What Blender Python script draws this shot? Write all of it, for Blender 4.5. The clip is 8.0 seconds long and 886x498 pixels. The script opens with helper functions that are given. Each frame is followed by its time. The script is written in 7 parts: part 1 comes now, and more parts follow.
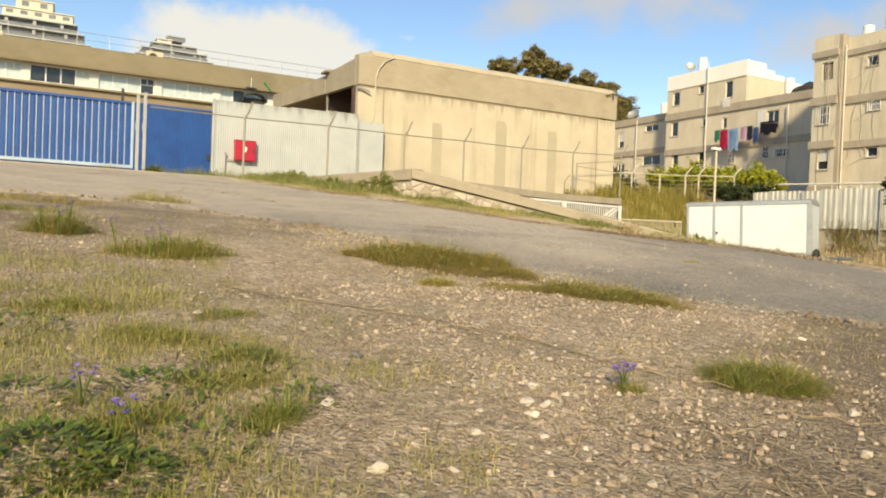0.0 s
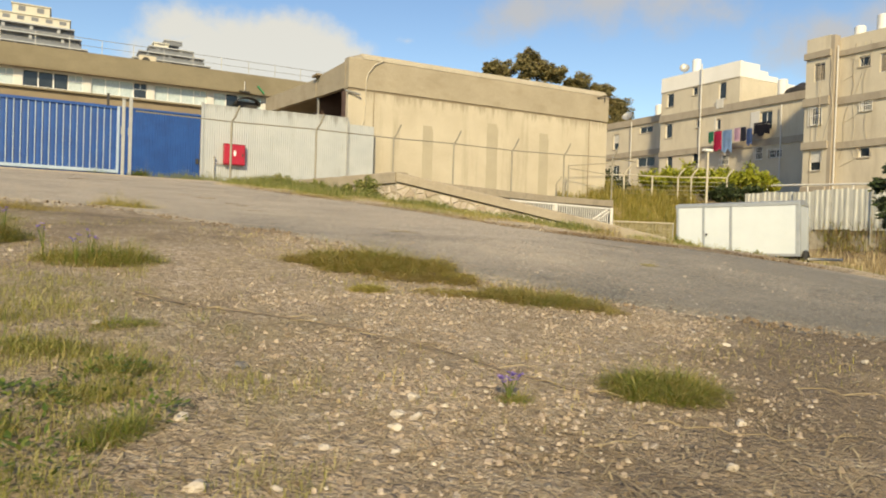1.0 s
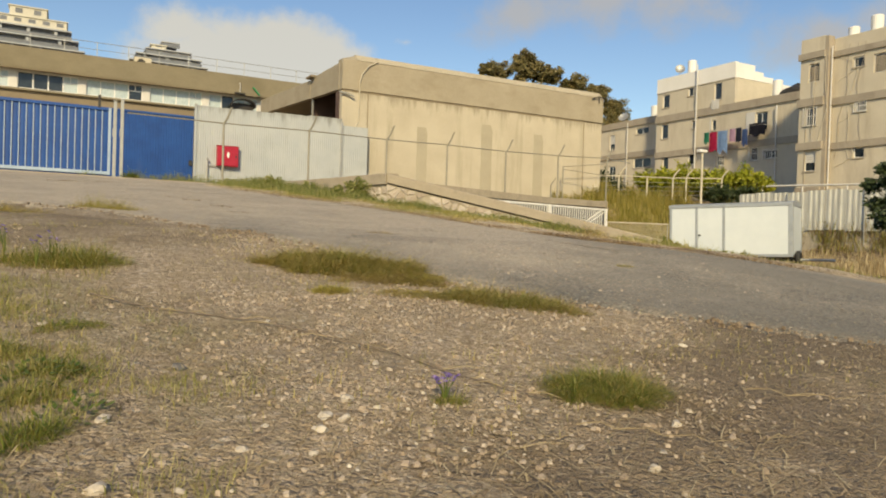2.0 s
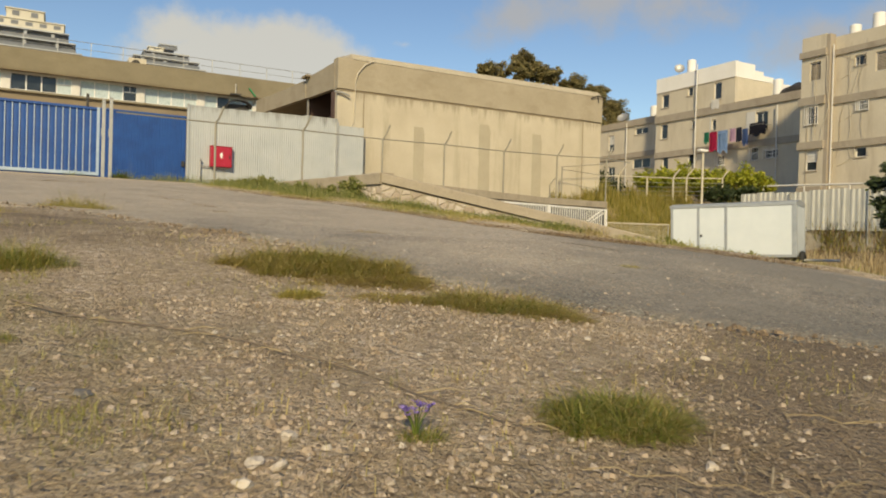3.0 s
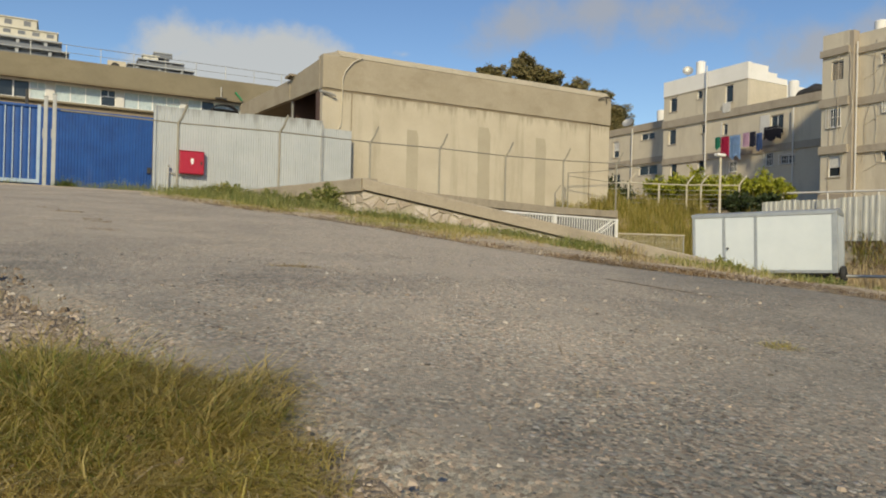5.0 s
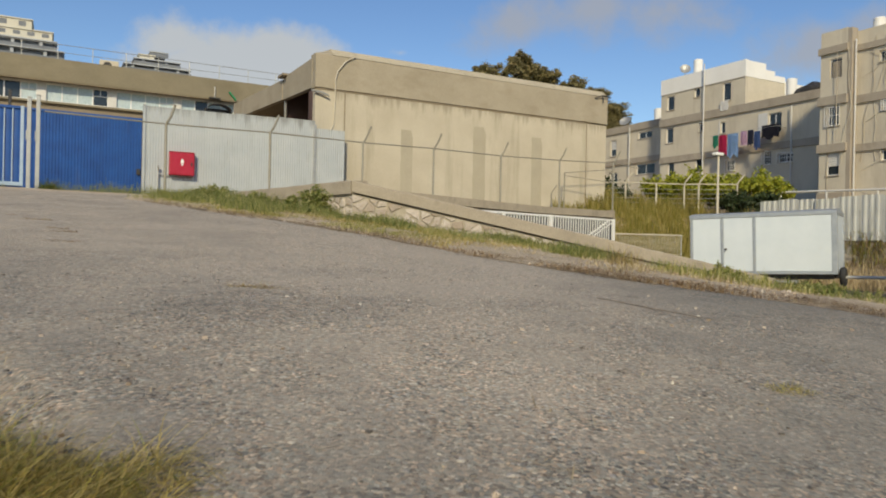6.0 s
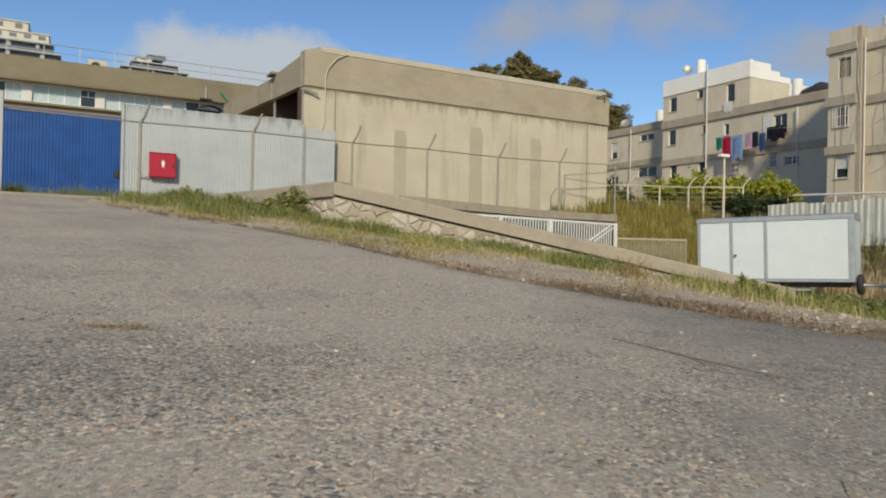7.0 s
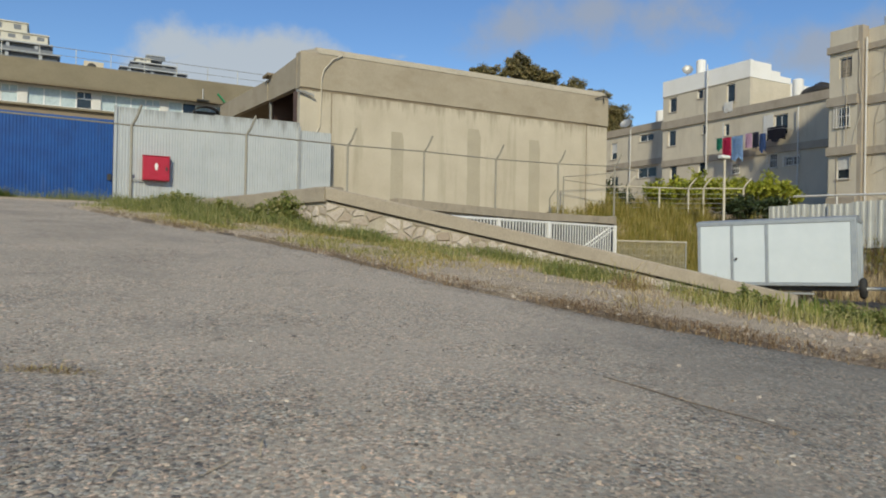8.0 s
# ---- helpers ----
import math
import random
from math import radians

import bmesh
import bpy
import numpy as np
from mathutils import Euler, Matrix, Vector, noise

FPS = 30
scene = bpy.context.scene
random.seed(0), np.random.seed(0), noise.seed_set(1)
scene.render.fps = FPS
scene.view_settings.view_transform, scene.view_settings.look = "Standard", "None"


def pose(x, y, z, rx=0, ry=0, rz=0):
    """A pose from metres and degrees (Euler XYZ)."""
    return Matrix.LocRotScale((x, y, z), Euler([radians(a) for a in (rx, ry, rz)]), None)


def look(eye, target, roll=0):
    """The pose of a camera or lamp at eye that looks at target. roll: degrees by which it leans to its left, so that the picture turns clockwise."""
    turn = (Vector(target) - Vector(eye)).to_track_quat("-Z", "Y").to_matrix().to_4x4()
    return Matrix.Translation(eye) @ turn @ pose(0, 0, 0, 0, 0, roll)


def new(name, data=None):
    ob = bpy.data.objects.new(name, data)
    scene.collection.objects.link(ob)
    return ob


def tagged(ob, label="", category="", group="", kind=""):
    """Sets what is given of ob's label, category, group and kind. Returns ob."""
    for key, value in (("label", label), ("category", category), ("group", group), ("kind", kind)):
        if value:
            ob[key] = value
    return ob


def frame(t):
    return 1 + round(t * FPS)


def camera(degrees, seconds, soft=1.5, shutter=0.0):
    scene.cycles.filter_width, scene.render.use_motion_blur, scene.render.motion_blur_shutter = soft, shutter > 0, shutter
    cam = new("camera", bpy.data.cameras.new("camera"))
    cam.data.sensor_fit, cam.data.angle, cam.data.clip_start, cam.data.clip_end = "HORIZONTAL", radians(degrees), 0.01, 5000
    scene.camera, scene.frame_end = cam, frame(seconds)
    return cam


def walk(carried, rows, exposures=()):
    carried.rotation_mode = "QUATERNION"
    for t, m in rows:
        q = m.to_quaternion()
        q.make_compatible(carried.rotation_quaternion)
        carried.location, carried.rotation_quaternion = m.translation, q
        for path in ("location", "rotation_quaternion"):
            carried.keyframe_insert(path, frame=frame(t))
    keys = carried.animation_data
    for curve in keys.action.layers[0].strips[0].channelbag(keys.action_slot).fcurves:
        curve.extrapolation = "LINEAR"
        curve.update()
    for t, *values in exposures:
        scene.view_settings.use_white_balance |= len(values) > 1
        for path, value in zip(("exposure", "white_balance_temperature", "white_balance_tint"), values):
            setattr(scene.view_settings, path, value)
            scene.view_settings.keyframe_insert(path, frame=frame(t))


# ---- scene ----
cam = camera(63.0, 8.0, 1.95, 0.18)
PATH = [
    (0, (-0.427, -0.76, 1.669), (0.514, 1.005, 1.634), 2.2),
    (0.5, (-0.339, -0.74, 1.697), (0.603, 1.024, 1.667), 2.0),
    (1, (-0.049, -0.901, 1.701), (0.893, 0.863, 1.673), 1.9),
    (1.5, (0.108, -0.997, 1.709), (1.052, 0.767, 1.683), 1.8),
    (1.7, (0.128, -0.998, 1.709), (1.073, 0.765, 1.684), 1.8),
    (2.8, (0.323, -0.792, 1.686), (1.27, 0.969, 1.665), 1.7),
    (3, (0.457, -0.572, 1.683), (1.404, 1.189, 1.664), 1.6),
    (3.5, (0.93, 0.289, 1.69), (1.879, 2.049, 1.673), 1.5),
    (4, (1.655, 1.424, 1.827), (2.603, 3.185, 1.821), 1.4),
    (4.5, (1.957, 1.925, 1.845), (2.907, 3.686, 1.845), 1.5),
    (5.8, (2.211, 2.13, 1.99), (3.154, 3.894, 2.003), 1.2),
    (6, (2.335, 2.301, 2.007), (3.287, 4.06, 2.009), 1.2),
    (6.5, (2.766, 2.862, 2.032), (3.718, 4.621, 2.037), 1.1),
    (7, (3.139, 3.358, 2.093), (4.091, 5.117, 2.105), 1.2),
    (7.5, (3.234, 3.448, 2.153), (4.186, 5.207, 2.165), 1.1),
    (8, (3.387, 3.577, 2.216), (4.338, 5.336, 2.228), 1.1),
]
LIGHT = [(0, 0.82, 8200, 3), (1.5, 0.48, 8200, 3), (3.5, 0.26, 8100, 3), (4.5, 0.18, 7400, 3), (6.5, 0.10, 6700, 4), (8, 0.06, 6250, 2)]
walk(cam, [(t, look(eye, target, roll)) for t, eye, target, roll in PATH], LIGHT)

# ---- world, sun, exposure ----
SUN_WAY = Vector((0.58, 1.0, -0.66)).normalized()      # the way that the sunlight travels
scene.view_settings.exposure = 0.0
sun = new("sun", bpy.data.lights.new("sun", "SUN"))
sun.data.energy, sun.data.angle, sun.data.color = 3.3, radians(5.0), (1.0, 0.85, 0.63)
sun.rotation_mode = "QUATERNION"
sun.rotation_quaternion = SUN_WAY.to_track_quat("-Z", "Y")
sun.location = (-10, -30, 40)


def sky():
    world = bpy.data.worlds.new("sky")
    world.use_nodes = True
    scene.world = world
    nt = world.node_tree
    N, L = nt.nodes, nt.links
    out, bg = N["World Output"], N["Background"]
    tex = N.new("ShaderNodeTexSky")
    tex.sky_type, tex.sun_disc = "NISHITA", False
    tex.sun_elevation, tex.sun_rotation = radians(29.7), radians(180 + 30.1)
    tex.air_density, tex.dust_density, tex.ozone_density = 1.0, 0.3, 2.6
    co = N.new("ShaderNodeTexCoord")
    wob = N.new("ShaderNodeTexNoise")
    wob.inputs["Scale"].default_value, wob.inputs["Detail"].default_value = 9.0, 8.0
    wob.inputs["Roughness"].default_value = 0.62
    L.new(co.outputs["Generated"], wob.inputs["Vector"])

    def bank(way, wide, gain):
        """A bank of cloud about one way of the sky: nearness to it, frayed by noise."""
        sub = N.new("ShaderNodeVectorMath")
        sub.operation = "SUBTRACT"
        L.new(co.outputs["Generated"], sub.inputs[0])
        sub.inputs[1].default_value = Vector(way).normalized()
        sc = N.new("ShaderNodeVectorMath")
        sc.operation = "MULTIPLY"
        L.new(sub.outputs[0], sc.inputs[0])
        sc.inputs[1].default_value = (1 / wide[0], 1 / wide[0], 1 / wide[1])
        ln = N.new("ShaderNodeVectorMath")
        ln.operation = "LENGTH"
        L.new(sc.outputs[0], ln.inputs[0])
        near = N.new("ShaderNodeMapRange")
        near.inputs["From Min"].default_value, near.inputs["From Max"].default_value = 1.5, 0.0
        near.inputs["To Max"].default_value = gain
        L.new(ln.outputs["Value"], near.inputs["Value"])
        return near.outputs[0]

    def cloud(under, banks, tone, lo, hi, most):
        """Banks of one kind, merged and frayed, laid over the sky below them."""
        total = banks[0]
        for b in banks[1:]:
            mx = N.new("ShaderNodeMath")
            mx.operation = "MAXIMUM"
            L.new(total, mx.inputs[0])
            L.new(b, mx.inputs[1])
            total = mx.outputs[0]
        add = N.new("ShaderNodeMath")
        add.operation = "ADD"
        L.new(total, add.inputs[0])
        L.new(wob.outputs["Fac"], add.inputs[1])
        ramp = N.new("ShaderNodeMapRange")
        ramp.interpolation_type = "SMOOTHSTEP"
        ramp.inputs["From Min"].default_value, ramp.inputs["From Max"].default_value = lo, hi
        ramp.inputs["To Max"].default_value = most
        L.new(add.outputs[0], ramp.inputs["Value"])
        mix = N.new("ShaderNodeMix")
        mix.data_type = "RGBA"
        L.new(ramp.outputs[0], mix.inputs["Factor"])
        L.new(under, mix.inputs["A"])
        mix.inputs["B"].default_value = (*tone, 1)
        return mix

    deep = N.new("ShaderNodeHueSaturation")
    deep.inputs["Hue"].default_value, deep.inputs["Saturation"].default_value, deep.inputs["Value"].default_value = 0.511, 1.14, 1.0
    L.new(tex.outputs[0], deep.inputs["Color"])
    grey = cloud(deep.outputs[0], [bank((0.53, 0.80, 0.297), (0.11, 0.05), 0.66), bank((0.60, 0.745, 0.315), (0.14, 0.075), 0.72), bank((0.67, 0.68, 0.305), (0.12, 0.06), 0.66),
                                   bank((0.80, 0.545, 0.245), (0.10, 0.06), 0.76), bank((0.84, 0.485, 0.26), (0.11, 0.065), 0.78)], (2.95, 3.1, 3.75), 0.82, 1.18, 0.85)
    mix = cloud(grey.outputs["Result"], [bank((0.155, 0.955, 0.222), (0.11, 0.075), 0.9), bank((0.205, 0.945, 0.228), (0.11, 0.07), 0.95), bank((0.125, 0.955, 0.25), (0.07, 0.05), 0.85), bank((0.24, 0.935, 0.25), (0.08, 0.05), 0.85), bank((0.27, 0.93, 0.222), (0.13, 0.085), 0.95),
                                         bank((0.33, 0.915, 0.215), (0.10, 0.07), 0.85), bank((0.405, 0.88, 0.262), (0.05, 0.02), 0.62)], (4.3, 4.35, 4.6), 0.90, 1.20, 0.88)
    L.new(mix.outputs["Result"], bg.inputs["Color"])
    bg.inputs["Strength"].default_value = 0.115
    L.new(bg.outputs[0], out.inputs[0])


sky()


# ---- materials ----
def node_mat(name):
    m = bpy.data.materials.new(name)
    m.use_nodes = True
    nt = m.node_tree
    return m, nt.nodes, nt.links, nt.nodes["Principled BSDF"]


def noise_of(N, L, vec, scale, detail=4.0, rough=0.55):
    n = N.new("ShaderNodeTexNoise")
    n.inputs["Scale"].default_value, n.inputs["Detail"].default_value, n.inputs["Roughness"].default_value = scale, detail, rough
    L.new(vec, n.inputs["Vector"])
    return n.outputs["Fac"]


def ranged(N, L, val, a, b, lo=0.0, hi=1.0):
    r = N.new("ShaderNodeMapRange")
    r.inputs["From Min"].default_value, r.inputs["From Max"].default_value = a, b
    r.inputs["To Min"].default_value, r.inputs["To Max"].default_value = lo, hi
    L.new(val, r.inputs["Value"])
    return r.outputs[0]


def mixed(N, L, fac, a, b, how="MIX"):
    m = N.new("ShaderNodeMix")
    m.data_type, m.blend_type = "RGBA", how
    if isinstance(fac, (int, float)):
        m.inputs["Factor"].default_value = fac
    else:
        L.new(fac, m.inputs["Factor"])
    for key, v in (("A", a), ("B", b)):
        if isinstance(v, tuple):
            m.inputs[key].default_value = (*v[:3], 1)
        else:
            L.new(v, m.inputs[key])
    return m.outputs["Result"]


def bumped(N, L, bsdf, val, strength, dist):
    b = N.new("ShaderNodeBump")
    b.inputs["Strength"].default_value, b.inputs["Distance"].default_value = strength, dist
    L.new(val, b.inputs["Height"])
    L.new(b.outputs[0], bsdf.inputs["Normal"])


def surf(name, c1, c2, scale=1.5, rough=0.8, metal=0.0, grain=45.0, grain_amount=0.18, bump=0.25, depth=0.006,
         stain=None, stain_scale=(1.2, 1.2, 0.22), stain_from=0.5, stain_to=0.75, by_object=0.0, drip=None):
    """A worn surface: two tones at a large scale, a fine grain, streaks of a stain, relief."""
    m, N, L, bsdf = node_mat(name)
    co = N.new("ShaderNodeTexCoord").outputs["Object"]
    big = noise_of(N, L, co, scale, 5.0, 0.6)
    fine = noise_of(N, L, co, grain, 3.0, 0.6)
    col = mixed(N, L, ranged(N, L, big, 0.32, 0.68), c1, c2)
    col = mixed(N, L, grain_amount, col, mixed(N, L, ranged(N, L, fine, 0.3, 0.7), tuple(v * 0.35 for v in c1), tuple(min(1, v * 1.5) for v in c2)))
    if stain:
        mp = N.new("ShaderNodeMapping")
        mp.inputs["Scale"].default_value = stain_scale
        L.new(co, mp.inputs["Vector"])
        st = noise_of(N, L, mp.outputs[0], 1.0, 6.0, 0.65)
        col = mixed(N, L, ranged(N, L, st, stain_from, stain_to), col, stain)
    if drip:
        top_z, run, tone = drip        # dark runs below an edge at that height
        sx = N.new("ShaderNodeSeparateXYZ")
        L.new(co, sx.inputs[0])
        mp = N.new("ShaderNodeMapping")
        mp.inputs["Scale"].default_value = (3.2, 3.2, 0.25)
        L.new(co, mp.inputs["Vector"])
        runs = noise_of(N, L, mp.outputs[0], 1.0, 7.0, 0.7)
        fade = ranged(N, L, sx.outputs["Z"], top_z - run, top_z, 0.0, 0.42)
        col = mixed(N, L, ranged(N, L, total_of(N, L, runs, fade), 0.78, 0.96, 0, 0.75), col, tone)
    if by_object:
        info = N.new("ShaderNodeObjectInfo").outputs["Random"]
        hv = N.new("ShaderNodeHueSaturation")
        L.new(ranged(N, L, info, 0, 1, 1 - by_object, 1 + by_object), hv.inputs["Value"])
        L.new(col, hv.inputs["Color"])
        col = hv.outputs[0]
    L.new(col, bsdf.inputs["Base Color"])
    L.new(ranged(N, L, fine, 0.2, 0.8, max(0.02, rough - 0.1), min(1, rough + 0.1)), bsdf.inputs["Roughness"])
    bsdf.inputs["Metallic"].default_value = metal
    if bump:
        bumped(N, L, bsdf, fine, bump, depth)
    return m


def foliage(name, c1, c2, c3, through_light=0.25, rough=0.55):
    """Leaves or blades: each island takes its own tone."""
    m, N, L, bsdf = node_mat(name)
    rnd = N.new("ShaderNodeNewGeometry").outputs["Random Per Island"]
    ramp = N.new("ShaderNodeValToRGB")
    els = ramp.color_ramp.elements
    els[0].position, els[0].color = 0.0, (*c1, 1)
    els[1].position, els[1].color = 1.0, (*c3, 1)
    mid = els.new(0.48)
    mid.color = (*c2, 1)
    L.new(rnd, ramp.inputs[0])
    L.new(ramp.outputs[0], bsdf.inputs["Base Color"])
    bsdf.inputs["Roughness"].default_value = rough
    tr = N.new("ShaderNodeBsdfTranslucent")
    L.new(ramp.outputs[0], tr.inputs["Color"])
    ms = N.new("ShaderNodeMixShader")
    ms.inputs[0].default_value = through_light
    L.new(bsdf.outputs[0], ms.inputs[1])
    L.new(tr.outputs[0], ms.inputs[2])
    L.new(ms.outputs[0], N["Material Output"].inputs["Surface"])
    return m


def ramped(N, L, val, stops):
    r = N.new("ShaderNodeValToRGB")
    els = r.color_ramp.elements
    els[0].position, els[0].color = stops[0][0], (*stops[0][1], 1)
    els[1].position, els[1].color = stops[-1][0], (*stops[-1][1], 1)
    for p, c in stops[1:-1]:
        els.new(p).color = (*c, 1)
    L.new(val, r.inputs[0])
    return r.outputs[0]


def chips(N, L, vec, scale):
    """Broken stone: a random value and a random tint for each chip, and the height of its crown."""
    wn = N.new("ShaderNodeTexNoise")
    wn.inputs["Scale"].default_value, wn.inputs["Detail"].default_value = scale * 0.6, 2.0
    L.new(vec, wn.inputs["Vector"])
    sc = N.new("ShaderNodeVectorMath")
    sc.operation = "SCALE"
    sc.inputs["Scale"].default_value = 0.6 / scale
    L.new(wn.outputs["Color"], sc.inputs[0])
    ad = N.new("ShaderNodeVectorMath")
    L.new(vec, ad.inputs[0])
    L.new(sc.outputs[0], ad.inputs[1])
    v = N.new("ShaderNodeTexVoronoi")
    v.inputs["Scale"].default_value = scale
    L.new(ad.outputs[0], v.inputs["Vector"])
    sep = N.new("ShaderNodeSeparateColor")
    L.new(v.outputs["Color"], sep.inputs[0])
    return sep.outputs[0], sep.outputs[1], ranged(N, L, v.outputs["Distance"], 0.6, 0.1)


def product(N, L, a, b):
    m = N.new("ShaderNodeMath")
    m.operation = "MULTIPLY"
    L.new(a, m.inputs[0])
    L.new(b, m.inputs[1])
    return m.outputs[0]


def total_of(N, L, a, b):
    m = N.new("ShaderNodeMath")
    m.operation = "ADD"
    L.new(a, m.inputs[0])
    L.new(b, m.inputs[1])
    return m.outputs[0]


def lateral(N, L, co, way, a, b, lo=0.0, hi=1.0):
    """How far a point lies along a way over the ground, as a ramp."""
    dot = N.new("ShaderNodeVectorMath")
    dot.operation = "DOT_PRODUCT"
    L.new(co, dot.inputs[0])
    dot.inputs[1].default_value = way
    return ranged(N, L, dot.outputs["Value"], a, b, lo, hi)


def round_patch(N, L, co, centre, inner, outer):
    """A soft round patch of ground."""
    d = N.new("ShaderNodeVectorMath")
    d.operation = "DISTANCE"
    L.new(co, d.inputs[0])
    d.inputs[1].default_value = centre
    return ranged(N, L, d.outputs["Value"], outer, inner)


def gravel_soil(name, soil, soil2, stops, green, green_from=0.58, fine_scale=64.0, coarse_scale=24.0, cover=0.75, tracked=False):
    """Trodden soil set with broken stone of two sizes, with patches of bare soil and of green."""
    m, N, L, bsdf = node_mat(name)
    co = N.new("ShaderNodeTexCoord").outputs["Object"]
    big = noise_of(N, L, co, 0.5, 5.0, 0.6)
    mid = noise_of(N, L, co, 2.6, 6.0, 0.62)
    fine = noise_of(N, L, co, 190.0, 3.0, 0.6)
    a, a2, ha = chips(N, L, co, fine_scale)
    b, b2, hb = chips(N, L, co, coarse_scale)
    col = mixed(N, L, ranged(N, L, mid, 0.35, 0.65), soil, soil2)
    col = mixed(N, L, ranged(N, L, mid, 0.62, 0.40, cover * 0.35, cover), col, ramped(N, L, a, stops))
    keep = product(N, L, ranged(N, L, b, 0.38, 0.55), ranged(N, L, hb, 0.15, 0.4))
    humus = noise_of(N, L, co, 1.6, 6.0, 0.7)
    col = mixed(N, L, ranged(N, L, humus, 0.50, 0.68, 0, 0.4), col, tuple(c * k for c, k in zip(soil, (0.62, 0.56, 0.48))))
    col = mixed(N, L, ranged(N, L, keep, 0, 1, 0, 0.85), col, ramped(N, L, b2, stops))
    gap = product(N, L, ranged(N, L, hb, 0.22, 0.05), ranged(N, L, mid, 0.45, 0.55, 0.0, 0.4))
    col = mixed(N, L, gap, col, tuple(c * 0.4 for c in soil))
    col = mixed(N, L, ranged(N, L, big, green_from, green_from + 0.14, 0, 0.55), col, green)
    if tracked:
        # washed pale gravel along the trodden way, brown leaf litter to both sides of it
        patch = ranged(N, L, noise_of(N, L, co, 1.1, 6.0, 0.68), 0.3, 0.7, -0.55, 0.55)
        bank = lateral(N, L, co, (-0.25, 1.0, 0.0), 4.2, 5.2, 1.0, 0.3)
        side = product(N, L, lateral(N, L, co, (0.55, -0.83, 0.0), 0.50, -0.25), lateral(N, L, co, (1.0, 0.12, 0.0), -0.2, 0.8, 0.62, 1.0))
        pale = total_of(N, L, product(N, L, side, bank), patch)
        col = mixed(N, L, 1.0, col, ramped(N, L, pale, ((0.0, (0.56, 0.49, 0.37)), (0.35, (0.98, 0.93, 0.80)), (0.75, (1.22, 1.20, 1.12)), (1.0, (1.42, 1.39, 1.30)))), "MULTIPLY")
    col = mixed(N, L, 0.26, col, mixed(N, L, ranged(N, L, fine, 0.3, 0.7), tuple(c * 0.2 for c in soil), stops[-1][1]))
    L.new(col, bsdf.inputs["Base Color"])
    bsdf.inputs["Roughness"].default_value = 0.95
    bumped(N, L, bsdf, total_of(N, L, total_of(N, L, ha, keep), fine), 1.0, 0.011)
    return m


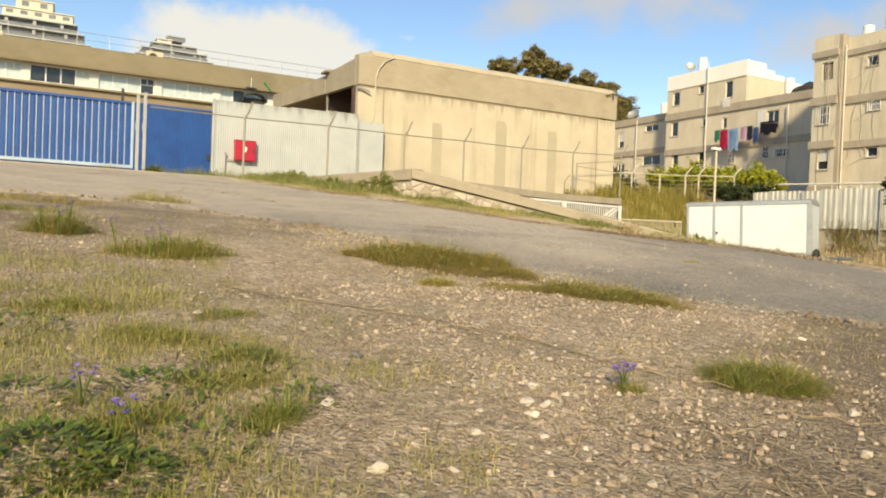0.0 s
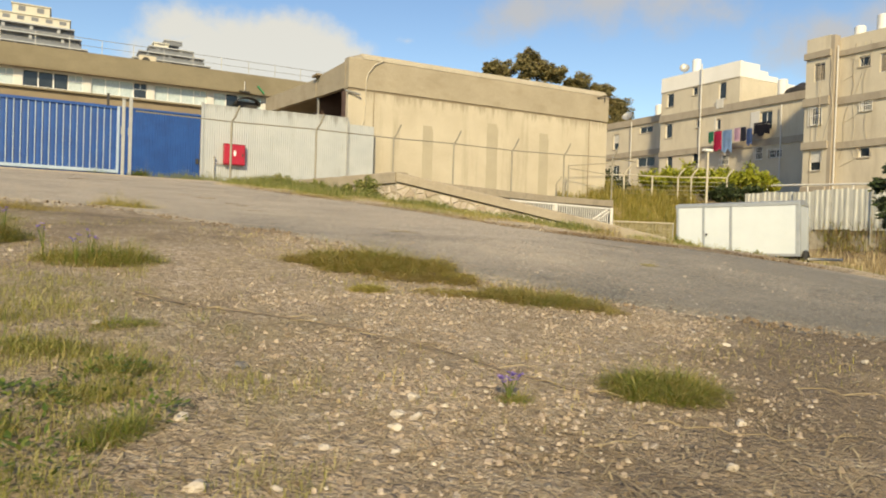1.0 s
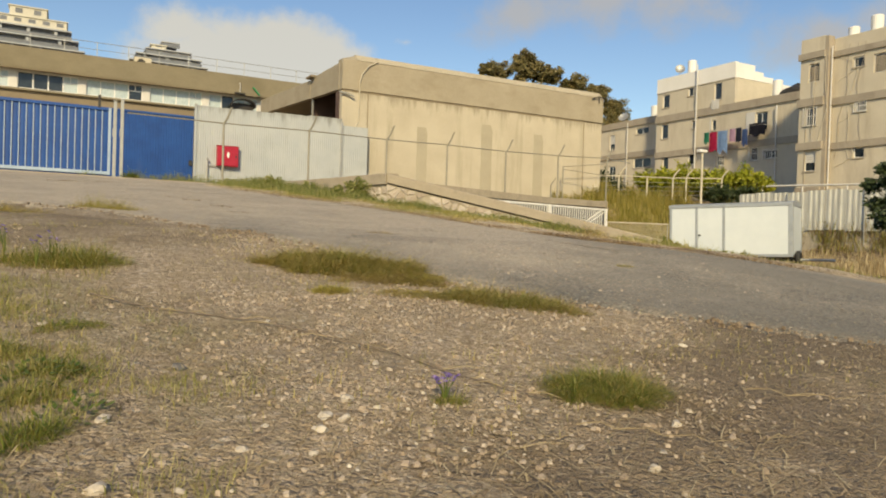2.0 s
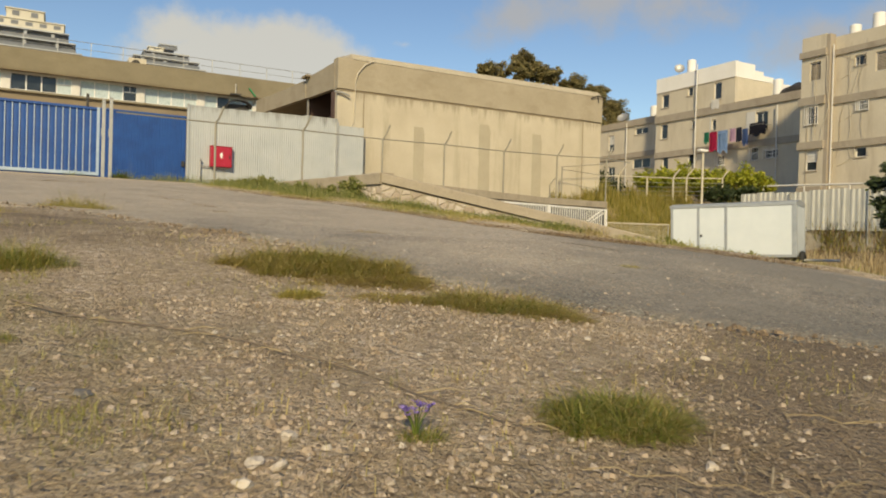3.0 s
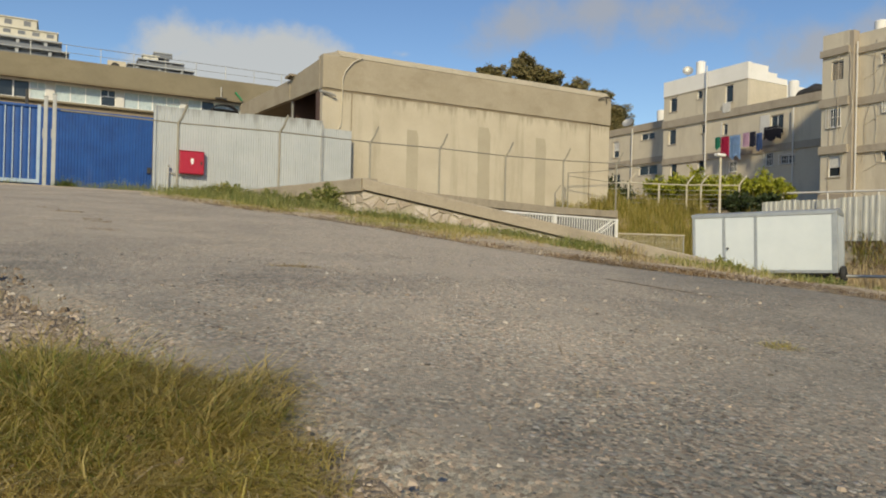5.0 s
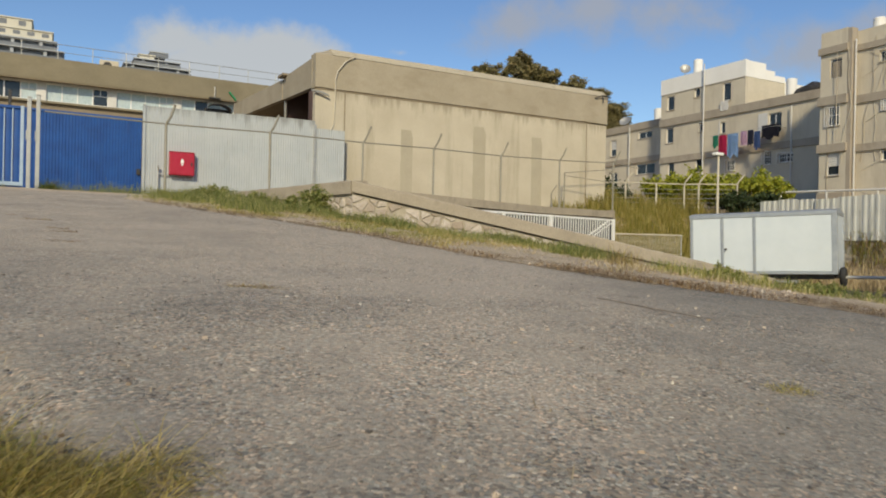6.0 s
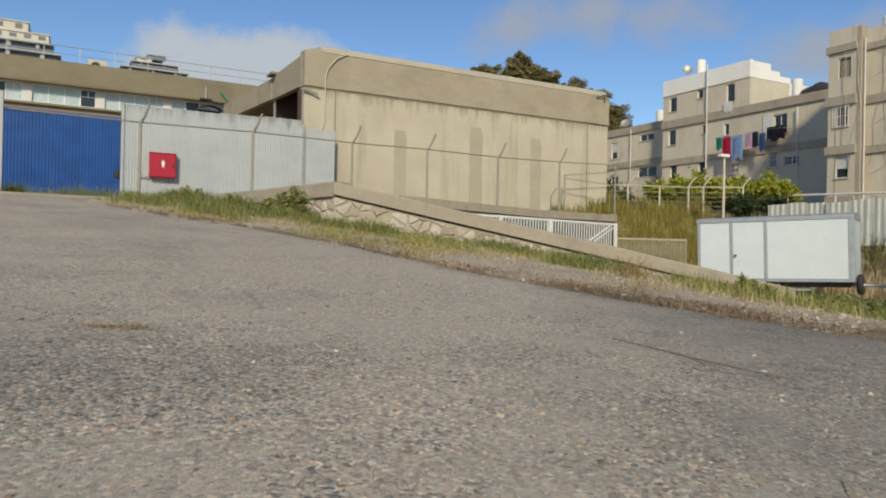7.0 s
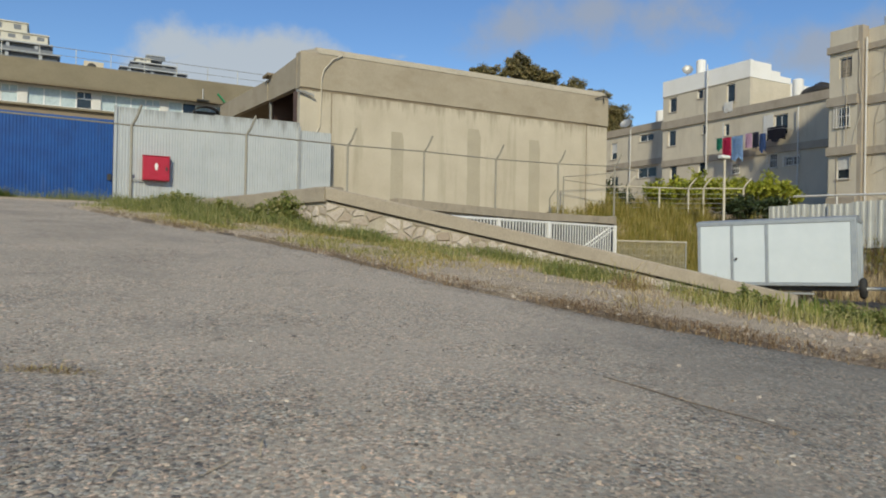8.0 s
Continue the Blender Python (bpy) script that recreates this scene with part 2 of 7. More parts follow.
def old_asphalt(name):
    """Worn asphalt: aggregate of many tints laid bare, dusty and oily patches, a few cracks."""
    m, N, L, bsdf = node_mat(name)
    co = N.new("ShaderNodeTexCoord").outputs["Object"]
    big = noise_of(N, L, co, 0.4, 6.0, 0.62)
    mid = noise_of(N, L, co, 2.4, 6.0, 0.68)
    fine = noise_of(N, L, co, 170.0, 2.0, 0.6)
    a, a2, ha = chips(N, L, co, 90.0)
    b, b2, hb = chips(N, L, co, 40.0)
    worn = noise_of(N, L, co, 1.3, 8.0, 0.78)
    rut = round_patch(N, L, co, (3.35, 5.85, 1.7), 0.25, 0.95)
    worn = total_of(N, L, worn, ranged(N, L, rut, 0, 1, 0, 0.25))
    col = mixed(N, L, ranged(N, L, big, 0.35, 0.66), (0.205, 0.189, 0.158), (0.255, 0.232, 0.192))
    col = mixed(N, L, ranged(N, L, worn, 0.53, 0.66, 0, 0.6), col, (0.105, 0.103, 0.094))
    col = mixed(N, L, ranged(N, L, worn, 0.46, 0.30, 0, 0.4), col, (0.33, 0.305, 0.26))
    # the driven way up to the gates, pale with trodden dust
    tint = noise_of(N, L, co, 0.9, 6.0, 0.72)
    strip = product(N, L, lateral(N, L, co, (0.88, -0.475, 0.0), 2.4, 1.1), lateral(N, L, co, (0.88, -0.475, 0.0), -1.4, 1.0, 0.25, 1.0))
    strip = product(N, L, strip, lateral(N, L, co, (0.475, 0.88, 0.0), 3.9, 6.0, 0.1, 1.0))
    dusty = total_of(N, L, ranged(N, L, strip, 0, 1, 0.08, 0.86), ranged(N, L, tint, 0.3, 0.7, -0.40, 0.40))
    upper = product(N, L, lateral(N, L, co, (0.475, 0.88, 0.0), 6.2, 9.5, 0.0, 0.56), lateral(N, L, co, (0.88, -0.475, 0.0), 4.4, 1.8))
    dusty = total_of(N, L, dusty, upper)
    col = mixed(N, L, ranged(N, L, dusty, 0.0, 1.0, 0.04, 0.70), col, (0.54, 0.46, 0.36))
    col = mixed(N, L, lateral(N, L, co, (0.62, 0.78, 0.0), 5.6, 3.8, 0.0, 0.44), col, (0.105, 0.10, 0.088))
    # aggregate: each chip lighter, darker, bluer or warmer than the binder, coarser where the surface has broken up
    tints = ramped(N, L, a2, ((0.0, (0.84, 0.95, 1.02)), (0.5, (1.0, 1.0, 0.98)), (1.0, (1.14, 0.98, 0.88))))
    lit = mixed(N, L, 1.0, tints, ramped(N, L, a, ((0.0, (0.42, 0.42, 0.42)), (0.35, (0.90, 0.90, 0.90)), (0.85, (1.25, 1.25, 1.22)), (1.0, (2.0, 1.92, 1.84)))), "MULTIPLY")
    rough_bits = ranged(N, L, total_of(N, L, worn, ranged(N, L, mid, 0.3, 0.7, -0.12, 0.12)), 0.40, 0.60, 0.45, 1.0)
    col = mixed(N, L, rough_bits, col, mixed(N, L, 1.0, col, lit, "MULTIPLY"))
    keep = product(N, L, product(N, L, ranged(N, L, b, 0.55, 0.74), ranged(N, L, hb, 0.25, 0.5)), ranged(N, L, worn, 0.47, 0.60, 0.15, 1.0))
    col = mixed(N, L, ranged(N, L, keep, 0, 1, 0, 0.8), col, ramped(N, L, b2, ((0.0, (0.035, 0.034, 0.033)), (0.45, (0.17, 0.162, 0.15)), (1.0, (0.54, 0.51, 0.46)))))
    ck = N.new("ShaderNodeTexVoronoi")
    ck.feature = "DISTANCE_TO_EDGE"
    ck.inputs["Scale"].default_value = 0.36
    wv = N.new("ShaderNodeVectorMath")
    wn = N.new("ShaderNodeTexNoise")
    wn.inputs["Scale"].default_value, wn.inputs["Detail"].default_value = 2.2, 6.0
    L.new(co, wn.inputs["Vector"])
    L.new(co, wv.inputs[0])
    L.new(wn.outputs["Color"], wv.inputs[1])
    L.new(wv.outputs[0], ck.inputs["Vector"])
    line = product(N, L, ranged(N, L, ck.outputs["Distance"], 0.008, 0.002, 0, 0.4), ranged(N, L, big, 0.52, 0.60))
    col = mixed(N, L, line, col, (0.07, 0.06, 0.05))
    L.new(col, bsdf.inputs["Base Color"])
    bsdf.inputs["Roughness"].default_value = 0.92
    bumped(N, L, bsdf, total_of(N, L, total_of(N, L, product(N, L, ha, ranged(N, L, worn, 0.45, 0.65, 0.1, 0.6)), keep), fine), 0.8, 0.006)
    return m


def pane_glass(name, tint, rough=0.08):
    m, N, L, bsdf = node_mat(name)
    co = N.new("ShaderNodeTexCoord").outputs["Object"]
    n = noise_of(N, L, co, 1.3, 3.0)
    L.new(mixed(N, L, ranged(N, L, n, 0.35, 0.65), tuple(c * 0.6 for c in tint), tint), bsdf.inputs["Base Color"])
    bsdf.inputs["Roughness"].default_value = rough
    bsdf.inputs["IOR"].default_value = 1.5
    return m


PALE_CHIPS = ((0.0, (0.125, 0.09, 0.06)), (0.3, (0.31, 0.235, 0.165)), (0.6, (0.455, 0.362, 0.277)), (0.9, (0.535, 0.447, 0.36)), (1.0, (0.66, 0.60, 0.51)))
SAND_CHIPS = ((0.0, (0.36, 0.28, 0.19)), (0.5, (0.56, 0.455, 0.325)), (1.0, (0.76, 0.66, 0.52)))
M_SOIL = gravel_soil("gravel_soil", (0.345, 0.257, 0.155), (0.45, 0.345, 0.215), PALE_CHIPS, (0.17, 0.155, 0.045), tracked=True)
M_VERGE = gravel_soil("verge_soil", (0.66, 0.52, 0.345), (0.78, 0.635, 0.44), SAND_CHIPS, (0.20, 0.16, 0.08), 0.55, 45.0, 18.0, 0.5)
M_ASPHALT = old_asphalt("asphalt")


def chip_stone(name, stops):
    """Loose chips of stone: each takes a tone of its own, with a fine grain."""
    m, N, L, bsdf = node_mat(name)
    rnd = N.new("ShaderNodeNewGeometry").outputs["Random Per Island"]
    co = N.new("ShaderNodeTexCoord").outputs["Object"]
    fine = noise_of(N, L, co, 150.0, 3.0)
    col = mixed(N, L, ranged(N, L, fine, 0.3, 0.7, 0, 0.35), ramped(N, L, rnd, stops), (0.30, 0.23, 0.16))
    L.new(col, bsdf.inputs["Base Color"])
    bsdf.inputs["Roughness"].default_value = 0.9
    bumped(N, L, bsdf, fine, 0.3, 0.003)
    return m


M_PEBBLE = chip_stone("pebbles", ((0.0, (0.17, 0.13, 0.09)), (0.3, (0.33, 0.258, 0.19)), (0.65, (0.43, 0.352, 0.278)), (0.95, (0.50, 0.425, 0.35)), (1.0, (0.62, 0.57, 0.49))))
M_CLOD = chip_stone("soil_clods", ((0.0, (0.10, 0.07, 0.045)), (0.5, (0.17, 0.125, 0.08)), (1.0, (0.27, 0.205, 0.135))))
M_ROAD_CHIP = chip_stone("road_chips", ((0.0, (0.045, 0.043, 0.042)), (0.45, (0.13, 0.125, 0.115)), (0.8, (0.28, 0.265, 0.24)), (1.0, (0.50, 0.475, 0.43))))
# grey-blue carries the shade of the ramp wall behind the railing; stains on top
M_RAMP_SHADE = surf("ramp_shade", (0.17, 0.185, 0.19), (0.22, 0.235, 0.24), 0.9, 0.85, grain=24, bump=0.15, stain=(0.13, 0.135, 0.13), stain_scale=(1.2, 1.2, 0.4))
M_WHITE_STONE = surf("white_stone", (0.44, 0.38, 0.305), (0.58, 0.525, 0.45), 12.0, 0.8, grain=110, bump=0.3, depth=0.003)


def rubble_stone(name):
    """Quarry stone: each stone takes its own tone from earthy brown to near white, with stains and a split face."""
    m, N, L, bsdf = node_mat(name)
    co = N.new("ShaderNodeTexCoord").outputs["Object"]
    rnd = N.new("ShaderNodeObjectInfo").outputs["Random"]
    fine = noise_of(N, L, co, 45.0, 4.0, 0.65)
    mid = noise_of(N, L, co, 9.0, 5.0, 0.65)
    col = ramped(N, L, rnd, ((0.0, (0.27, 0.205, 0.14)), (0.22, (0.36, 0.295, 0.225)), (0.55, (0.475, 0.41, 0.345)), (1.0, (0.64, 0.58, 0.52))))
    col = mixed(N, L, ranged(N, L, mid, 0.50, 0.72, 0, 0.65), col, (0.28, 0.22, 0.15))
    col = mixed(N, L, 0.25, col, mixed(N, L, ranged(N, L, fine, 0.3, 0.7), (0.14, 0.12, 0.095), (0.68, 0.64, 0.58)))
    L.new(col, bsdf.inputs["Base Color"])
    bsdf.inputs["Roughness"].default_value = 0.88
    bumped(N, L, bsdf, total_of(N, L, mid, fine), 0.5, 0.015)
    return m


M_RUBBLE = rubble_stone("rubble_stone")
M_MORTAR = surf("mortar", (0.31, 0.275, 0.21), (0.43, 0.385, 0.30), 5.0, 0.95, grain=35, bump=0.7, depth=0.02)
M_COPING = surf("coping_concrete", (0.29, 0.25, 0.19), (0.375, 0.325, 0.25), 1.6, 0.9, grain=38, grain_amount=0.22, bump=0.35, depth=0.006,
                stain=(0.22, 0.19, 0.15), stain_scale=(2.5, 2.5, 1.2), stain_from=0.52, stain_to=0.8)
M_WALL = surf("beige_render", (0.445, 0.393, 0.30), (0.54, 0.488, 0.383), 0.55, 0.9, grain=24, grain_amount=0.12, bump=0.2, depth=0.006,
              stain=(0.33, 0.29, 0.21), stain_scale=(1.3, 1.3, 0.13), stain_from=0.54, stain_to=0.78, drip=(6.66, 1.2, (0.28, 0.24, 0.175)))
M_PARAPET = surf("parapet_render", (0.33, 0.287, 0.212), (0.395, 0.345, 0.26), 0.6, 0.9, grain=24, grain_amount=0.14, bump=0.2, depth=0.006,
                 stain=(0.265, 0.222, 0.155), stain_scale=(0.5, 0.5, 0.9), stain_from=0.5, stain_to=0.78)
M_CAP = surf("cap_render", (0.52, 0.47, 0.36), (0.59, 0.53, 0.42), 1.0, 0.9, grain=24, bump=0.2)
# parapet render made paler to carry the sun on the cap, with stains
M_CAP_LIT = surf("lit_cap_render", (0.42, 0.37, 0.27), (0.50, 0.44, 0.33), 1.0, 0.9, grain=24, bump=0.2, stain=(0.30, 0.265, 0.20), stain_scale=(2, 2, 2))
M_STAIN = surf("patched_render", (0.375, 0.335, 0.252), (0.43, 0.385, 0.292), 0.9, 0.92, grain=26, bump=0.2)
M_WHITE_SHEET = surf("white_sheet", (0.375, 0.405, 0.42), (0.45, 0.475, 0.48), 0.9, 0.5, grain=60, grain_amount=0.06, bump=0.05,
                     stain=(0.31, 0.32, 0.31), stain_scale=(2.2, 2.2, 0.5), stain_from=0.56, stain_to=0.85, drip=(3.85, 0.9, (0.20, 0.20, 0.185)))
M_BLUE = surf("blue_sheet", (0.004, 0.050, 0.215), (0.008, 0.078, 0.305), 1.6, 0.5, grain=60, grain_amount=0.06, bump=0.05,
              stain=(0.04, 0.09, 0.26), stain_scale=(2.5, 2.5, 0.4), stain_from=0.58, stain_to=0.85)
M_BAR = surf("pale_bar_paint", (0.30, 0.40, 0.52), (0.40, 0.49, 0.59), 2.0, 0.45, grain=60, grain_amount=0.08, bump=0.05)
M_GALV = surf("galvanised_steel", (0.36, 0.36, 0.34), (0.46, 0.46, 0.44), 3.0, 0.5, 0.6, grain=50, grain_amount=0.12, bump=0.08)
M_FENCE = surf("dull_fence_steel", (0.25, 0.235, 0.195), (0.33, 0.31, 0.25), 3.0, 0.6, 0.2, grain=50, grain_amount=0.12, bump=0.08)
M_CREAM_STEEL = surf("cream_steel", (0.52, 0.47, 0.37), (0.60, 0.55, 0.44), 3.0, 0.55, 0.1, grain=50, grain_amount=0.12, bump=0.08)
M_RED = surf("red_paint", (0.36, 0.010, 0.03), (0.44, 0.015, 0.045), 3.0, 0.4, grain=70, grain_amount=0.05, bump=0.04)
M_WHITE = surf("white_paint", (0.74, 0.74, 0.72), (0.80, 0.80, 0.78), 2.0, 0.6, grain=60, grain_amount=0.05, bump=0.05)
M_TRAILER = surf("trailer_panel", (0.56, 0.62, 0.65), (0.62, 0.675, 0.70), 1.3, 0.45, grain=70, grain_amount=0.04, bump=0.03,
                 stain=(0.62, 0.62, 0.58), stain_scale=(1.6, 1.6, 0.9), stain_from=0.60, stain_to=0.9)
M_TRAILER_FRAME = surf("trailer_frame", (0.30, 0.33, 0.36), (0.40, 0.43, 0.45), 3.0, 0.45, 0.3, grain=60, grain_amount=0.08, bump=0.05)
M_DARK = surf("dark_steel", (0.035, 0.033, 0.032), (0.06, 0.055, 0.05), 4.0, 0.6, 0.3, grain=60, bump=0.1)
M_RUBBER = surf("rubber", (0.018, 0.018, 0.018), (0.03, 0.03, 0.03), 6.0, 0.8, grain=70, bump=0.2, depth=0.003)
M_APT = surf("apartment_render", (0.51, 0.46, 0.365), (0.60, 0.543, 0.435), 0.5, 0.92, grain=18, grain_amount=0.12, bump=0.2,
             stain=(0.40, 0.345, 0.265), stain_scale=(0.9, 0.9, 0.2), stain_from=0.52, stain_to=0.8)
M_BAND = surf("band_concrete", (0.33, 0.285, 0.23), (0.40, 0.35, 0.28), 0.8, 0.92, grain=20, bump=0.25,
              stain=(0.25, 0.215, 0.17), stain_scale=(1.2, 1.2, 0.6), stain_from=0.5, stain_to=0.8)
M_APT_WHITE = surf("white_render", (0.76, 0.75, 0.71), (0.82, 0.81, 0.78), 0.7, 0.85, grain=20, grain_amount=0.06, bump=0.15)
M_SCHOOL = surf("tan_render", (0.20, 0.173, 0.117), (0.25, 0.216, 0.146), 0.35, 0.9, grain=18, grain_amount=0.12, bump=0.2,
                stain=(0.18, 0.15, 0.095), stain_scale=(0.5, 0.5, 0.9), stain_from=0.5, stain_to=0.8)
# reddish brown, darkened to carry the shade inside the loggia
M_BROWN = surf("brown_loggia_shade", (0.085, 0.05, 0.042), (0.13, 0.08, 0.065), 1.2, 0.8, grain=30, bump=0.2)
M_GREEN = surf("green_paint", (0.02, 0.22, 0.09), (0.03, 0.28, 0.12), 3.0, 0.5, grain=50, grain_amount=0.08, bump=0.05)
M_SLAB = surf("slab_concrete", (0.20, 0.16, 0.11), (0.27, 0.22, 0.15), 0.8, 0.92, grain=20, bump=0.3)
M_GLASS = pane_glass("window_glass", (0.035, 0.045, 0.055))
M_CURTAIN = surf("curtain_glass", (0.40, 0.50, 0.54), (0.52, 0.60, 0.62), 1.6, 0.3, grain=8, grain_amount=0.12, bump=0.0)
M_BLIND = surf("plastic_blind", (0.58, 0.57, 0.54), (0.66, 0.65, 0.62), 3.0, 0.5, grain=40, bump=0.05)
M_FIBRO = surf("corrugated_sheet", (0.50, 0.51, 0.47), (0.60, 0.60, 0.55), 1.3, 0.8, grain=30, bump=0.15,
               stain=(0.36, 0.37, 0.35), stain_scale=(3.0, 3.0, 0.35), stain_from=0.5, stain_to=0.75)
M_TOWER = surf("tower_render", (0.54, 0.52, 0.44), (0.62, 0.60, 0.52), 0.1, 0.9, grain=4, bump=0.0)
# distance haze is mixed into both blue-greys; the dark one also carries shade
M_TOWER_SLAB = surf("tower_hazy_slab", (0.34, 0.37, 0.40), (0.42, 0.44, 0.46), 0.2, 0.8, grain=4, bump=0.0)
M_TOWER_DARK = surf("tower_hazy_dark", (0.12, 0.135, 0.155), (0.20, 0.215, 0.24), 0.15, 0.7, grain=4, bump=0.0)
M_BARK = surf("bark", (0.13, 0.10, 0.075), (0.20, 0.16, 0.12), 5.0, 0.95, grain=30, bump=0.6, depth=0.02)
M_TREE = foliage("tree_leaves", (0.085, 0.085, 0.032), (0.21, 0.185, 0.075), (0.40, 0.32, 0.15), 0.3)
M_HEDGE = foliage("hedge_leaves", (0.15, 0.19, 0.02), (0.33, 0.36, 0.035), (0.54, 0.52, 0.07), 0.35)
M_DARK_LEAF = foliage("dark_leaves", (0.02, 0.035, 0.012), (0.035, 0.055, 0.018), (0.06, 0.085, 0.025), 0.15)
M_TUFT = foliage("tuft_blades", (0.21, 0.21, 0.03), (0.48, 0.425, 0.09), (0.76, 0.63, 0.22), 0.5)
M_TUFT_GREEN = foliage("green_blades", (0.11, 0.17, 0.024), (0.25, 0.29, 0.053), (0.47, 0.44, 0.135), 0.45)
M_DRY = foliage("dry_blades", (0.26, 0.20, 0.052), (0.45, 0.355, 0.112), (0.66, 0.535, 0.22), 0.4, 0.65)
M_STRAW = foliage("straw", (0.26, 0.195, 0.105), (0.44, 0.35, 0.205), (0.62, 0.52, 0.34), 0.2, 0.7)
M_RUST = foliage("dead_weeds", (0.13, 0.08, 0.045), (0.24, 0.16, 0.085), (0.40, 0.30, 0.17), 0.15, 0.8)
M_LITTER = foliage("dead_litter", (0.22, 0.155, 0.09), (0.34, 0.255, 0.155), (0.50, 0.40, 0.26), 0.2, 0.8)
M_WEED = foliage("weed_leaves", (0.055, 0.10, 0.014), (0.12, 0.175, 0.026), (0.23, 0.26, 0.06), 0.3)
M_THIN = foliage("thin_blades", (0.19, 0.205, 0.036), (0.36, 0.345, 0.09), (0.60, 0.51, 0.235), 0.4)
M_FRESH = foliage("fresh_weeds", (0.12, 0.165, 0.035), (0.25, 0.275, 0.07), (0.47, 0.43, 0.18), 0.4)
M_TALL = foliage("tall_grass", (0.17, 0.18, 0.024), (0.33, 0.285, 0.062), (0.54, 0.44, 0.17), 0.3)
M_PETAL = foliage("violet_petals", (0.20, 0.13, 0.46), (0.32, 0.22, 0.60), (0.46, 0.34, 0.72), 0.4)


# ---- building tools ----
def part(name, bm, material, parent=None, label="", smooth=False):
    me = bpy.data.meshes.new(name)
    bm.to_mesh(me)
    bm.free()
    if smooth:
        me.polygons.foreach_set("use_smooth", [True] * len(me.polygons))
    me.materials.append(material)
    ob = new(name, me)
    if parent:
        ob.parent = parent
    return tagged(ob, label)


def mesh_part(name, verts, faces, material, parent=None, label="", smooth=False):
    me = bpy.data.meshes.new(name)
    me.from_pydata(verts, [], faces)
    me.update()
    if smooth:
        me.polygons.foreach_set("use_smooth", [True] * len(me.polygons))
    me.materials.append(material)
    ob = new(name, me)
    if parent:
        ob.parent = parent
    return tagged(ob, label)


def shared_part(name, mesh, parent, m):
    ob = new(name, mesh)
    ob.parent = parent
    ob.matrix_local = m
    return ob


def thing(name, label, category, group="", at=(0, 0, 0), turn=0.0, kind=""):
    ob = new(name)
    ob.empty_display_size = 0.2
    ob.matrix_world = pose(*at, 0, 0, turn)
    return tagged(ob, label, category, group, kind)


def box(bm, x0, x1, y0, y1, z0, z1):
    vs = [bm.verts.new((x, y, z)) for z in (z0, z1) for x, y in ((x0, y0), (x1, y0), (x1, y1), (x0, y1))]
    for q in ((3, 2, 1, 0), (4, 5, 6, 7), (0, 1, 5, 4), (1, 2, 6, 5), (2, 3, 7, 6), (3, 0, 4, 7)):
        bm.faces.new([vs[i] for i in q])
    return bm


def boxes(*rows):
    bm = bmesh.new()
    for r in rows:
        box(bm, *r)
    return bm


def soft_box(x0, x1, y0, y1, z0, z1, r=0.01, seg=2):
    bm = boxes((x0, x1, y0, y1, z0, z1))
    bmesh.ops.bevel(bm, geom=bm.edges[:], offset=r, segments=seg, affect="EDGES", profile=0.5)
    return bm


def tube(bm, path, radii, sides=8):
    """A tapered tube along a path."""
    path = [Vector(p) for p in path]
    if isinstance(radii, (int, float)):
        radii = [radii] * len(path)
    rings = []
    for i, p in enumerate(path):
        d = (path[min(i + 1, len(path) - 1)] - path[max(i - 1, 0)]).normalized()
        a = d.orthogonal().normalized() if i == 0 else (a - d * a.dot(d)).normalized()
        b = d.cross(a)
        rings.append([bm.verts.new(p + radii[i] * (math.cos(k * math.tau / sides) * a + math.sin(k * math.tau / sides) * b)) for k in range(sides)])
    for r, s in zip(rings, rings[1:]):
        for k in range(sides):
            bm.faces.new((r[k], r[(k + 1) % sides], s[(k + 1) % sides], s[k]))
    bm.faces.new(rings[0][::-1])
    bm.faces.new(rings[-1])
    return bm


def tubes(*rows):
    bm = bmesh.new()
    for r in rows:
        tube(bm, *r)
    return bm


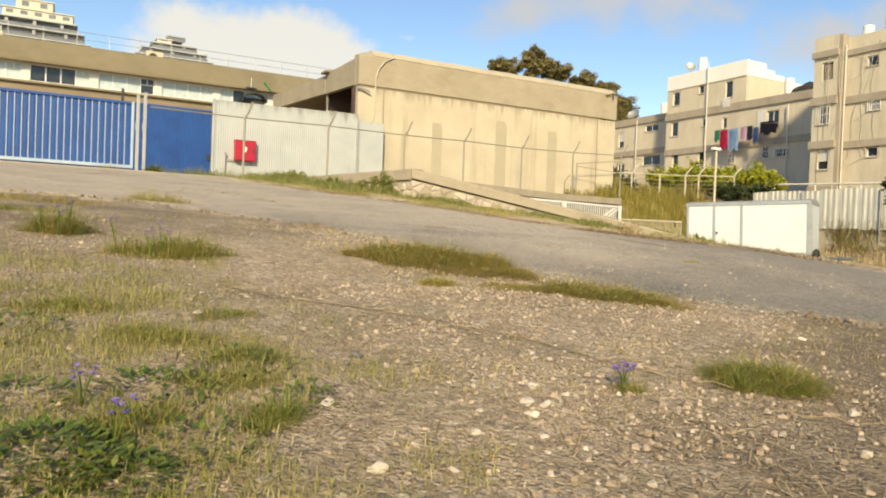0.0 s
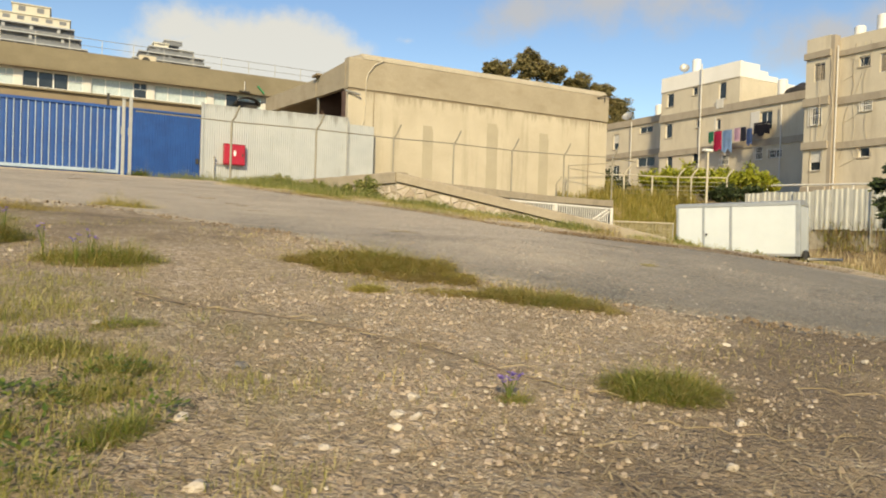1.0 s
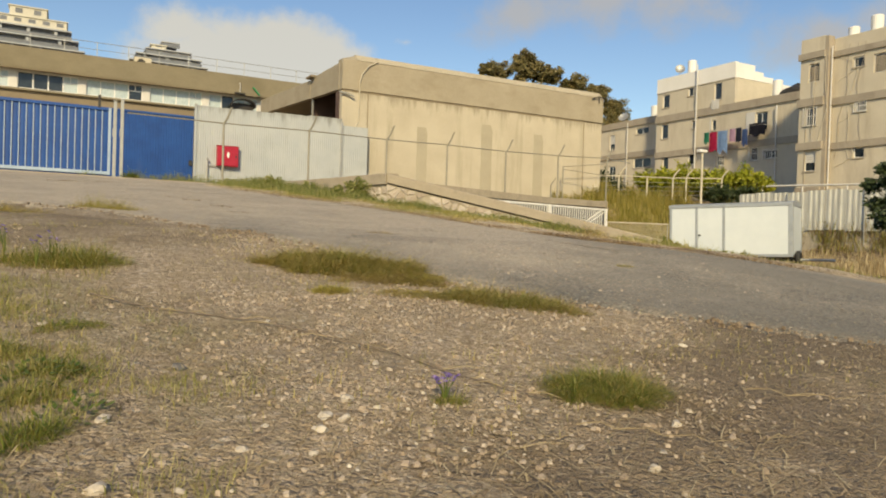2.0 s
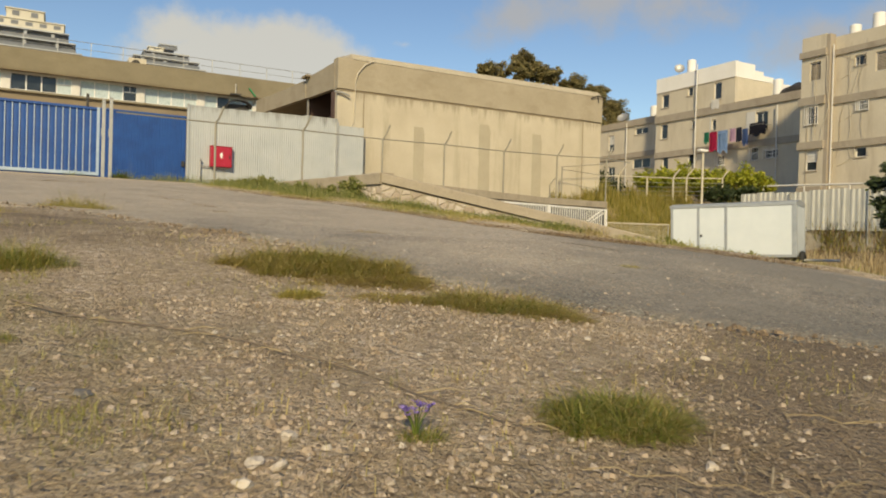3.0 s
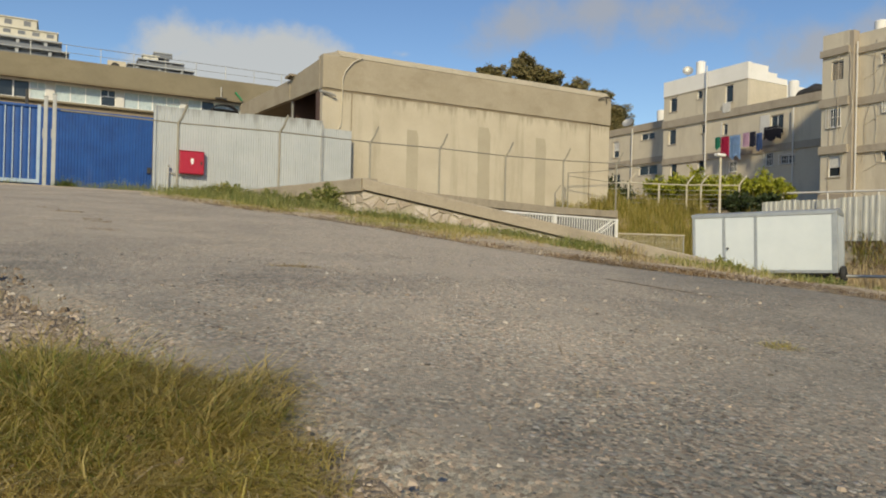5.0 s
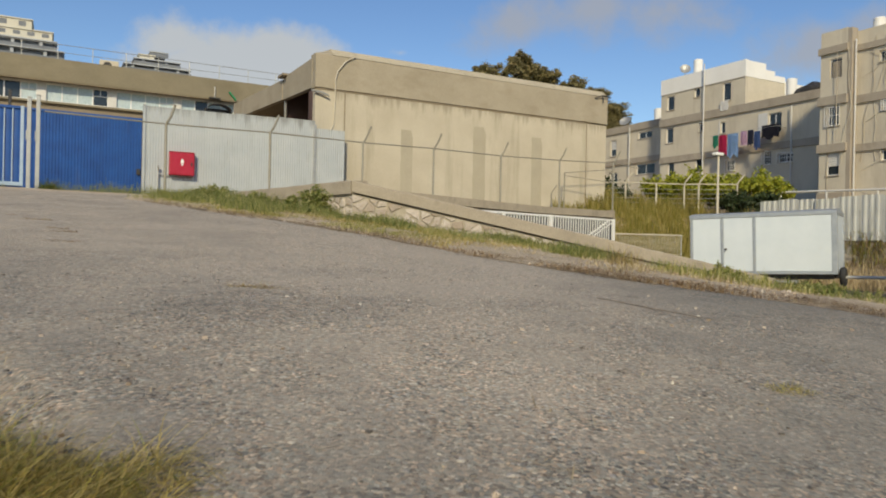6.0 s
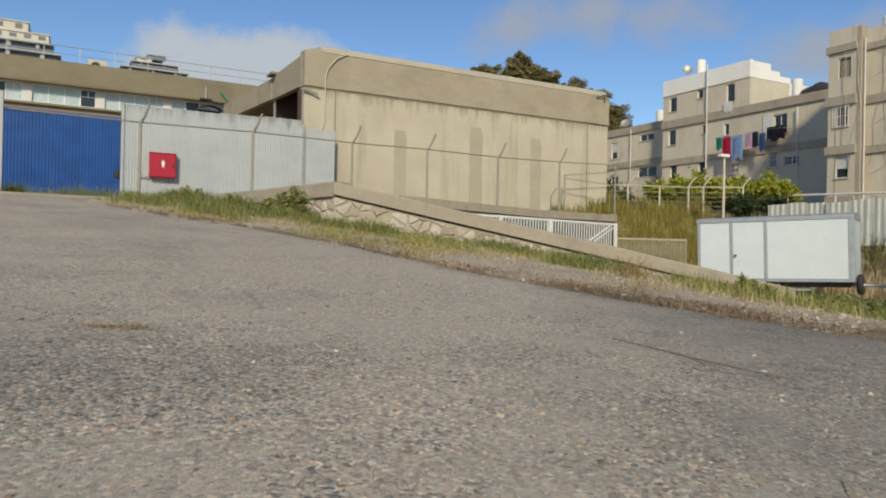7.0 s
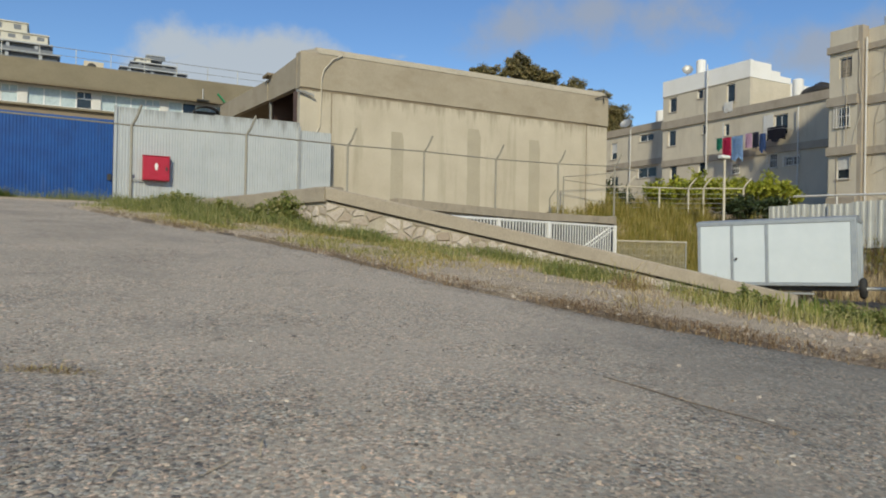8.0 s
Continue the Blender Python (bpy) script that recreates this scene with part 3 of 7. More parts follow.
class Facade:
    """A frame on a wall: u to the side, v up, d outwards."""

    def __init__(self, origin, u, n):
        self.o, self.u, self.n, self.v = Vector(origin), Vector(u), Vector(n), Vector((0, 0, 1))

    def p(self, u, v, d=0.0):
        return self.o + self.u * u + self.v * v + self.n * d

    def box(self, bm, u0, u1, v0, v1, d0, d1):
        vs = [bm.verts.new(self.p(u, v, d)) for d in (d0, d1) for u, v in ((u0, v0), (u1, v0), (u1, v1), (u0, v1))]
        fs = [bm.faces.new([vs[i] for i in q]) for q in ((3, 2, 1, 0), (4, 5, 6, 7), (0, 1, 5, 4), (1, 2, 6, 5), (2, 3, 7, 6), (3, 0, 4, 7))]
        if self.u.cross(self.v).dot(self.n) < 0:
            for f in fs:
                f.normal_flip()
        return bm

    def boxes(self, *rows):
        bm = bmesh.new()
        for r in rows:
            self.box(bm, *r)
        return bm

    def wall(self, u0, u1, v0, v1, thick, holes):
        """A wall with openings through it, as one closed skin; its face lies at d = 0."""
        bm = bmesh.new()
        us = sorted({u0, u1, *[h[0] for h in holes], *[h[1] for h in holes]})
        vs = sorted({v0, v1, *[h[2] for h in holes], *[h[3] for h in holes]})
        m, n = len(us) - 1, len(vs) - 1

        def solid(i, j):
            if not (0 <= i < m and 0 <= j < n):
                return False
            a, b = (us[i] + us[i + 1]) / 2, (vs[j] + vs[j + 1]) / 2
            return not any(h[0] < a < h[1] and h[2] < b < h[3] for h in holes)

        made = {}

        def vert(i, j, k):
            if (i, j, k) not in made:
                made[i, j, k] = bm.verts.new(self.p(us[i], vs[j], -thick * k))
            return made[i, j, k]

        for i in range(m):
            for j in range(n):
                if not solid(i, j):
                    continue
                ring = ((i, j), (i + 1, j), (i + 1, j + 1), (i, j + 1))
                bm.faces.new([vert(*q, 0) for q in ring])
                bm.faces.new([vert(*q, 1) for q in ring[::-1]])
                for (a, b), (di, dj) in zip(zip(ring, ring[1:] + ring[:1]), ((0, -1), (1, 0), (0, 1), (-1, 0))):
                    if not solid(i + di, j + dj):
                        bm.faces.new((vert(*a, 0), vert(*a, 1), vert(*b, 1), vert(*b, 0)))
        bmesh.ops.recalc_face_normals(bm, faces=bm.faces[:])
        return bm


def soft_plus(v, k):
    return k * math.log1p(math.exp(max(-40.0, min(40.0, v / k))))


def smooth_step(a, b, v):
    u = min(1.0, max(0.0, (v - a) / (b - a)))
    return u * u * (3 - 2 * u)


def ground_z(x, y):
    """The lie of the land: a slope that climbs away, falls off to the trailer's yard and rises to the flats."""
    z = 1.05 + 0.1 * min(220.0, max(-40.0, y)) + 0.085 * math.exp(-((y - 5.2) / 1.9) ** 2)
    z -= 0.028 * (soft_plus(y - 20, 0.6) - soft_plus(y - 34, 0.6)) * (1 - smooth_step(5.5, 9.0, x))       # the yard before the gates is flatter
    z -= 0.135 * (soft_plus(x - 8, 1.0) - soft_plus(x - 22, 1.0))
    u, d = (x - 8.16) * 0.8742 - (y - 17.32) * 0.4855, -(x - 8.16) * 0.4855 - (y - 17.32) * 0.8742
    z -= 0.19 * smooth_step(-0.8, 0.3, u) * (1 - smooth_step(5.5, 8.5, u)) * math.exp(-(d / 1.6) ** 2)
    yard = smooth_step(16, 22, x)
    z -= 0.1 * min(11.5, max(0.0, y - 17)) * yard
    bank = 3.1 * smooth_step(20, 24, x) * smooth_step(28.5, 31.4, y)
    return z + max(bank, 3.2 * smooth_step(32.6, 35, x) * smooth_step(4, 12, y)) + 0.05 * min(20.0, max(0.0, x - 31))


def spline(points, n):
    """Points along a smooth line through the given ones."""
    out = []
    P = [Vector(p) for p in points]
    for i in range(len(P) - 1):
        a, b, c, d = P[max(i - 1, 0)], P[i], P[i + 1], P[min(i + 2, len(P) - 1)]
        for k in range(n):
            t = k / n
            out.append(0.5 * ((2 * b) + (c - a) * t + (2 * a - 5 * b + 4 * c - d) * t * t + (3 * b - a - 3 * c + d) * t ** 3))
    return out + [P[-1]]


# ---- ground, road, verge ----
ROAD_NEAR = [(24, -17), (14, -7.6), (8, -2.2), (5.2, 0.6), (3.95, 1.75), (3.15, 2.6), (2.6, 3.45), (2.15, 4.6), (1.75, 6.0), (1.35, 7.1), (0.45, 8.9), (-1.2, 10.0), (-5, 11.6), (-14, 14.5), (-30, 19)]
ROAD_FAR = [(30, -14), (18, -6), (11, 0.4), (8.6, 3.4), (7.5, 5.2), (7.2, 6.0), (6.95, 7.0), (6.75, 8.0), (6.45, 9.4), (6.15, 11.3), (5.6, 13.5), (4.9, 15.2), (3.7, 19.3), (1.5, 23.6), (-30, 24.2)]
VERGE_OUT = [(36, -9), (25, -1), (15, 4), (12.5, 6), (11.5, 7.4), (11.3, 8.2), (11.2, 9.2), (10.9, 10.4), (10.4, 12.2), (9.6, 14.4), (8.6, 16.6), (7.7, 18.6), (6.2, 22.6), (4.6, 25.6), (-30, 25.4)]


def ragged(x, y, k=1.0):
    return noise.noise((x * 1.7, y * 1.7, 3.0)) * 0.10 * k + noise.noise((x * 6.0, y * 6.0, 7.0)) * 0.05 * k


near_line = [(p.x + ragged(p.x, p.y), p.y + ragged(p.y, p.x)) for p in spline([(*p, 0) for p in ROAD_NEAR], 16)]
far_line = [(p.x + ragged(p.x, p.y, 0.6), p.y + ragged(p.y, p.x, 0.6)) for p in spline([(*p, 0) for p in ROAD_FAR], 16)]
out_line = [(p.x, p.y) for p in spline([(*p, 0) for p in VERGE_OUT], 16)]
ROAD_RING = np.array(near_line + far_line[::-1])


def on_road(x, y):
    a, b = ROAD_RING, np.roll(ROAD_RING, -1, axis=0)
    cross = ((a[:, 1] > y) != (b[:, 1] > y)) & (x < (b[:, 0] - a[:, 0]) * (y - a[:, 1]) / (b[:, 1] - a[:, 1] + 1e-12) + a[:, 0])
    return bool(cross.sum() % 2)


def ground_sheet():
    def steps(*runs):
        out = []
        for a, b, d in runs:
            out += list(np.arange(a, b, d))
        return out

    xs = [-2600, -900, -300, -120, -60] + steps((-40, -12, 2.0), (-12, -3, 0.5), (-3, 8, 0.11), (8, 30, 0.5), (30, 60, 2.0)) + [60, 90, 140, 300, 900, 2600]
    ys = [-2600, -900, -300, -100, -50] + steps((-30, -4, 1.5), (-4, -1, 0.4), (-1, 9, 0.11), (9, 36, 0.5), (36, 70, 2.0)) + [70, 100, 160, 220, 300, 900, 2600]
    verts = []
    for y in ys:
        for x in xs:
            z = ground_z(x, y)
            near = 1.0 if abs(x) < 30 and -30 < y < 40 else 0.0
            if near:
                z += 0.012 * noise.noise((x * 2.3, y * 2.3, 0.0)) + 0.016 * noise.noise((x * 0.7, y * 0.7, 5.0)) + 0.006 * noise.noise((x * 7, y * 7, 2.0))
            if on_road(x, y):
                z -= 0.07
            verts.append((x, y, z))
    w = len(xs)
    faces = [(j * w + i, j * w + i + 1, (j + 1) * w + i + 1, (j + 1) * w + i) for j in range(len(ys) - 1) for i in range(w - 1)]
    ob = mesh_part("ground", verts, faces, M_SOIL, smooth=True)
    return tagged(ob, "sloping waste ground of trodden soil and pebbles", "ground", kind="structure")


def ribbon(name, a, b, material, across, lift, label, category, ridge=0.0):
    verts, faces = [], []
    for (ax, ay), (bx, by) in zip(a, b):
        for k in range(across + 1):
            t = k / across
            x, y = ax + (bx - ax) * t, ay + (by - ay) * t
            z = ground_z(x, y) + lift + 0.006 * noise.noise((x * 1.3, y * 1.3, 4.0)) + ridge * math.sin(math.pi * min(1, t * 2.2)) * (0.6 + 0.6 * noise.noise((x * 1.1, y * 1.1, 9.0)))
            if k in (0, across):
                z -= lift + 0.05
            verts.append((x, y, z))
    w = across + 1
    for j in range(len(a) - 1):
        for k in range(across):
            faces.append((j * w + k, j * w + k + 1, (j + 1) * w + k + 1, (j + 1) * w + k))
    ob = mesh_part(name, verts, [f[::-1] for f in faces] if name == "verge" else [f[::-1] for f in faces], material, smooth=True)
    return tagged(ob, label, category, kind="structure")


ground_sheet()
ribbon("road", near_line, far_line, M_ASPHALT, 40, 0.012, "worn grey asphalt lane with bare aggregate", "road")
ribbon("verge", far_line, out_line, M_VERGE, 14, 0.02, "sandy verge with dry litter along the lane", "verge", 0.035)


# ---- rubble wall with its coping ----
BEND, END = Vector((8.16, 17.32, 3.50)), Vector((16.3, 12.8, 1.53))
ALONG = (END - BEND)
ALONG_FLAT = Vector((ALONG.x, ALONG.y, 0)).normalized()
OUTWARD = Vector((-0.4855, -0.8742, 0))
BACK_END = Vector((6.5, 22.2, 3.42))


def coping_piece(parent, a, b, thick, deep, over):
    """One run of sloping coping between two points of its upper front edge."""
    flat = Vector((b.x - a.x, b.y - a.y, 0)).normalized()
    side = Vector((flat.y, -flat.x, 0))
    if side.dot(Vector((-1, -1, 0))) < 0:
        side = -side
    bm = bmesh.new()
    n = 14
    rings = []
    for i in range(n + 1):
        p = a.lerp(b, i / n)
        w = 0.012 * noise.noise((p.x * 2, p.y * 2, 1.0))
        q = [p + side * (over + w) - Vector((0, 0, thick)), p + side * (over + w) - Vector((0, 0, 0.03)), p + side * (over - 0.03 + w) + Vector((0, 0, w)),
             p - side * (deep - 0.03) + Vector((0, 0, 0.02 + w)), p - side * deep - Vector((0, 0, 0.02)), p - side * deep - Vector((0, 0, thick))]
        rings.append([bm.verts.new(v) for v in q])
    for r, s in zip(rings, rings[1:]):
        for k in range(6):
            bm.faces.new((r[k], s[k], s[(k + 1) % 6], r[(k + 1) % 6]))
    bm.faces.new(rings[0])
    bm.faces.new(rings[-1][::-1])
    bmesh.ops.recalc_face_normals(bm, faces=bm.faces[:])
    return part("coping", bm, M_COPING, parent, "weathered concrete coping")


def rubble_wall():
    top = thing("rubble_wall", "pale rubble stone retaining wall under sloping concrete coping", "wall", kind="structure")
    bm = bmesh.new()
    n = 24
    rows = []
    for i in range(n + 1):
        p = BEND.lerp(END, i / n)
        g = ground_z(p.x, p.y) - 0.25
        z = max(g + 0.1, p.z - 0.30)
        rows.append([bm.verts.new((p.x - OUTWARD.x * d, p.y - OUTWARD.y * d, h)) for d, h in ((0, g), (0, z), (0.45, z), (0.45, g))])
    for r, s in zip(rows, rows[1:]):
        for k in range(4):
            bm.faces.new((r[k], s[k], s[(k + 1) % 4], r[(k + 1) % 4]))
    bm.faces.new(rows[0])
    bm.faces.new(rows[-1][::-1])
    bmesh.ops.recalc_face_normals(bm, faces=bm.faces[:])
    part("wall_core", bm, M_MORTAR, top, "earthy mortar joints")
    # recessed bed under the coping; its dark colour carries the shadow line there
    bm = bmesh.new()
    rows = []
    for i in range(n + 1):
        p = BEND.lerp(END, i / n)
        rows.append([bm.verts.new((p.x - OUTWARD.x * d, p.y - OUTWARD.y * d, p.z - h)) for d, h in ((0.10, 0.32), (0.10, 0.25), (0.42, 0.25), (0.42, 0.32))])
    for r, s in zip(rows, rows[1:]):
        for k in range(4):
            bm.faces.new((r[k], s[k], s[(k + 1) % 4], r[(k + 1) % 4]))
    bmesh.ops.recalc_face_normals(bm, faces=bm.faces[:])
    part("open_joint", bm, M_SLAB, top, "open joint under the coping, shadow put into its dark colour")
    # the short return beyond the bend
    bm = bmesh.new()
    rows = []
    for i in range(11):
        p = BEND.lerp(BACK_END, i / 10)
        g = ground_z(p.x, p.y) - 0.3
        rows.append([bm.verts.new((p.x + d, p.y, h)) for d, h in ((0.03, g), (0.03, p.z - 0.3), (0.4, p.z - 0.3), (0.4, g))])
    for r, s in zip(rows, rows[1:]):
        for k in range(4):
            bm.faces.new((r[k], s[k], s[(k + 1) % 4], r[(k + 1) % 4]))
    bm.faces.new(rows[0])
    bm.faces.new(rows[-1][::-1])
    bmesh.ops.recalc_face_normals(bm, faces=bm.faces[:])
    part("return_core", bm, M_MORTAR, top)
    coping_piece(top, BEND, END, 0.26, 0.55, 0.09)
    coping_piece(top, BEND + Vector((0.0, 0.02, 0.004)), BACK_END, 0.30, 0.45, 0.05)
    return top


def clipped(poly, px, py, nx, ny):
    """The part of a convex outline that lies behind a line through a point."""
    out = []
    for (ax, ay), (bx, by) in zip(poly, poly[1:] + poly[:1]):
        da, db = (ax - px) * nx + (ay - py) * ny, (bx - px) * nx + (by - py) * ny
        if da <= 0:
            out.append((ax, ay))
        if (da < 0 < db) or (db < 0 < da):
            t = da / (da - db)
            out.append((ax + (bx - ax) * t, ay + (by - ay) * t))
    return out


def rubble_cells(length, low, high, size, seed):
    """Random rubble on a face: convex outlines that share thin joints; low and high give the face's edges at u."""
    rng = random.Random(seed)
    sites = []
    u = 0.0
    while u < length:
        w = size(u) * rng.uniform(0.55, 1.35)
        z = low(u) - 0.1
        while z < high(u) + 0.2:
            h = size(u) * rng.uniform(0.4, 1.0)
            sites.append((u + w * rng.uniform(0.1, 0.9), z + h * 0.5))
            z += h
        u += w
    cells = []
    for i, (x, z) in enumerate(sites):
        r = 0.5
        poly = [(x - r, z - r), (x + r, z - r), (x + r, z + r), (x - r, z + r)]
        for j, (a, b) in enumerate(sites):
            d = math.hypot(a - x, b - z)
            if j == i or d > 1.2 or d < 1e-6:
                continue
            nx, nz = (a - x) / d, (b - z) / d
            gap = (0.02 + 0.022 * ((i * 7 + j * 7) % 3)) * size(x)
            poly = clipped(poly, x + nx * (d / 2 - gap), z + nz * (d / 2 - gap), nx, nz)
            if len(poly) < 3:
                break
        if len(poly) < 3 or rng.random() < 0.05:      # here and there only mortar
            continue
        top = high(x)
        slope = (high(x + 0.1) - high(x - 0.1)) / 0.2
        k = math.hypot(slope, 1)
        poly = clipped(poly, x, top - 0.02, -slope / k, 1 / k)
        poly = clipped(poly, 0.0, 0.0, -1, 0)
        if len(poly) >= 3:
            xs, zs = [p[0] for p in poly], [p[1] for p in poly]
            if (max(xs) - min(xs)) > 0.045 and (max(zs) - min(zs)) > 0.035 and max(zs) > low(x):
                cells.append(poly)
    return cells


def stone_mesh(poly, seed):
    """One rough-hewn stone: its outline in x and z, bedded at y = 0, its split face a little askew towards -y."""
    rng = random.Random(seed)
    rough = []
    for (ax, az), (bx, bz) in zip(poly, poly[1:] + poly[:1]):
        d = math.hypot(bx - ax, bz - az)
        rough.append((ax, az))
        if d > 0.09:
            t, off = rng.uniform(0.35, 0.65), rng.gauss(-0.02, 0.05) * d
            rough.append((ax + (bx - ax) * t + (bz - az) / d * off, az + (bz - az) * t - (bx - ax) / d * off))
    poly = rough
    n = len(poly)
    cx, cz = sum(p[0] for p in poly) / n, sum(p[1] for p in poly) / n
    out = rng.uniform(0.012, 0.042)
    tx, tz = rng.uniform(-0.05, 0.05), rng.uniform(-0.07, 0.04)
    rim, face = [], []
    for x, z in poly:
        j = rng.uniform(0.90, 1.0)
        dx, dz = (x - cx) * j, (z - cz) * j
        rim.append((dx, -out * 0.6, dz))
        face.append((dx * 0.86, -out - tx * dx - tz * dz + rng.uniform(-0.004, 0.004), dz * 0.86))
    verts = [(x - cx, 0.04, z - cz) for x, z in poly] + rim + face + [(0.0, -out - rng.uniform(0.0, 0.005), 0.0)]
    faces = [(k, (k + 1) % n, n + (k + 1) % n, n + k) for k in range(n)] + [(n + k, n + (k + 1) % n, 2 * n + (k + 1) % n, 2 * n + k) for k in range(n)]
    faces += [(2 * n + k, 2 * n + (k + 1) % n, 3 * n) for k in range(n)]
    me = bpy.data.meshes.new("stone")
    me.from_pydata(verts, [], faces)
    me.materials.append(M_RUBBLE)
    return me, cx, cz


wall_thing = rubble_wall()


# ---- main hall: beige building ----
HX0, HX1, HY = 11.85, 27.6, 31.4


def hall():
    top = thing("hall", "windowless beige rendered hall with a heavy parapet", "building", at=(HX0, HY, 2.0))
    L0 = -2.0   # local z of world zero
    W = HX1 - HX0
    D = 15.0
    z = lambda w: w + L0
    base = 1.0
    part("front_wall", boxes((0.02, W - 0.02, 0, 0.3, z(base), z(8.62))), M_WALL, top)
    part("side_wall", boxes((W - 0.3, W - 0.001, 0.3, D, z(base), z(8.62))), M_WALL, top)
    part("rear_wall", boxes((0.3, W - 0.3, D - 0.3, D, z(base), z(8.62))), M_WALL, top)
    # loggia wall and screen: brown with the recess's shade in the colour
    part("inner_wall", boxes((2.6, 2.8, 0.3, D - 0.3, z(base), z(9.6)), (0.0, 0.3, 0.3, 0.8, z(base), z(8.62))), M_BROWN, top, "brown wall of the loggia, darkened for its shade")
    part("loggia_screen", boxes((0.35, 2.59, 5.2, 5.3, z(6.75), z(9.6))), M_BROWN, top, "brown screen in the loggia, darkened for its shade")
    part("roof", boxes((0.3, W - 0.3, 0.56, D - 0.3, z(9.72), z(9.9))), M_PARAPET, top)
    # parapet with a sloping cap
    bm = bmesh.new()
    n = 40
    prof = ((0.0, 8.66), (-0.06, 8.69), (-0.06, 10.02), (-0.045, 10.10), (0.30, 10.42), (0.55, 10.42), (0.55, 8.66))
    rings = []
    for i in range(n + 1):
        x = W * i / n
        w = 0.012 * noise.noise((x * 1.5, 0, 0))
        rings.append([bm.verts.new((x, y, z(h) + (w if h > 9 else w * 2))) for y, h in prof])
    for r, s in zip(rings, rings[1:]):
        for k in range(len(prof)):
            bm.faces.new((r[k], s[k], s[(k + 1) % len(prof)], r[(k + 1) % len(prof)]))
    bm.faces.new(rings[0])
    bm.faces.new(rings[-1][::-1])
    bmesh.ops.recalc_face_normals(bm, faces=bm.faces[:])
    # pull the left end of the cap down to a hip
    for v in bm.verts:
        if v.co.z > z(10.2) and v.co.x < 0.8:
            v.co.z -= (0.8 - v.co.x) / 0.8 * 0.30
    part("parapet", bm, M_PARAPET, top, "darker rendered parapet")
    # the cap's sunlit slope is put in as a paler colour
    bm = bmesh.new()
    rings = []
    for i in range(n + 1):
        x = 0.75 + (W - 0.8) * i / n
        w = 0.015 * noise.noise((x * 1.5, 3, 0))
        rings.append([bm.verts.new((x, y, z(h) + w)) for y, h in ((-0.075, 10.10), (0.29, 10.435), (0.56, 10.445), (0.56, 10.40), (0.29, 10.39))])
    for r, s in zip(rings, rings[1:]):
        for k in range(5):
            bm.faces.new((r[k], s[k], s[(k + 1) % 5], r[(k + 1) % 5]))
    bm.faces.new(rings[0])
    bm.faces.new(rings[-1][::-1])
    bmesh.ops.recalc_face_normals(bm, faces=bm.faces[:])
    part("parapet_cap", bm, M_CAP_LIT, top, "cap with sunlight put into its pale colour")
    # crack line under the parapet
    bm = bmesh.new()
    for i in range(60):
        x0, x1 = 0.05 + (W - 1.3) * i / 60, 0.05 + (W - 1.3) * (i + 1) / 60
        h = 8.625 + 0.025 * noise.noise((x0 * 2.5, 1, 0))
        box(bm, x0, x1 + 0.002, -0.013, 0.0, z(h) - 0.02 - 0.02 * random.random(), z(h) + 0.03)
    part("drip_joint", bm, M_SLAB, top, "dark open joint")
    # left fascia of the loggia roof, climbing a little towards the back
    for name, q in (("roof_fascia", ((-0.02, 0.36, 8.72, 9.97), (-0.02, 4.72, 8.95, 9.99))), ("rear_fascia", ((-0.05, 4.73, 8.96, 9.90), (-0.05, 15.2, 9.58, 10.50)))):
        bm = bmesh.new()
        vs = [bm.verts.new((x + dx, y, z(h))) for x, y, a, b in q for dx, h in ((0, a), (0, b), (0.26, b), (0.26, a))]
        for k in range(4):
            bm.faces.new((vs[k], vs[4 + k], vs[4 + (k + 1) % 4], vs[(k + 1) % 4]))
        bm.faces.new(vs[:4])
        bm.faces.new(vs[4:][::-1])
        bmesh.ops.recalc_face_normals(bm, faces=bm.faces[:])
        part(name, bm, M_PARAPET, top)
    part("roof_plate", boxes((-0.25, 0.5, 4.0, 4.85, z(9.96), z(10.06))), M_SLAB, top)
    part("loggia_ceiling", boxes((0.3, 2.8, 0.4, D - 0.3, z(9.62), z(9.7))), M_SLAB, top)
    part("pillar", boxes((0.08, 0.16, 4.7, 4.8, z(base), z(8.94))), M_GALV, top, "thin grey post")
    part("loggia_floor", boxes((-0.3, 2.6, 0.4, D - 0.3, z(6.6), z(6.75))), M_SLAB, top)
    # darker vertical patches and the pilaster strip at the far end
    for x, w, a, b in ((4.0, 0.58, 3.6, 7.3), (7.72, 0.68, 3.6, 7.8), (11.05, 0.62, 3.6, 7.6)):
        bm = bmesh.new()
        m = 12
        left = [bm.verts.new((x + 0.03 * noise.noise((i * 0.7, x, 0)), -0.004, z(a + (b - a) * i / m))) for i in range(m + 1)]
        right = [bm.verts.new((x + w + 0.04 * noise.noise((i * 0.7, x, 5)) - (0.1 if i == m else 0), -0.004, z(a + (b - a) * i / m))) for i in range(m + 1)]
        for i in range(m):
            bm.faces.new((left[i], right[i], right[i + 1], left[i + 1]))
        part("patched_strip", bm, M_STAIN, top, "greyer patched strip")
    part("end_strip", boxes((14.42, 14.46, -0.012, 0.0, z(3.5), z(8.6))), M_SLAB, top)
    part("corner_strip", boxes((1.32, 1.36, -0.012, 0.0, z(3.0), z(8.6))), M_SLAB, top)
    # cables on the corner
    part("cable", tubes(([(1.75, -0.12, z(10.15)), (1.3, -0.13, z(9.9)), (0.95, -0.13, z(9.45)), (0.86, -0.12, z(9.1)), (0.88, -0.05, z(8.4)), (0.86, -0.03, z(7.2)), (0.7, -0.04, z(6.9))], 0.028, 6)), M_CREAM_STEEL, top)
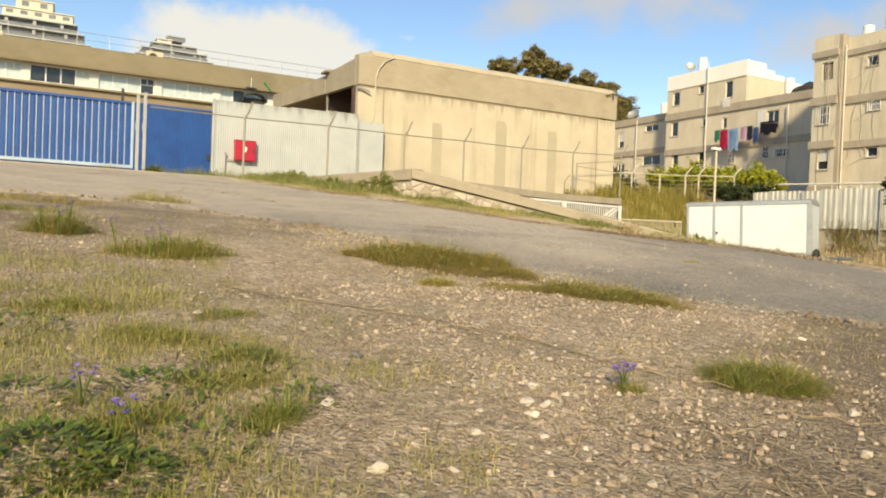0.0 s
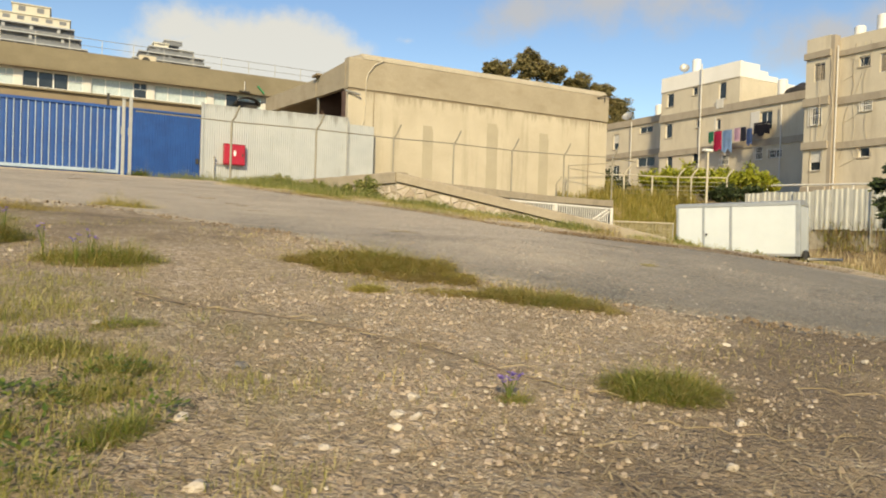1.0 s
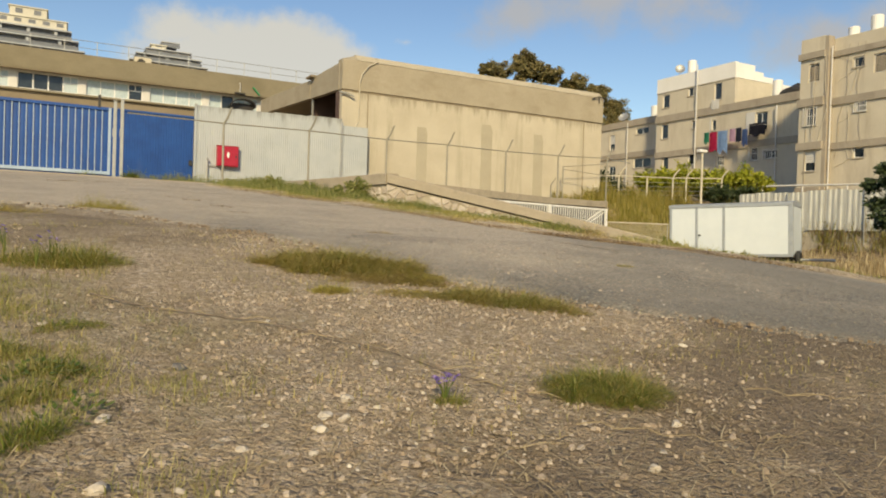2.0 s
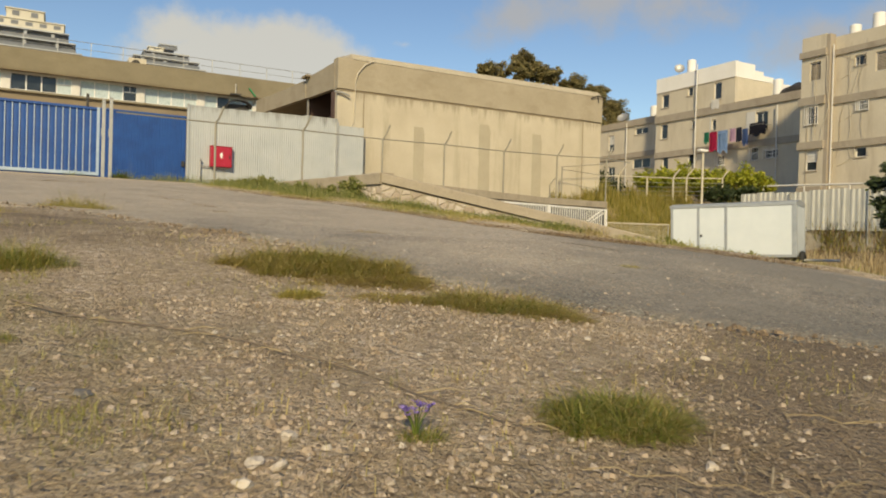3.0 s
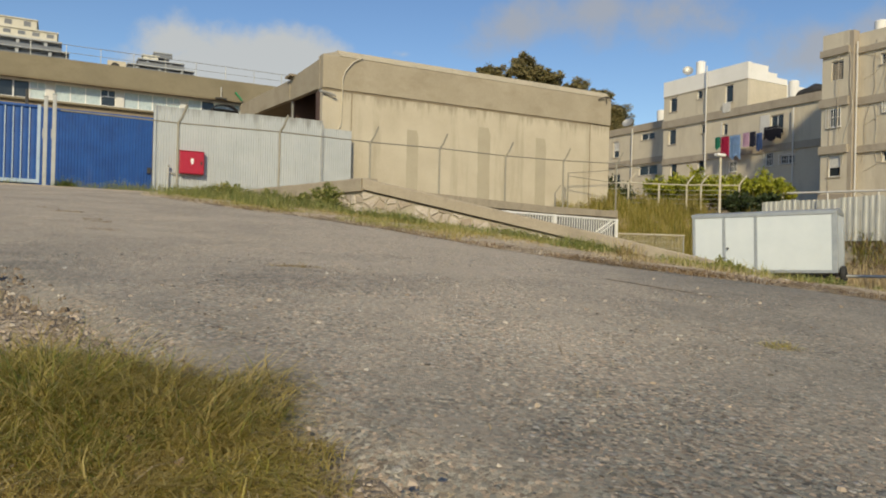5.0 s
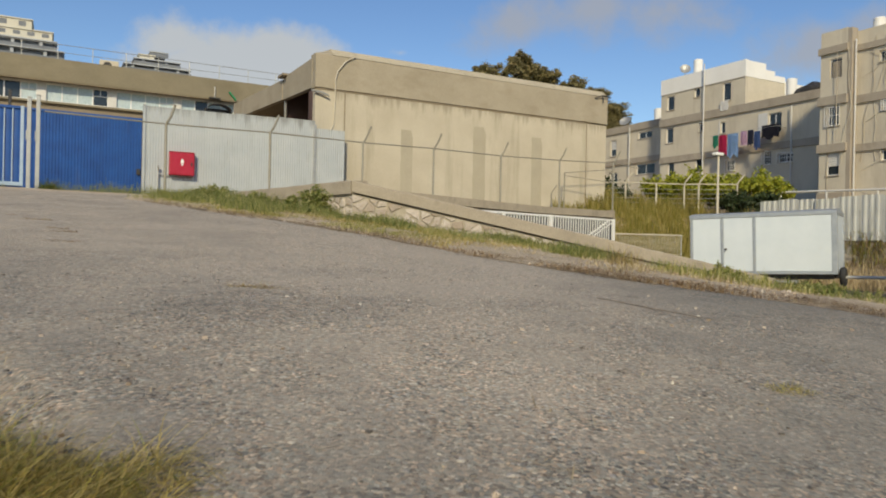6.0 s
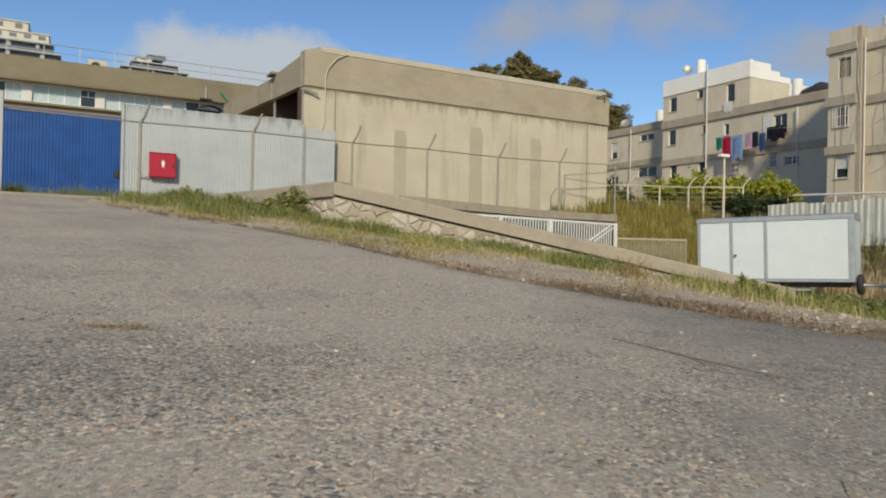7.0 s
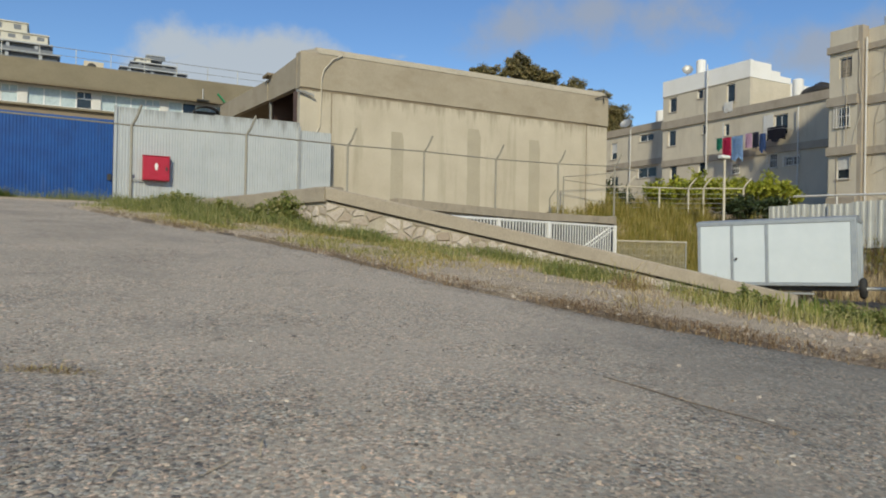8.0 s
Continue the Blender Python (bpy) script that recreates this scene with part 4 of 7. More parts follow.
    part("bracket", tubes(([(W - 0.9, -0.15, z(9.95)), (W - 0.45, -0.2, z(10.12)), (W + 0.1, -0.2, z(10.05))], 0.03, 6), ([(W - 0.45, -0.2, z(10.1)), (W - 0.4, -0.2, z(9.75))], 0.025, 6)), M_DARK, top)
    part("corner_lamp", tubes(([(-0.15, -0.1, z(8.5)), (0.25, -0.15, z(8.45)), (0.55, -0.2, z(8.35))], 0.05, 6)), M_GALV, top)
    return top


hall()


# ---- white sheet wall, blue door, hose cabinet ----
WY = 30.8


def ribbed(x0, x1, z0, z1, pitch, deep, top_fn=None):
    """A sheet with upright trapezoid ribs, with thickness, in local x and z; its face looks to -y."""
    bm = bmesh.new()
    prof, x = [], x0
    while x < x1 - 1e-6:
        for f, d in ((0.0, 0), (0.34, 0), (0.5, -deep), (0.84, -deep)):
            if x + f * pitch < x1:
                prof.append((x + f * pitch, d))
        x += pitch
    prof.append((x1, 0))
    rows = []
    for d0 in (0.0, 0.012):
        lo = [bm.verts.new((px, d + d0, z0)) for px, d in prof]
        hi = [bm.verts.new((px, d + d0, top_fn(px) if top_fn else z1)) for px, d in prof]
        rows.append((lo, hi))
    for (lo, hi), flip in zip(rows, (False, True)):
        for i in range(len(prof) - 1):
            q = (lo[i], lo[i + 1], hi[i + 1], hi[i])
            bm.faces.new(q[::-1] if flip else q)
    for i in range(len(prof) - 1):
        bm.faces.new((rows[0][1][i], rows[0][1][i + 1], rows[1][1][i + 1], rows[1][1][i]))
    return bm


def sheet_wall():
    top = thing("sheet_wall", "white painted corrugated sheet wall with grey stains", "wall", at=(5.27, WY, 3.3))
    z = lambda w: w - 3.3
    for i, (a, b, h) in enumerate(((0.0, 1.62, 7.06), (1.62, 3.24, 7.08), (3.24, 4.86, 7.12), (4.86, 6.44, 7.16))):
        part("sheet", ribbed(a, b, z(3.3), z(h), 0.095, 0.009), M_WHITE_SHEET, top)
    part("low_sheet", ribbed(6.48, 7.72, z(3.3), z(6.86), 0.095, 0.009), M_WHITE_SHEET, top)
    part("post", soft_box(-0.09, 0.0, -0.06, 0.10, z(3.3), z(7.1), 0.008), M_WHITE_SHEET, top)
    part("post", soft_box(6.36, 6.48, -0.07, 0.10, z(3.3), z(7.0), 0.008), M_GALV, top, "grey steel post")
    part("plinth", boxes((0.0, 7.7, -0.05, 0.2, z(3.2), z(3.86))), M_COPING, top, "low concrete plinth")
    return top


def blue_door():
    top = thing("blue_gate", "closed blue corrugated sheet gate", "gate", at=(-6.0, WY + 0.1, 3.3))
    z = lambda w: w - 3.3
    for k in range(7):
        part("leaf_sheet", ribbed(k * 1.6, (k + 1) * 1.6 if k < 6 else 11.17, z(3.42), z(6.52), 0.10, 0.016), M_BLUE, top)
    part("top_rail", soft_box(0.0, 11.17, -0.05, 0.06, z(6.5), z(6.58), 0.008), M_BLUE, top)
    part("latch", soft_box(11.0, 11.12, -0.09, -0.02, z(4.5), z(4.72), 0.01), M_DARK, top, "dark latch")
    return top


def hose_cabinet():
    top = thing("hose_cabinet", "red metal fire hose cabinet on the white sheet wall", "cabinet", at=(6.09, WY - 0.30, 4.56))
    part("body", soft_box(0, 0.88, 0, 0.27, 0, 0.85, 0.015), M_RED, top)
    part("door", soft_box(0.03, 0.85, -0.022, -0.001, 0.03, 0.82, 0.008), M_RED, top)
    part("emblem", boxes((0.385, 0.495, -0.027, -0.0225, 0.44, 0.56), (0.405, 0.475, -0.027, -0.0225, 0.36, 0.438), (0.41, 0.47, -0.027, -0.0225, 0.562, 0.60)), M_WHITE, top, "white flame-shaped plate")
    part("handle", soft_box(0.74, 0.80, -0.05, -0.022, 0.36, 0.48, 0.008), M_DARK, top)
    for h in (0.20, 0.72):
        part("rib", boxes((0.06, 0.82, -0.026, -0.0225, h, h + 0.015)), M_RED, top)
    for k in range(9):
        part("rib", boxes((0.10 + 0.08 * k, 0.112 + 0.08 * k, -0.027, -0.0225, 0.06, 0.195)), M_RED, top)
    part("top_lip", soft_box(-0.015, 0.895, -0.03, 0.27, 0.851, 0.87, 0.006), M_RED, top)
    return top


def standpipe():
    top = thing("standpipe", "thin grey water standpipe with a tap", "pipe", at=(5.72, WY - 0.12, 3.86))
    part("pipe", tubes(([(0, 0, -0.4), (0, 0, 0.95)], 0.03, 8), ([(0, 0, 0.72), (0.36, 0.0, 0.70)], 0.025, 8)), M_GALV, top)
    part("tap", tubes(([(0, 0, 0.95), (0, -0.08, 1.0), (0, -0.12, 0.93)], 0.03, 8)), M_GALV, top)


sheet_wall()
blue_door()
hose_cabinet()
standpipe()


# ---- sliding gate of blue sheet behind pale bars ----
def sliding_gate():
    top = thing("sliding_gate", "blue sliding gate with pale upright bars", "gate", at=(1.62, 24.5, 3.40))
    z = lambda w: w - 3.40
    L = 9.6
    part("sheet", ribbed(-L, -0.05, z(3.42), z(5.52), 0.19, 0.006), M_BLUE, top, "blue backing sheet")
    part("top_rail", soft_box(-L, 0.0, -0.065, -0.01, z(5.50), z(5.57), 0.008), M_BLUE, top)
    part("bottom_rail", soft_box(-L, 0.0, -0.075, -0.01, z(3.46), z(3.56), 0.008), M_BAR, top)
    part("end_stile", soft_box(-0.07, 0.01, -0.078, 0.02, z(3.46), z(5.58), 0.008), M_BAR, top)
    bar = soft_box(-0.014, 0.014, -0.045, -0.012, z(3.56), z(5.50), 0.004, 1)
    first = part("bar", bar, M_BAR, top)
    first.location.x = -0.25
    for k in range(1, 49):
        shared_part("bar", first.data, top, pose(-0.25 - 0.19 * k, 0, 0))
    part("runner", soft_box(-L, 0.3, -0.05, 0.05, z(3.36), z(3.42), 0.01), M_GALV, top)


def gate_posts():
    for x, h, lab in ((1.745, 5.82, "grey steel gate post with latch plates"), (1.955, 5.90, "grey steel gate post beside the blue gate")):
        top = thing("gate_post", lab, "post", "gate posts", (x, 24.5, 3.2))
        part("shaft", soft_box(-0.05, 0.05, -0.05, 0.05, 0, h - 3.2, 0.01), M_GALV, top)
        part("cap", soft_box(-0.058, 0.058, -0.058, 0.058, h - 3.2, h - 3.17, 0.01), M_GALV, top)
        part("latch_plate", soft_box(-0.072, -0.045, -0.065, 0.03, 1.5, 1.75, 0.005), M_GALV, top)
    top = thing("gate_post", "dark short roller post on the gate", "post", "gate posts", (1.29, 24.62, 3.3))
    part("shaft", soft_box(-0.04, 0.04, -0.04, 0.04, 0, 2.7, 0.01), M_DARK, top)


sliding_gate()
gate_posts()


# ---- security fence: cranked posts with a rail ----
FENCE = [(5.23, 24.93, 5.54), (8.40, 25.25, 5.63), (11.80, 25.80, 5.68), (14.95, 26.50, 5.82), (18.35, 27.10, 5.88), (22.02, 28.00, 6.07), (25.82, 28.80, 6.31)]


def fence_post(x, y, knee, low, group):
    top = thing("fence_post", "grey cranked steel fence post leaning out at the top", "post", group, (x, y, low))
    h = knee - low
    part("shaft", tubes(([(0, 0, 0), (0, 0, h)], 0.04, 8)), M_FENCE, top)
    part("arm", tubes(([(0, 0, h - 0.01), (0.10, -0.10, h + 0.18), (0.22, -0.2, h + 0.55)], 0.036, 8)), M_FENCE, top, "cranked arm")
    return top


def security_fence():
    for x, y, k in FENCE:
        fence_post(x, y, k, ground_z(x, y) - 0.1, "posts of the security fence")
    rail = thing("fence_rail", "thin galvanised top rail of the fence", "rail", at=(2.1, 24.5, 5.45))
    pts = [Vector((2.1, 24.5, 5.50))] + [Vector(p) for p in FENCE] + [Vector((28.2, 29.6, 6.3))]
    loc = Vector((2.1, 24.5, 5.45))
    part("tube", tubes(([p - loc for p in pts], 0.022, 6)), M_FENCE, rail)


security_fence()


def inner_fence():
    """The low frame of fence between the ramp and the hall."""
    for x, y, k in ((23.4, 30.4, 4.85), (24.25, 30.5, 5.90)):
        z0 = ground_z(x, y) - 0.1
        post = thing("fence_post", "pale steel post before the hall wall", "post", "posts before the hall", (x, y, z0))
        part("shaft", tubes(([(0, 0, 0), (0, 0, k - z0)], 0.035, 8)), M_FENCE, post)
        if k < 5:
            part("arm", tubes(([(0, 0, k - z0 - 0.01), (0.25, -0.1, k - z0 + 0.38)], 0.03, 8)), M_FENCE, post)
    rail = thing("fence_rail", "thin pale rails of the fence before the hall", "rail", at=(24.25, 30.5, 5.8))
    part("rail", tubes(([(0, 0, -0.05), (3.15, -0.2, -0.25)], 0.02, 6)), M_FENCE, rail)
    part("rail", tubes(([(0, 0, 0.08), (2.75, -0.1, 0.42)], 0.02, 6)), M_FENCE, rail)


inner_fence()


# ---- sunken ramp: concrete beam, railing, steel gate ----
def ramp_beam():
    top = thing("ramp_wall", "low concrete ramp wall with a cast top edge", "wall", at=(14.5, 26.2, 1.5), kind="structure")
    bm = bmesh.new()
    pts = [(13.6, 25.9, 4.05), (16.5, 26.35, 3.98), (20.5, 27.25, 3.92), (23.6, 27.95, 3.96), (25.4, 28.38, 3.97)]
    rows = []
    for x, y, h in pts:
        rows.append([bm.verts.new((x - 14.5 - dx, y - 26.2 + dy, hz - 1.5)) for dx, dy, hz in ((0, 0, 1.0), (0, 0, h - 0.32), (-0.03, -0.14, h - 0.30), (-0.03, -0.14, h), (0.06, 0.35, h), (0.06, 0.35, 1.0))])
    for r, s in zip(rows, rows[1:]):
        for k in range(6):
            bm.faces.new((r[k], s[k], s[(k + 1) % 6], r[(k + 1) % 6]))
    bm.faces.new(rows[0])
    bm.faces.new(rows[-1][::-1])
    bmesh.ops.recalc_face_normals(bm, faces=bm.faces[:])
    part("body", bm, M_COPING, top)
    # thin skin over the lower wall, its shade put into the colour
    bm = bmesh.new()
    rows = [[bm.verts.new((x - 14.5 + 0.02, y - 26.2 - 0.02, z - 1.5)) for z in (1.0, 3.60)] for x, y, h in pts]
    for r, q in zip(rows, rows[1:]):
        bm.faces.new((r[0], q[0], q[1], r[1]))
    bmesh.ops.solidify(bm, geom=bm.faces[:], thickness=-0.012)
    part("shaded_face", bm, M_RAMP_SHADE, top, "wall below the edge, its shade put in as grey-blue")
    part("pier", soft_box(25.2 - 14.5, 25.63 - 14.5, 2.2, 2.6, -0.5, 2.52, 0.02), M_COPING, top)


def railing():
    A, B = Vector((15.2, 25.6, 3.50)), Vector((25.05, 27.81, 3.57))
    top = thing("white_railing", "white painted steel railing of upright bars", "railing", at=(A.x, A.y, 2.3))
    b = B - A
    turn = math.atan2(b.y, b.x)
    top.matrix_world = pose(A.x, A.y, 2.3, 0, 0, math.degrees(turn))
    L = math.hypot(b.x, b.y)
    part("top_rail", soft_box(0, L, -0.03, 0.03, 1.18, 1.26, 0.008), M_WHITE, top)
    part("bottom_rail", soft_box(0, L, -0.03, 0.03, 0.06, 0.12, 0.008), M_WHITE, top)
    for u in (0.05, 2.8, 5.65, L - 0.05):
        part("post", soft_box(u - 0.06, u + 0.06, -0.06, 0.06, -1.0, 1.27, 0.01), M_WHITE, top)
    first = part("bar", soft_box(-0.018, 0.018, -0.018, 0.018, 0.12, 1.18, 0.004, 1), M_WHITE, top)
    first.location.x = 0.2
    for k in range(1, int((L - 0.3) / 0.17)):
        shared_part("bar", first.data, top, pose(0.2 + 0.17 * k, 0, 0))
    part("brace", tubes(([(L - 2.6, 0.05, 0.1), (L - 0.4, 0.05, 1.15)], 0.035, 6), ([(L - 2.2, 0.05, 0.1), (L - 0.1, 0.05, 1.1)], 0.025, 6)), M_WHITE, top, "diagonal brace")


def mesh_fence():
    a, b = Vector((26.05, 28.95, 2.95)), Vector((29.6, 28.0, 2.95))
    top = thing("mesh_fence", "low wire mesh fence with a pale top rail", "fence", at=(a.x, a.y, 1.4))
    top.matrix_world = pose(a.x, a.y, 1.4, 0, 0, math.degrees(math.atan2(b.y - a.y, b.x - a.x)))
    L = (b - a).length
    part("top_rail", tubes(([(0, 0, 1.55), (L, 0, 1.55)], 0.035, 8)), M_CREAM_STEEL, top)
    rows = [([(0.08 * k, 0, 0.0), (0.08 * k, 0, 1.53)], 0.011, 4) for k in range(1, int(L / 0.08))]
    rows += [([(0, 0, h), (L, 0, h)], 0.007, 4) for h in (0.3, 0.6, 0.9, 1.2)]
    part("mesh", tubes(*rows), M_CREAM_STEEL, top)
    for u in (0.04, L - 0.04):
        part("post", tubes(([(u, 0, -0.8), (u, 0, 1.55)], 0.035, 8)), M_GALV, top)


ramp_beam()
railing()
mesh_fence()


# ---- white box trailer ----
def trailer():
    top = thing("box_trailer", "white panelled box trailer with grey corner profiles on props", "trailer")
    top.matrix_world = pose(22.04, 20.41, 0.74, 0, 0, -63.0) @ pose(0, 0, 0, 0, -1.85, 0)
    L, W, z0, z1 = 4.52, 1.95, 0.60, 2.63
    part("body", boxes((0.02, L - 0.02, 0.02, W, z0 + 0.02, z1 - 0.02)), M_TRAILER, top)
    for a, b in ((0.10, 1.02), (1.12, 2.05), (2.15, L - 0.13)):
        part("panel", soft_box(a, b, -0.012, 0.02, z0 + 0.10, z1 - 0.13, 0.006), M_TRAILER, top)
    part("end_panel", soft_box(L - 0.02, L + 0.012, 0.14, W - 0.1, z0 + 0.10, z1 - 0.13, 0.006), M_TRAILER, top)
    for name, r in (("corner_profile", (0, 0.10, -0.03, 0.08)), ("corner_profile", (L - 0.13, L + 0.03, -0.03, 0.12)), ("corner_profile", (L - 0.10, L + 0.03, W - 0.1, W + 0.03)), ("corner_profile", (-0.03, 0.10, W - 0.1, W + 0.03))):
        part(name, soft_box(*r, z0, z1, 0.015), M_TRAILER_FRAME, top)
    for u in (1.02, 2.05):
        part("mullion", soft_box(u, u + 0.10, -0.03, 0.02, z0 + 0.08, z1 - 0.1, 0.012), M_TRAILER_FRAME, top)
    part("top_profile", soft_box(-0.03, L + 0.03, -0.035, 0.10, z1 - 0.13, z1 + 0.01, 0.02), M_TRAILER_FRAME, top)
    part("bottom_profile", soft_box(-0.03, L + 0.03, -0.035, 0.10, z0, z0 + 0.09, 0.015), M_TRAILER_FRAME, top)
    part("end_top_profile", soft_box(L - 0.1, L + 0.034, 0.1, W, z1 - 0.13, z1 + 0.005, 0.02), M_TRAILER_FRAME, top)
    bm = bmesh.new()
    n = 8
    rows = [[bm.verts.new((x, W * i / n, z1 + 0.002 + 0.10 * math.sin(math.pi * i / n))) for i in range(n + 1)] for x in (-0.02, L + 0.02)]
    for i in range(n):
        bm.faces.new((rows[0][i], rows[1][i], rows[1][i + 1], rows[0][i + 1]))
    for r in rows:
        bm.faces.new(r)
    part("roof", bm, M_TRAILER_FRAME, top)
    knob = bmesh.new()
    tube(knob, [(1.20, -0.012, 1.44), (1.20, -0.06, 1.44)], 0.018, 10)
    tube(knob, [(1.20, -0.06, 1.44), (1.20, -0.09, 1.44)], 0.04, 10)
    part("door_knob", knob, M_DARK, top, "round dark knob")
    part("chassis", boxes((0.2, L - 0.1, 0.25, 0.40, z0 - 0.16, z0 - 0.005), (0.2, L - 0.1, W - 0.4, W - 0.25, z0 - 0.16, z0 - 0.005), (1.9, 2.05, 0.4, W - 0.4, z0 - 0.14, z0 - 0.01), (3.6, 3.75, 0.4, W - 0.4, z0 - 0.14, z0 - 0.01)), M_DARK, top)
    part("step", soft_box(2.1, 3.4, 0.02, 0.30, 0.33, 0.40, 0.01), M_GALV, top, "grey steel step")
    for x, y in ((0.35, 0.35), (0.35, W - 0.35), (3.1, 0.75)):
        part("support", soft_box(x - 0.15, x + 0.15, y - 0.15, y + 0.15, -0.6, z0 - 0.16, 0.02), M_COPING, top, "concrete prop")
    wheel = part("spare_wheel", tubes(([(L + 0.03, 0.55, 0.52), (L + 0.16, 0.55, 0.52)], 0.16, 14)), M_GALV, top)
    bm = bmesh.new()
    n, m = 24, 8
    rings = [[bm.verts.new((L + 0.13 + 0.095 * math.sin(j * math.tau / m), 0.55 + (0.24 + 0.08 * math.cos(j * math.tau / m)) * math.cos(i * math.tau / n), 0.52 + (0.24 + 0.08 * math.cos(j * math.tau / m)) * math.sin(i * math.tau / n))) for j in range(m)] for i in range(n)]
    for i in range(n):
        for j in range(m):
            bm.faces.new((rings[i][j], rings[(i + 1) % n][j], rings[(i + 1) % n][(j + 1) % m], rings[i][(j + 1) % m]))
    bmesh.ops.recalc_face_normals(bm, faces=bm.faces[:])
    part("tyre", bm, M_RUBBER, wheel, "black rubber tyre", True)
    part("drawbar", tubes(([(L - 0.1, 0.7, 0.50), (L + 1.3, 0.95, 0.48)], 0.05, 8), ([(L - 0.1, 1.3, 0.50), (L + 1.3, 1.0, 0.48)], 0.05, 8)), M_GALV, top)


trailer()


# ---- flats ----
def window(parent, F, u0, u1, v0, v1, kind="plain", depth=0.12):
    """A framed window set into an opening: frame, panes, and what hangs in it."""
    f = 0.05
    d0, d1 = -depth - 0.05, -depth + 0.01
    rows = [(u0, u1, v0, v0 + f, d0, d1), (u0, u1, v1 - f, v1, d0, d1), (u0, u0 + f, v0 + f, v1 - f, d0, d1), (u1 - f, u1, v0 + f, v1 - f, d0, d1)]
    n = 2 if u1 - u0 > 0.9 else 1
    cuts = [u0 + f + (u1 - u0 - 2 * f) * k / n for k in range(n + 1)]
    for c in cuts[1:-1]:
        rows.append((c - 0.02, c + 0.02, v0 + f, v1 - f, d0, d1))
    w = part("window", F.boxes(*rows), M_WHITE, parent)
    for a, b in zip(cuts, cuts[1:]):
        part("pane", F.boxes((a + 0.01, b - 0.01, v0 + f, v1 - f, -depth - 0.03, -depth - 0.015)), M_GLASS, w)
    if kind == "blind":
        h = v0 + (v1 - v0) * 0.42
        part("blind", F.boxes(*[(u0 + 0.02, u1 - 0.02, h + 0.055 * k, h + 0.055 * k + 0.05, -depth + 0.012, -depth + 0.03) for k in range(int((v1 - h) / 0.055))]), M_BLIND, w, "half-lowered white blind")
    if kind == "louvre":
        part("louvre", F.boxes(*[(u0 + f, u1 - f, v0 + 0.06 + 0.085 * k, v0 + 0.12 + 0.085 * k, -depth + 0.011, -depth + 0.04) for k in range(int((v1 - v0 - 0.12) / 0.085))]), M_BAND, w, "brown louvre slats")
    if kind == "bars":
        rows = [([F.p(u0 - 0.05 + (u1 - u0 + 0.1) * k / 6, v0 - 0.05, 0.09), F.p(u0 - 0.05 + (u1 - u0 + 0.1) * k / 6, v1 + 0.05, 0.09)], 0.016, 5) for k in range(7)]
        rows += [([F.p(u0 - 0.06, v, 0.09), F.p(u1 + 0.06, v, 0.09)], 0.018, 5) for v in (v0 - 0.04, (v0 + v1) / 2, v1 + 0.04)]
        rows += [([F.p(u, v, -0.02), F.p(u, v, 0.09)], 0.016, 5) for u in (u0 - 0.05, u1 + 0.05) for v in (v0 - 0.04, v1 + 0.04)]
        part("grille", tubes(*rows), M_WHITE, w, "white window bars")
    if kind != "louvre":
        part("sill", F.boxes((u0 - 0.06, u1 + 0.06, v0 - 0.07, v0 - 0.003, -0.1, 0.06)), M_BAND, w)
    return w


def band(parent, F, u0, u1, v0, v1, out=0.10):
    return part("string_course", F.boxes((u0, u1, v0, v1, 0.002, out)), M_BAND, parent, "projecting concrete band")


def water_tank(x, y, z, h=1.05, r=0.36):
    top = thing("water_tank", "white cylindrical rooftop water tank", "tank", "rooftop water tanks", (x, y, z))
    bm = tubes(([(0, 0, 0.15), (0, 0, 0.2), (0, 0, h - 0.05), (0, 0, h)], [r - 0.03, r, r, r - 0.06], 20))
    part("drum", bm, M_APT_WHITE, top, smooth=False)
    part("stand", boxes((-r * 0.8, -r * 0.6, -r * 0.7, r * 0.7, 0, 0.16), (r * 0.6, r * 0.8, -r * 0.7, r * 0.7, 0, 0.16)), M_GALV, top)
    part("pipe", tubes(([(r * 0.8, 0, 0.4), (r * 1.15, 0, 0.4), (r * 1.15, 0, 0.0)], 0.025, 6)), M_GALV, top)


def dish(x, y, z, r=0.55, aim=(-0.6, -0.7, 0.35), mat=None):
    top = thing("satellite_dish", "pale round satellite dish on a short mast", "dish", "rooftop dishes", (x, y, z))
    part("mast", tubes(([(0, 0, 0), (0, 0, 0.7)], 0.03, 8)), M_GALV, top)
    q = Vector(aim).to_track_quat("Z", "Y").to_matrix()
    bm = bmesh.new()
    rings = []
    for i in range(5):
        rr = r * i / 4
        rings.append([bm.verts.new(q @ Vector((rr * math.cos(k * math.tau / 20), rr * math.sin(k * math.tau / 20), 0.3 * rr * rr / r)) + Vector((0, 0, 0.85))) for k in range(20 if i else 1)])
    for k in range(20):
        bm.faces.new((rings[0][0], rings[1][k], rings[1][(k + 1) % 20]))
        for i in range(1, 4):
            bm.faces.new((rings[i][k], rings[i + 1][k], rings[i + 1][(k + 1) % 20], rings[i][(k + 1) % 20]))
    part("bowl", bm, mat or M_BLIND, top, smooth=True)
    part("feed_arm", tubes(([(0, 0, 0.85), tuple(q @ Vector((0.1, 0, r * 0.8)) + Vector((0, 0, 0.85)))], 0.015, 5)), M_GALV, top)


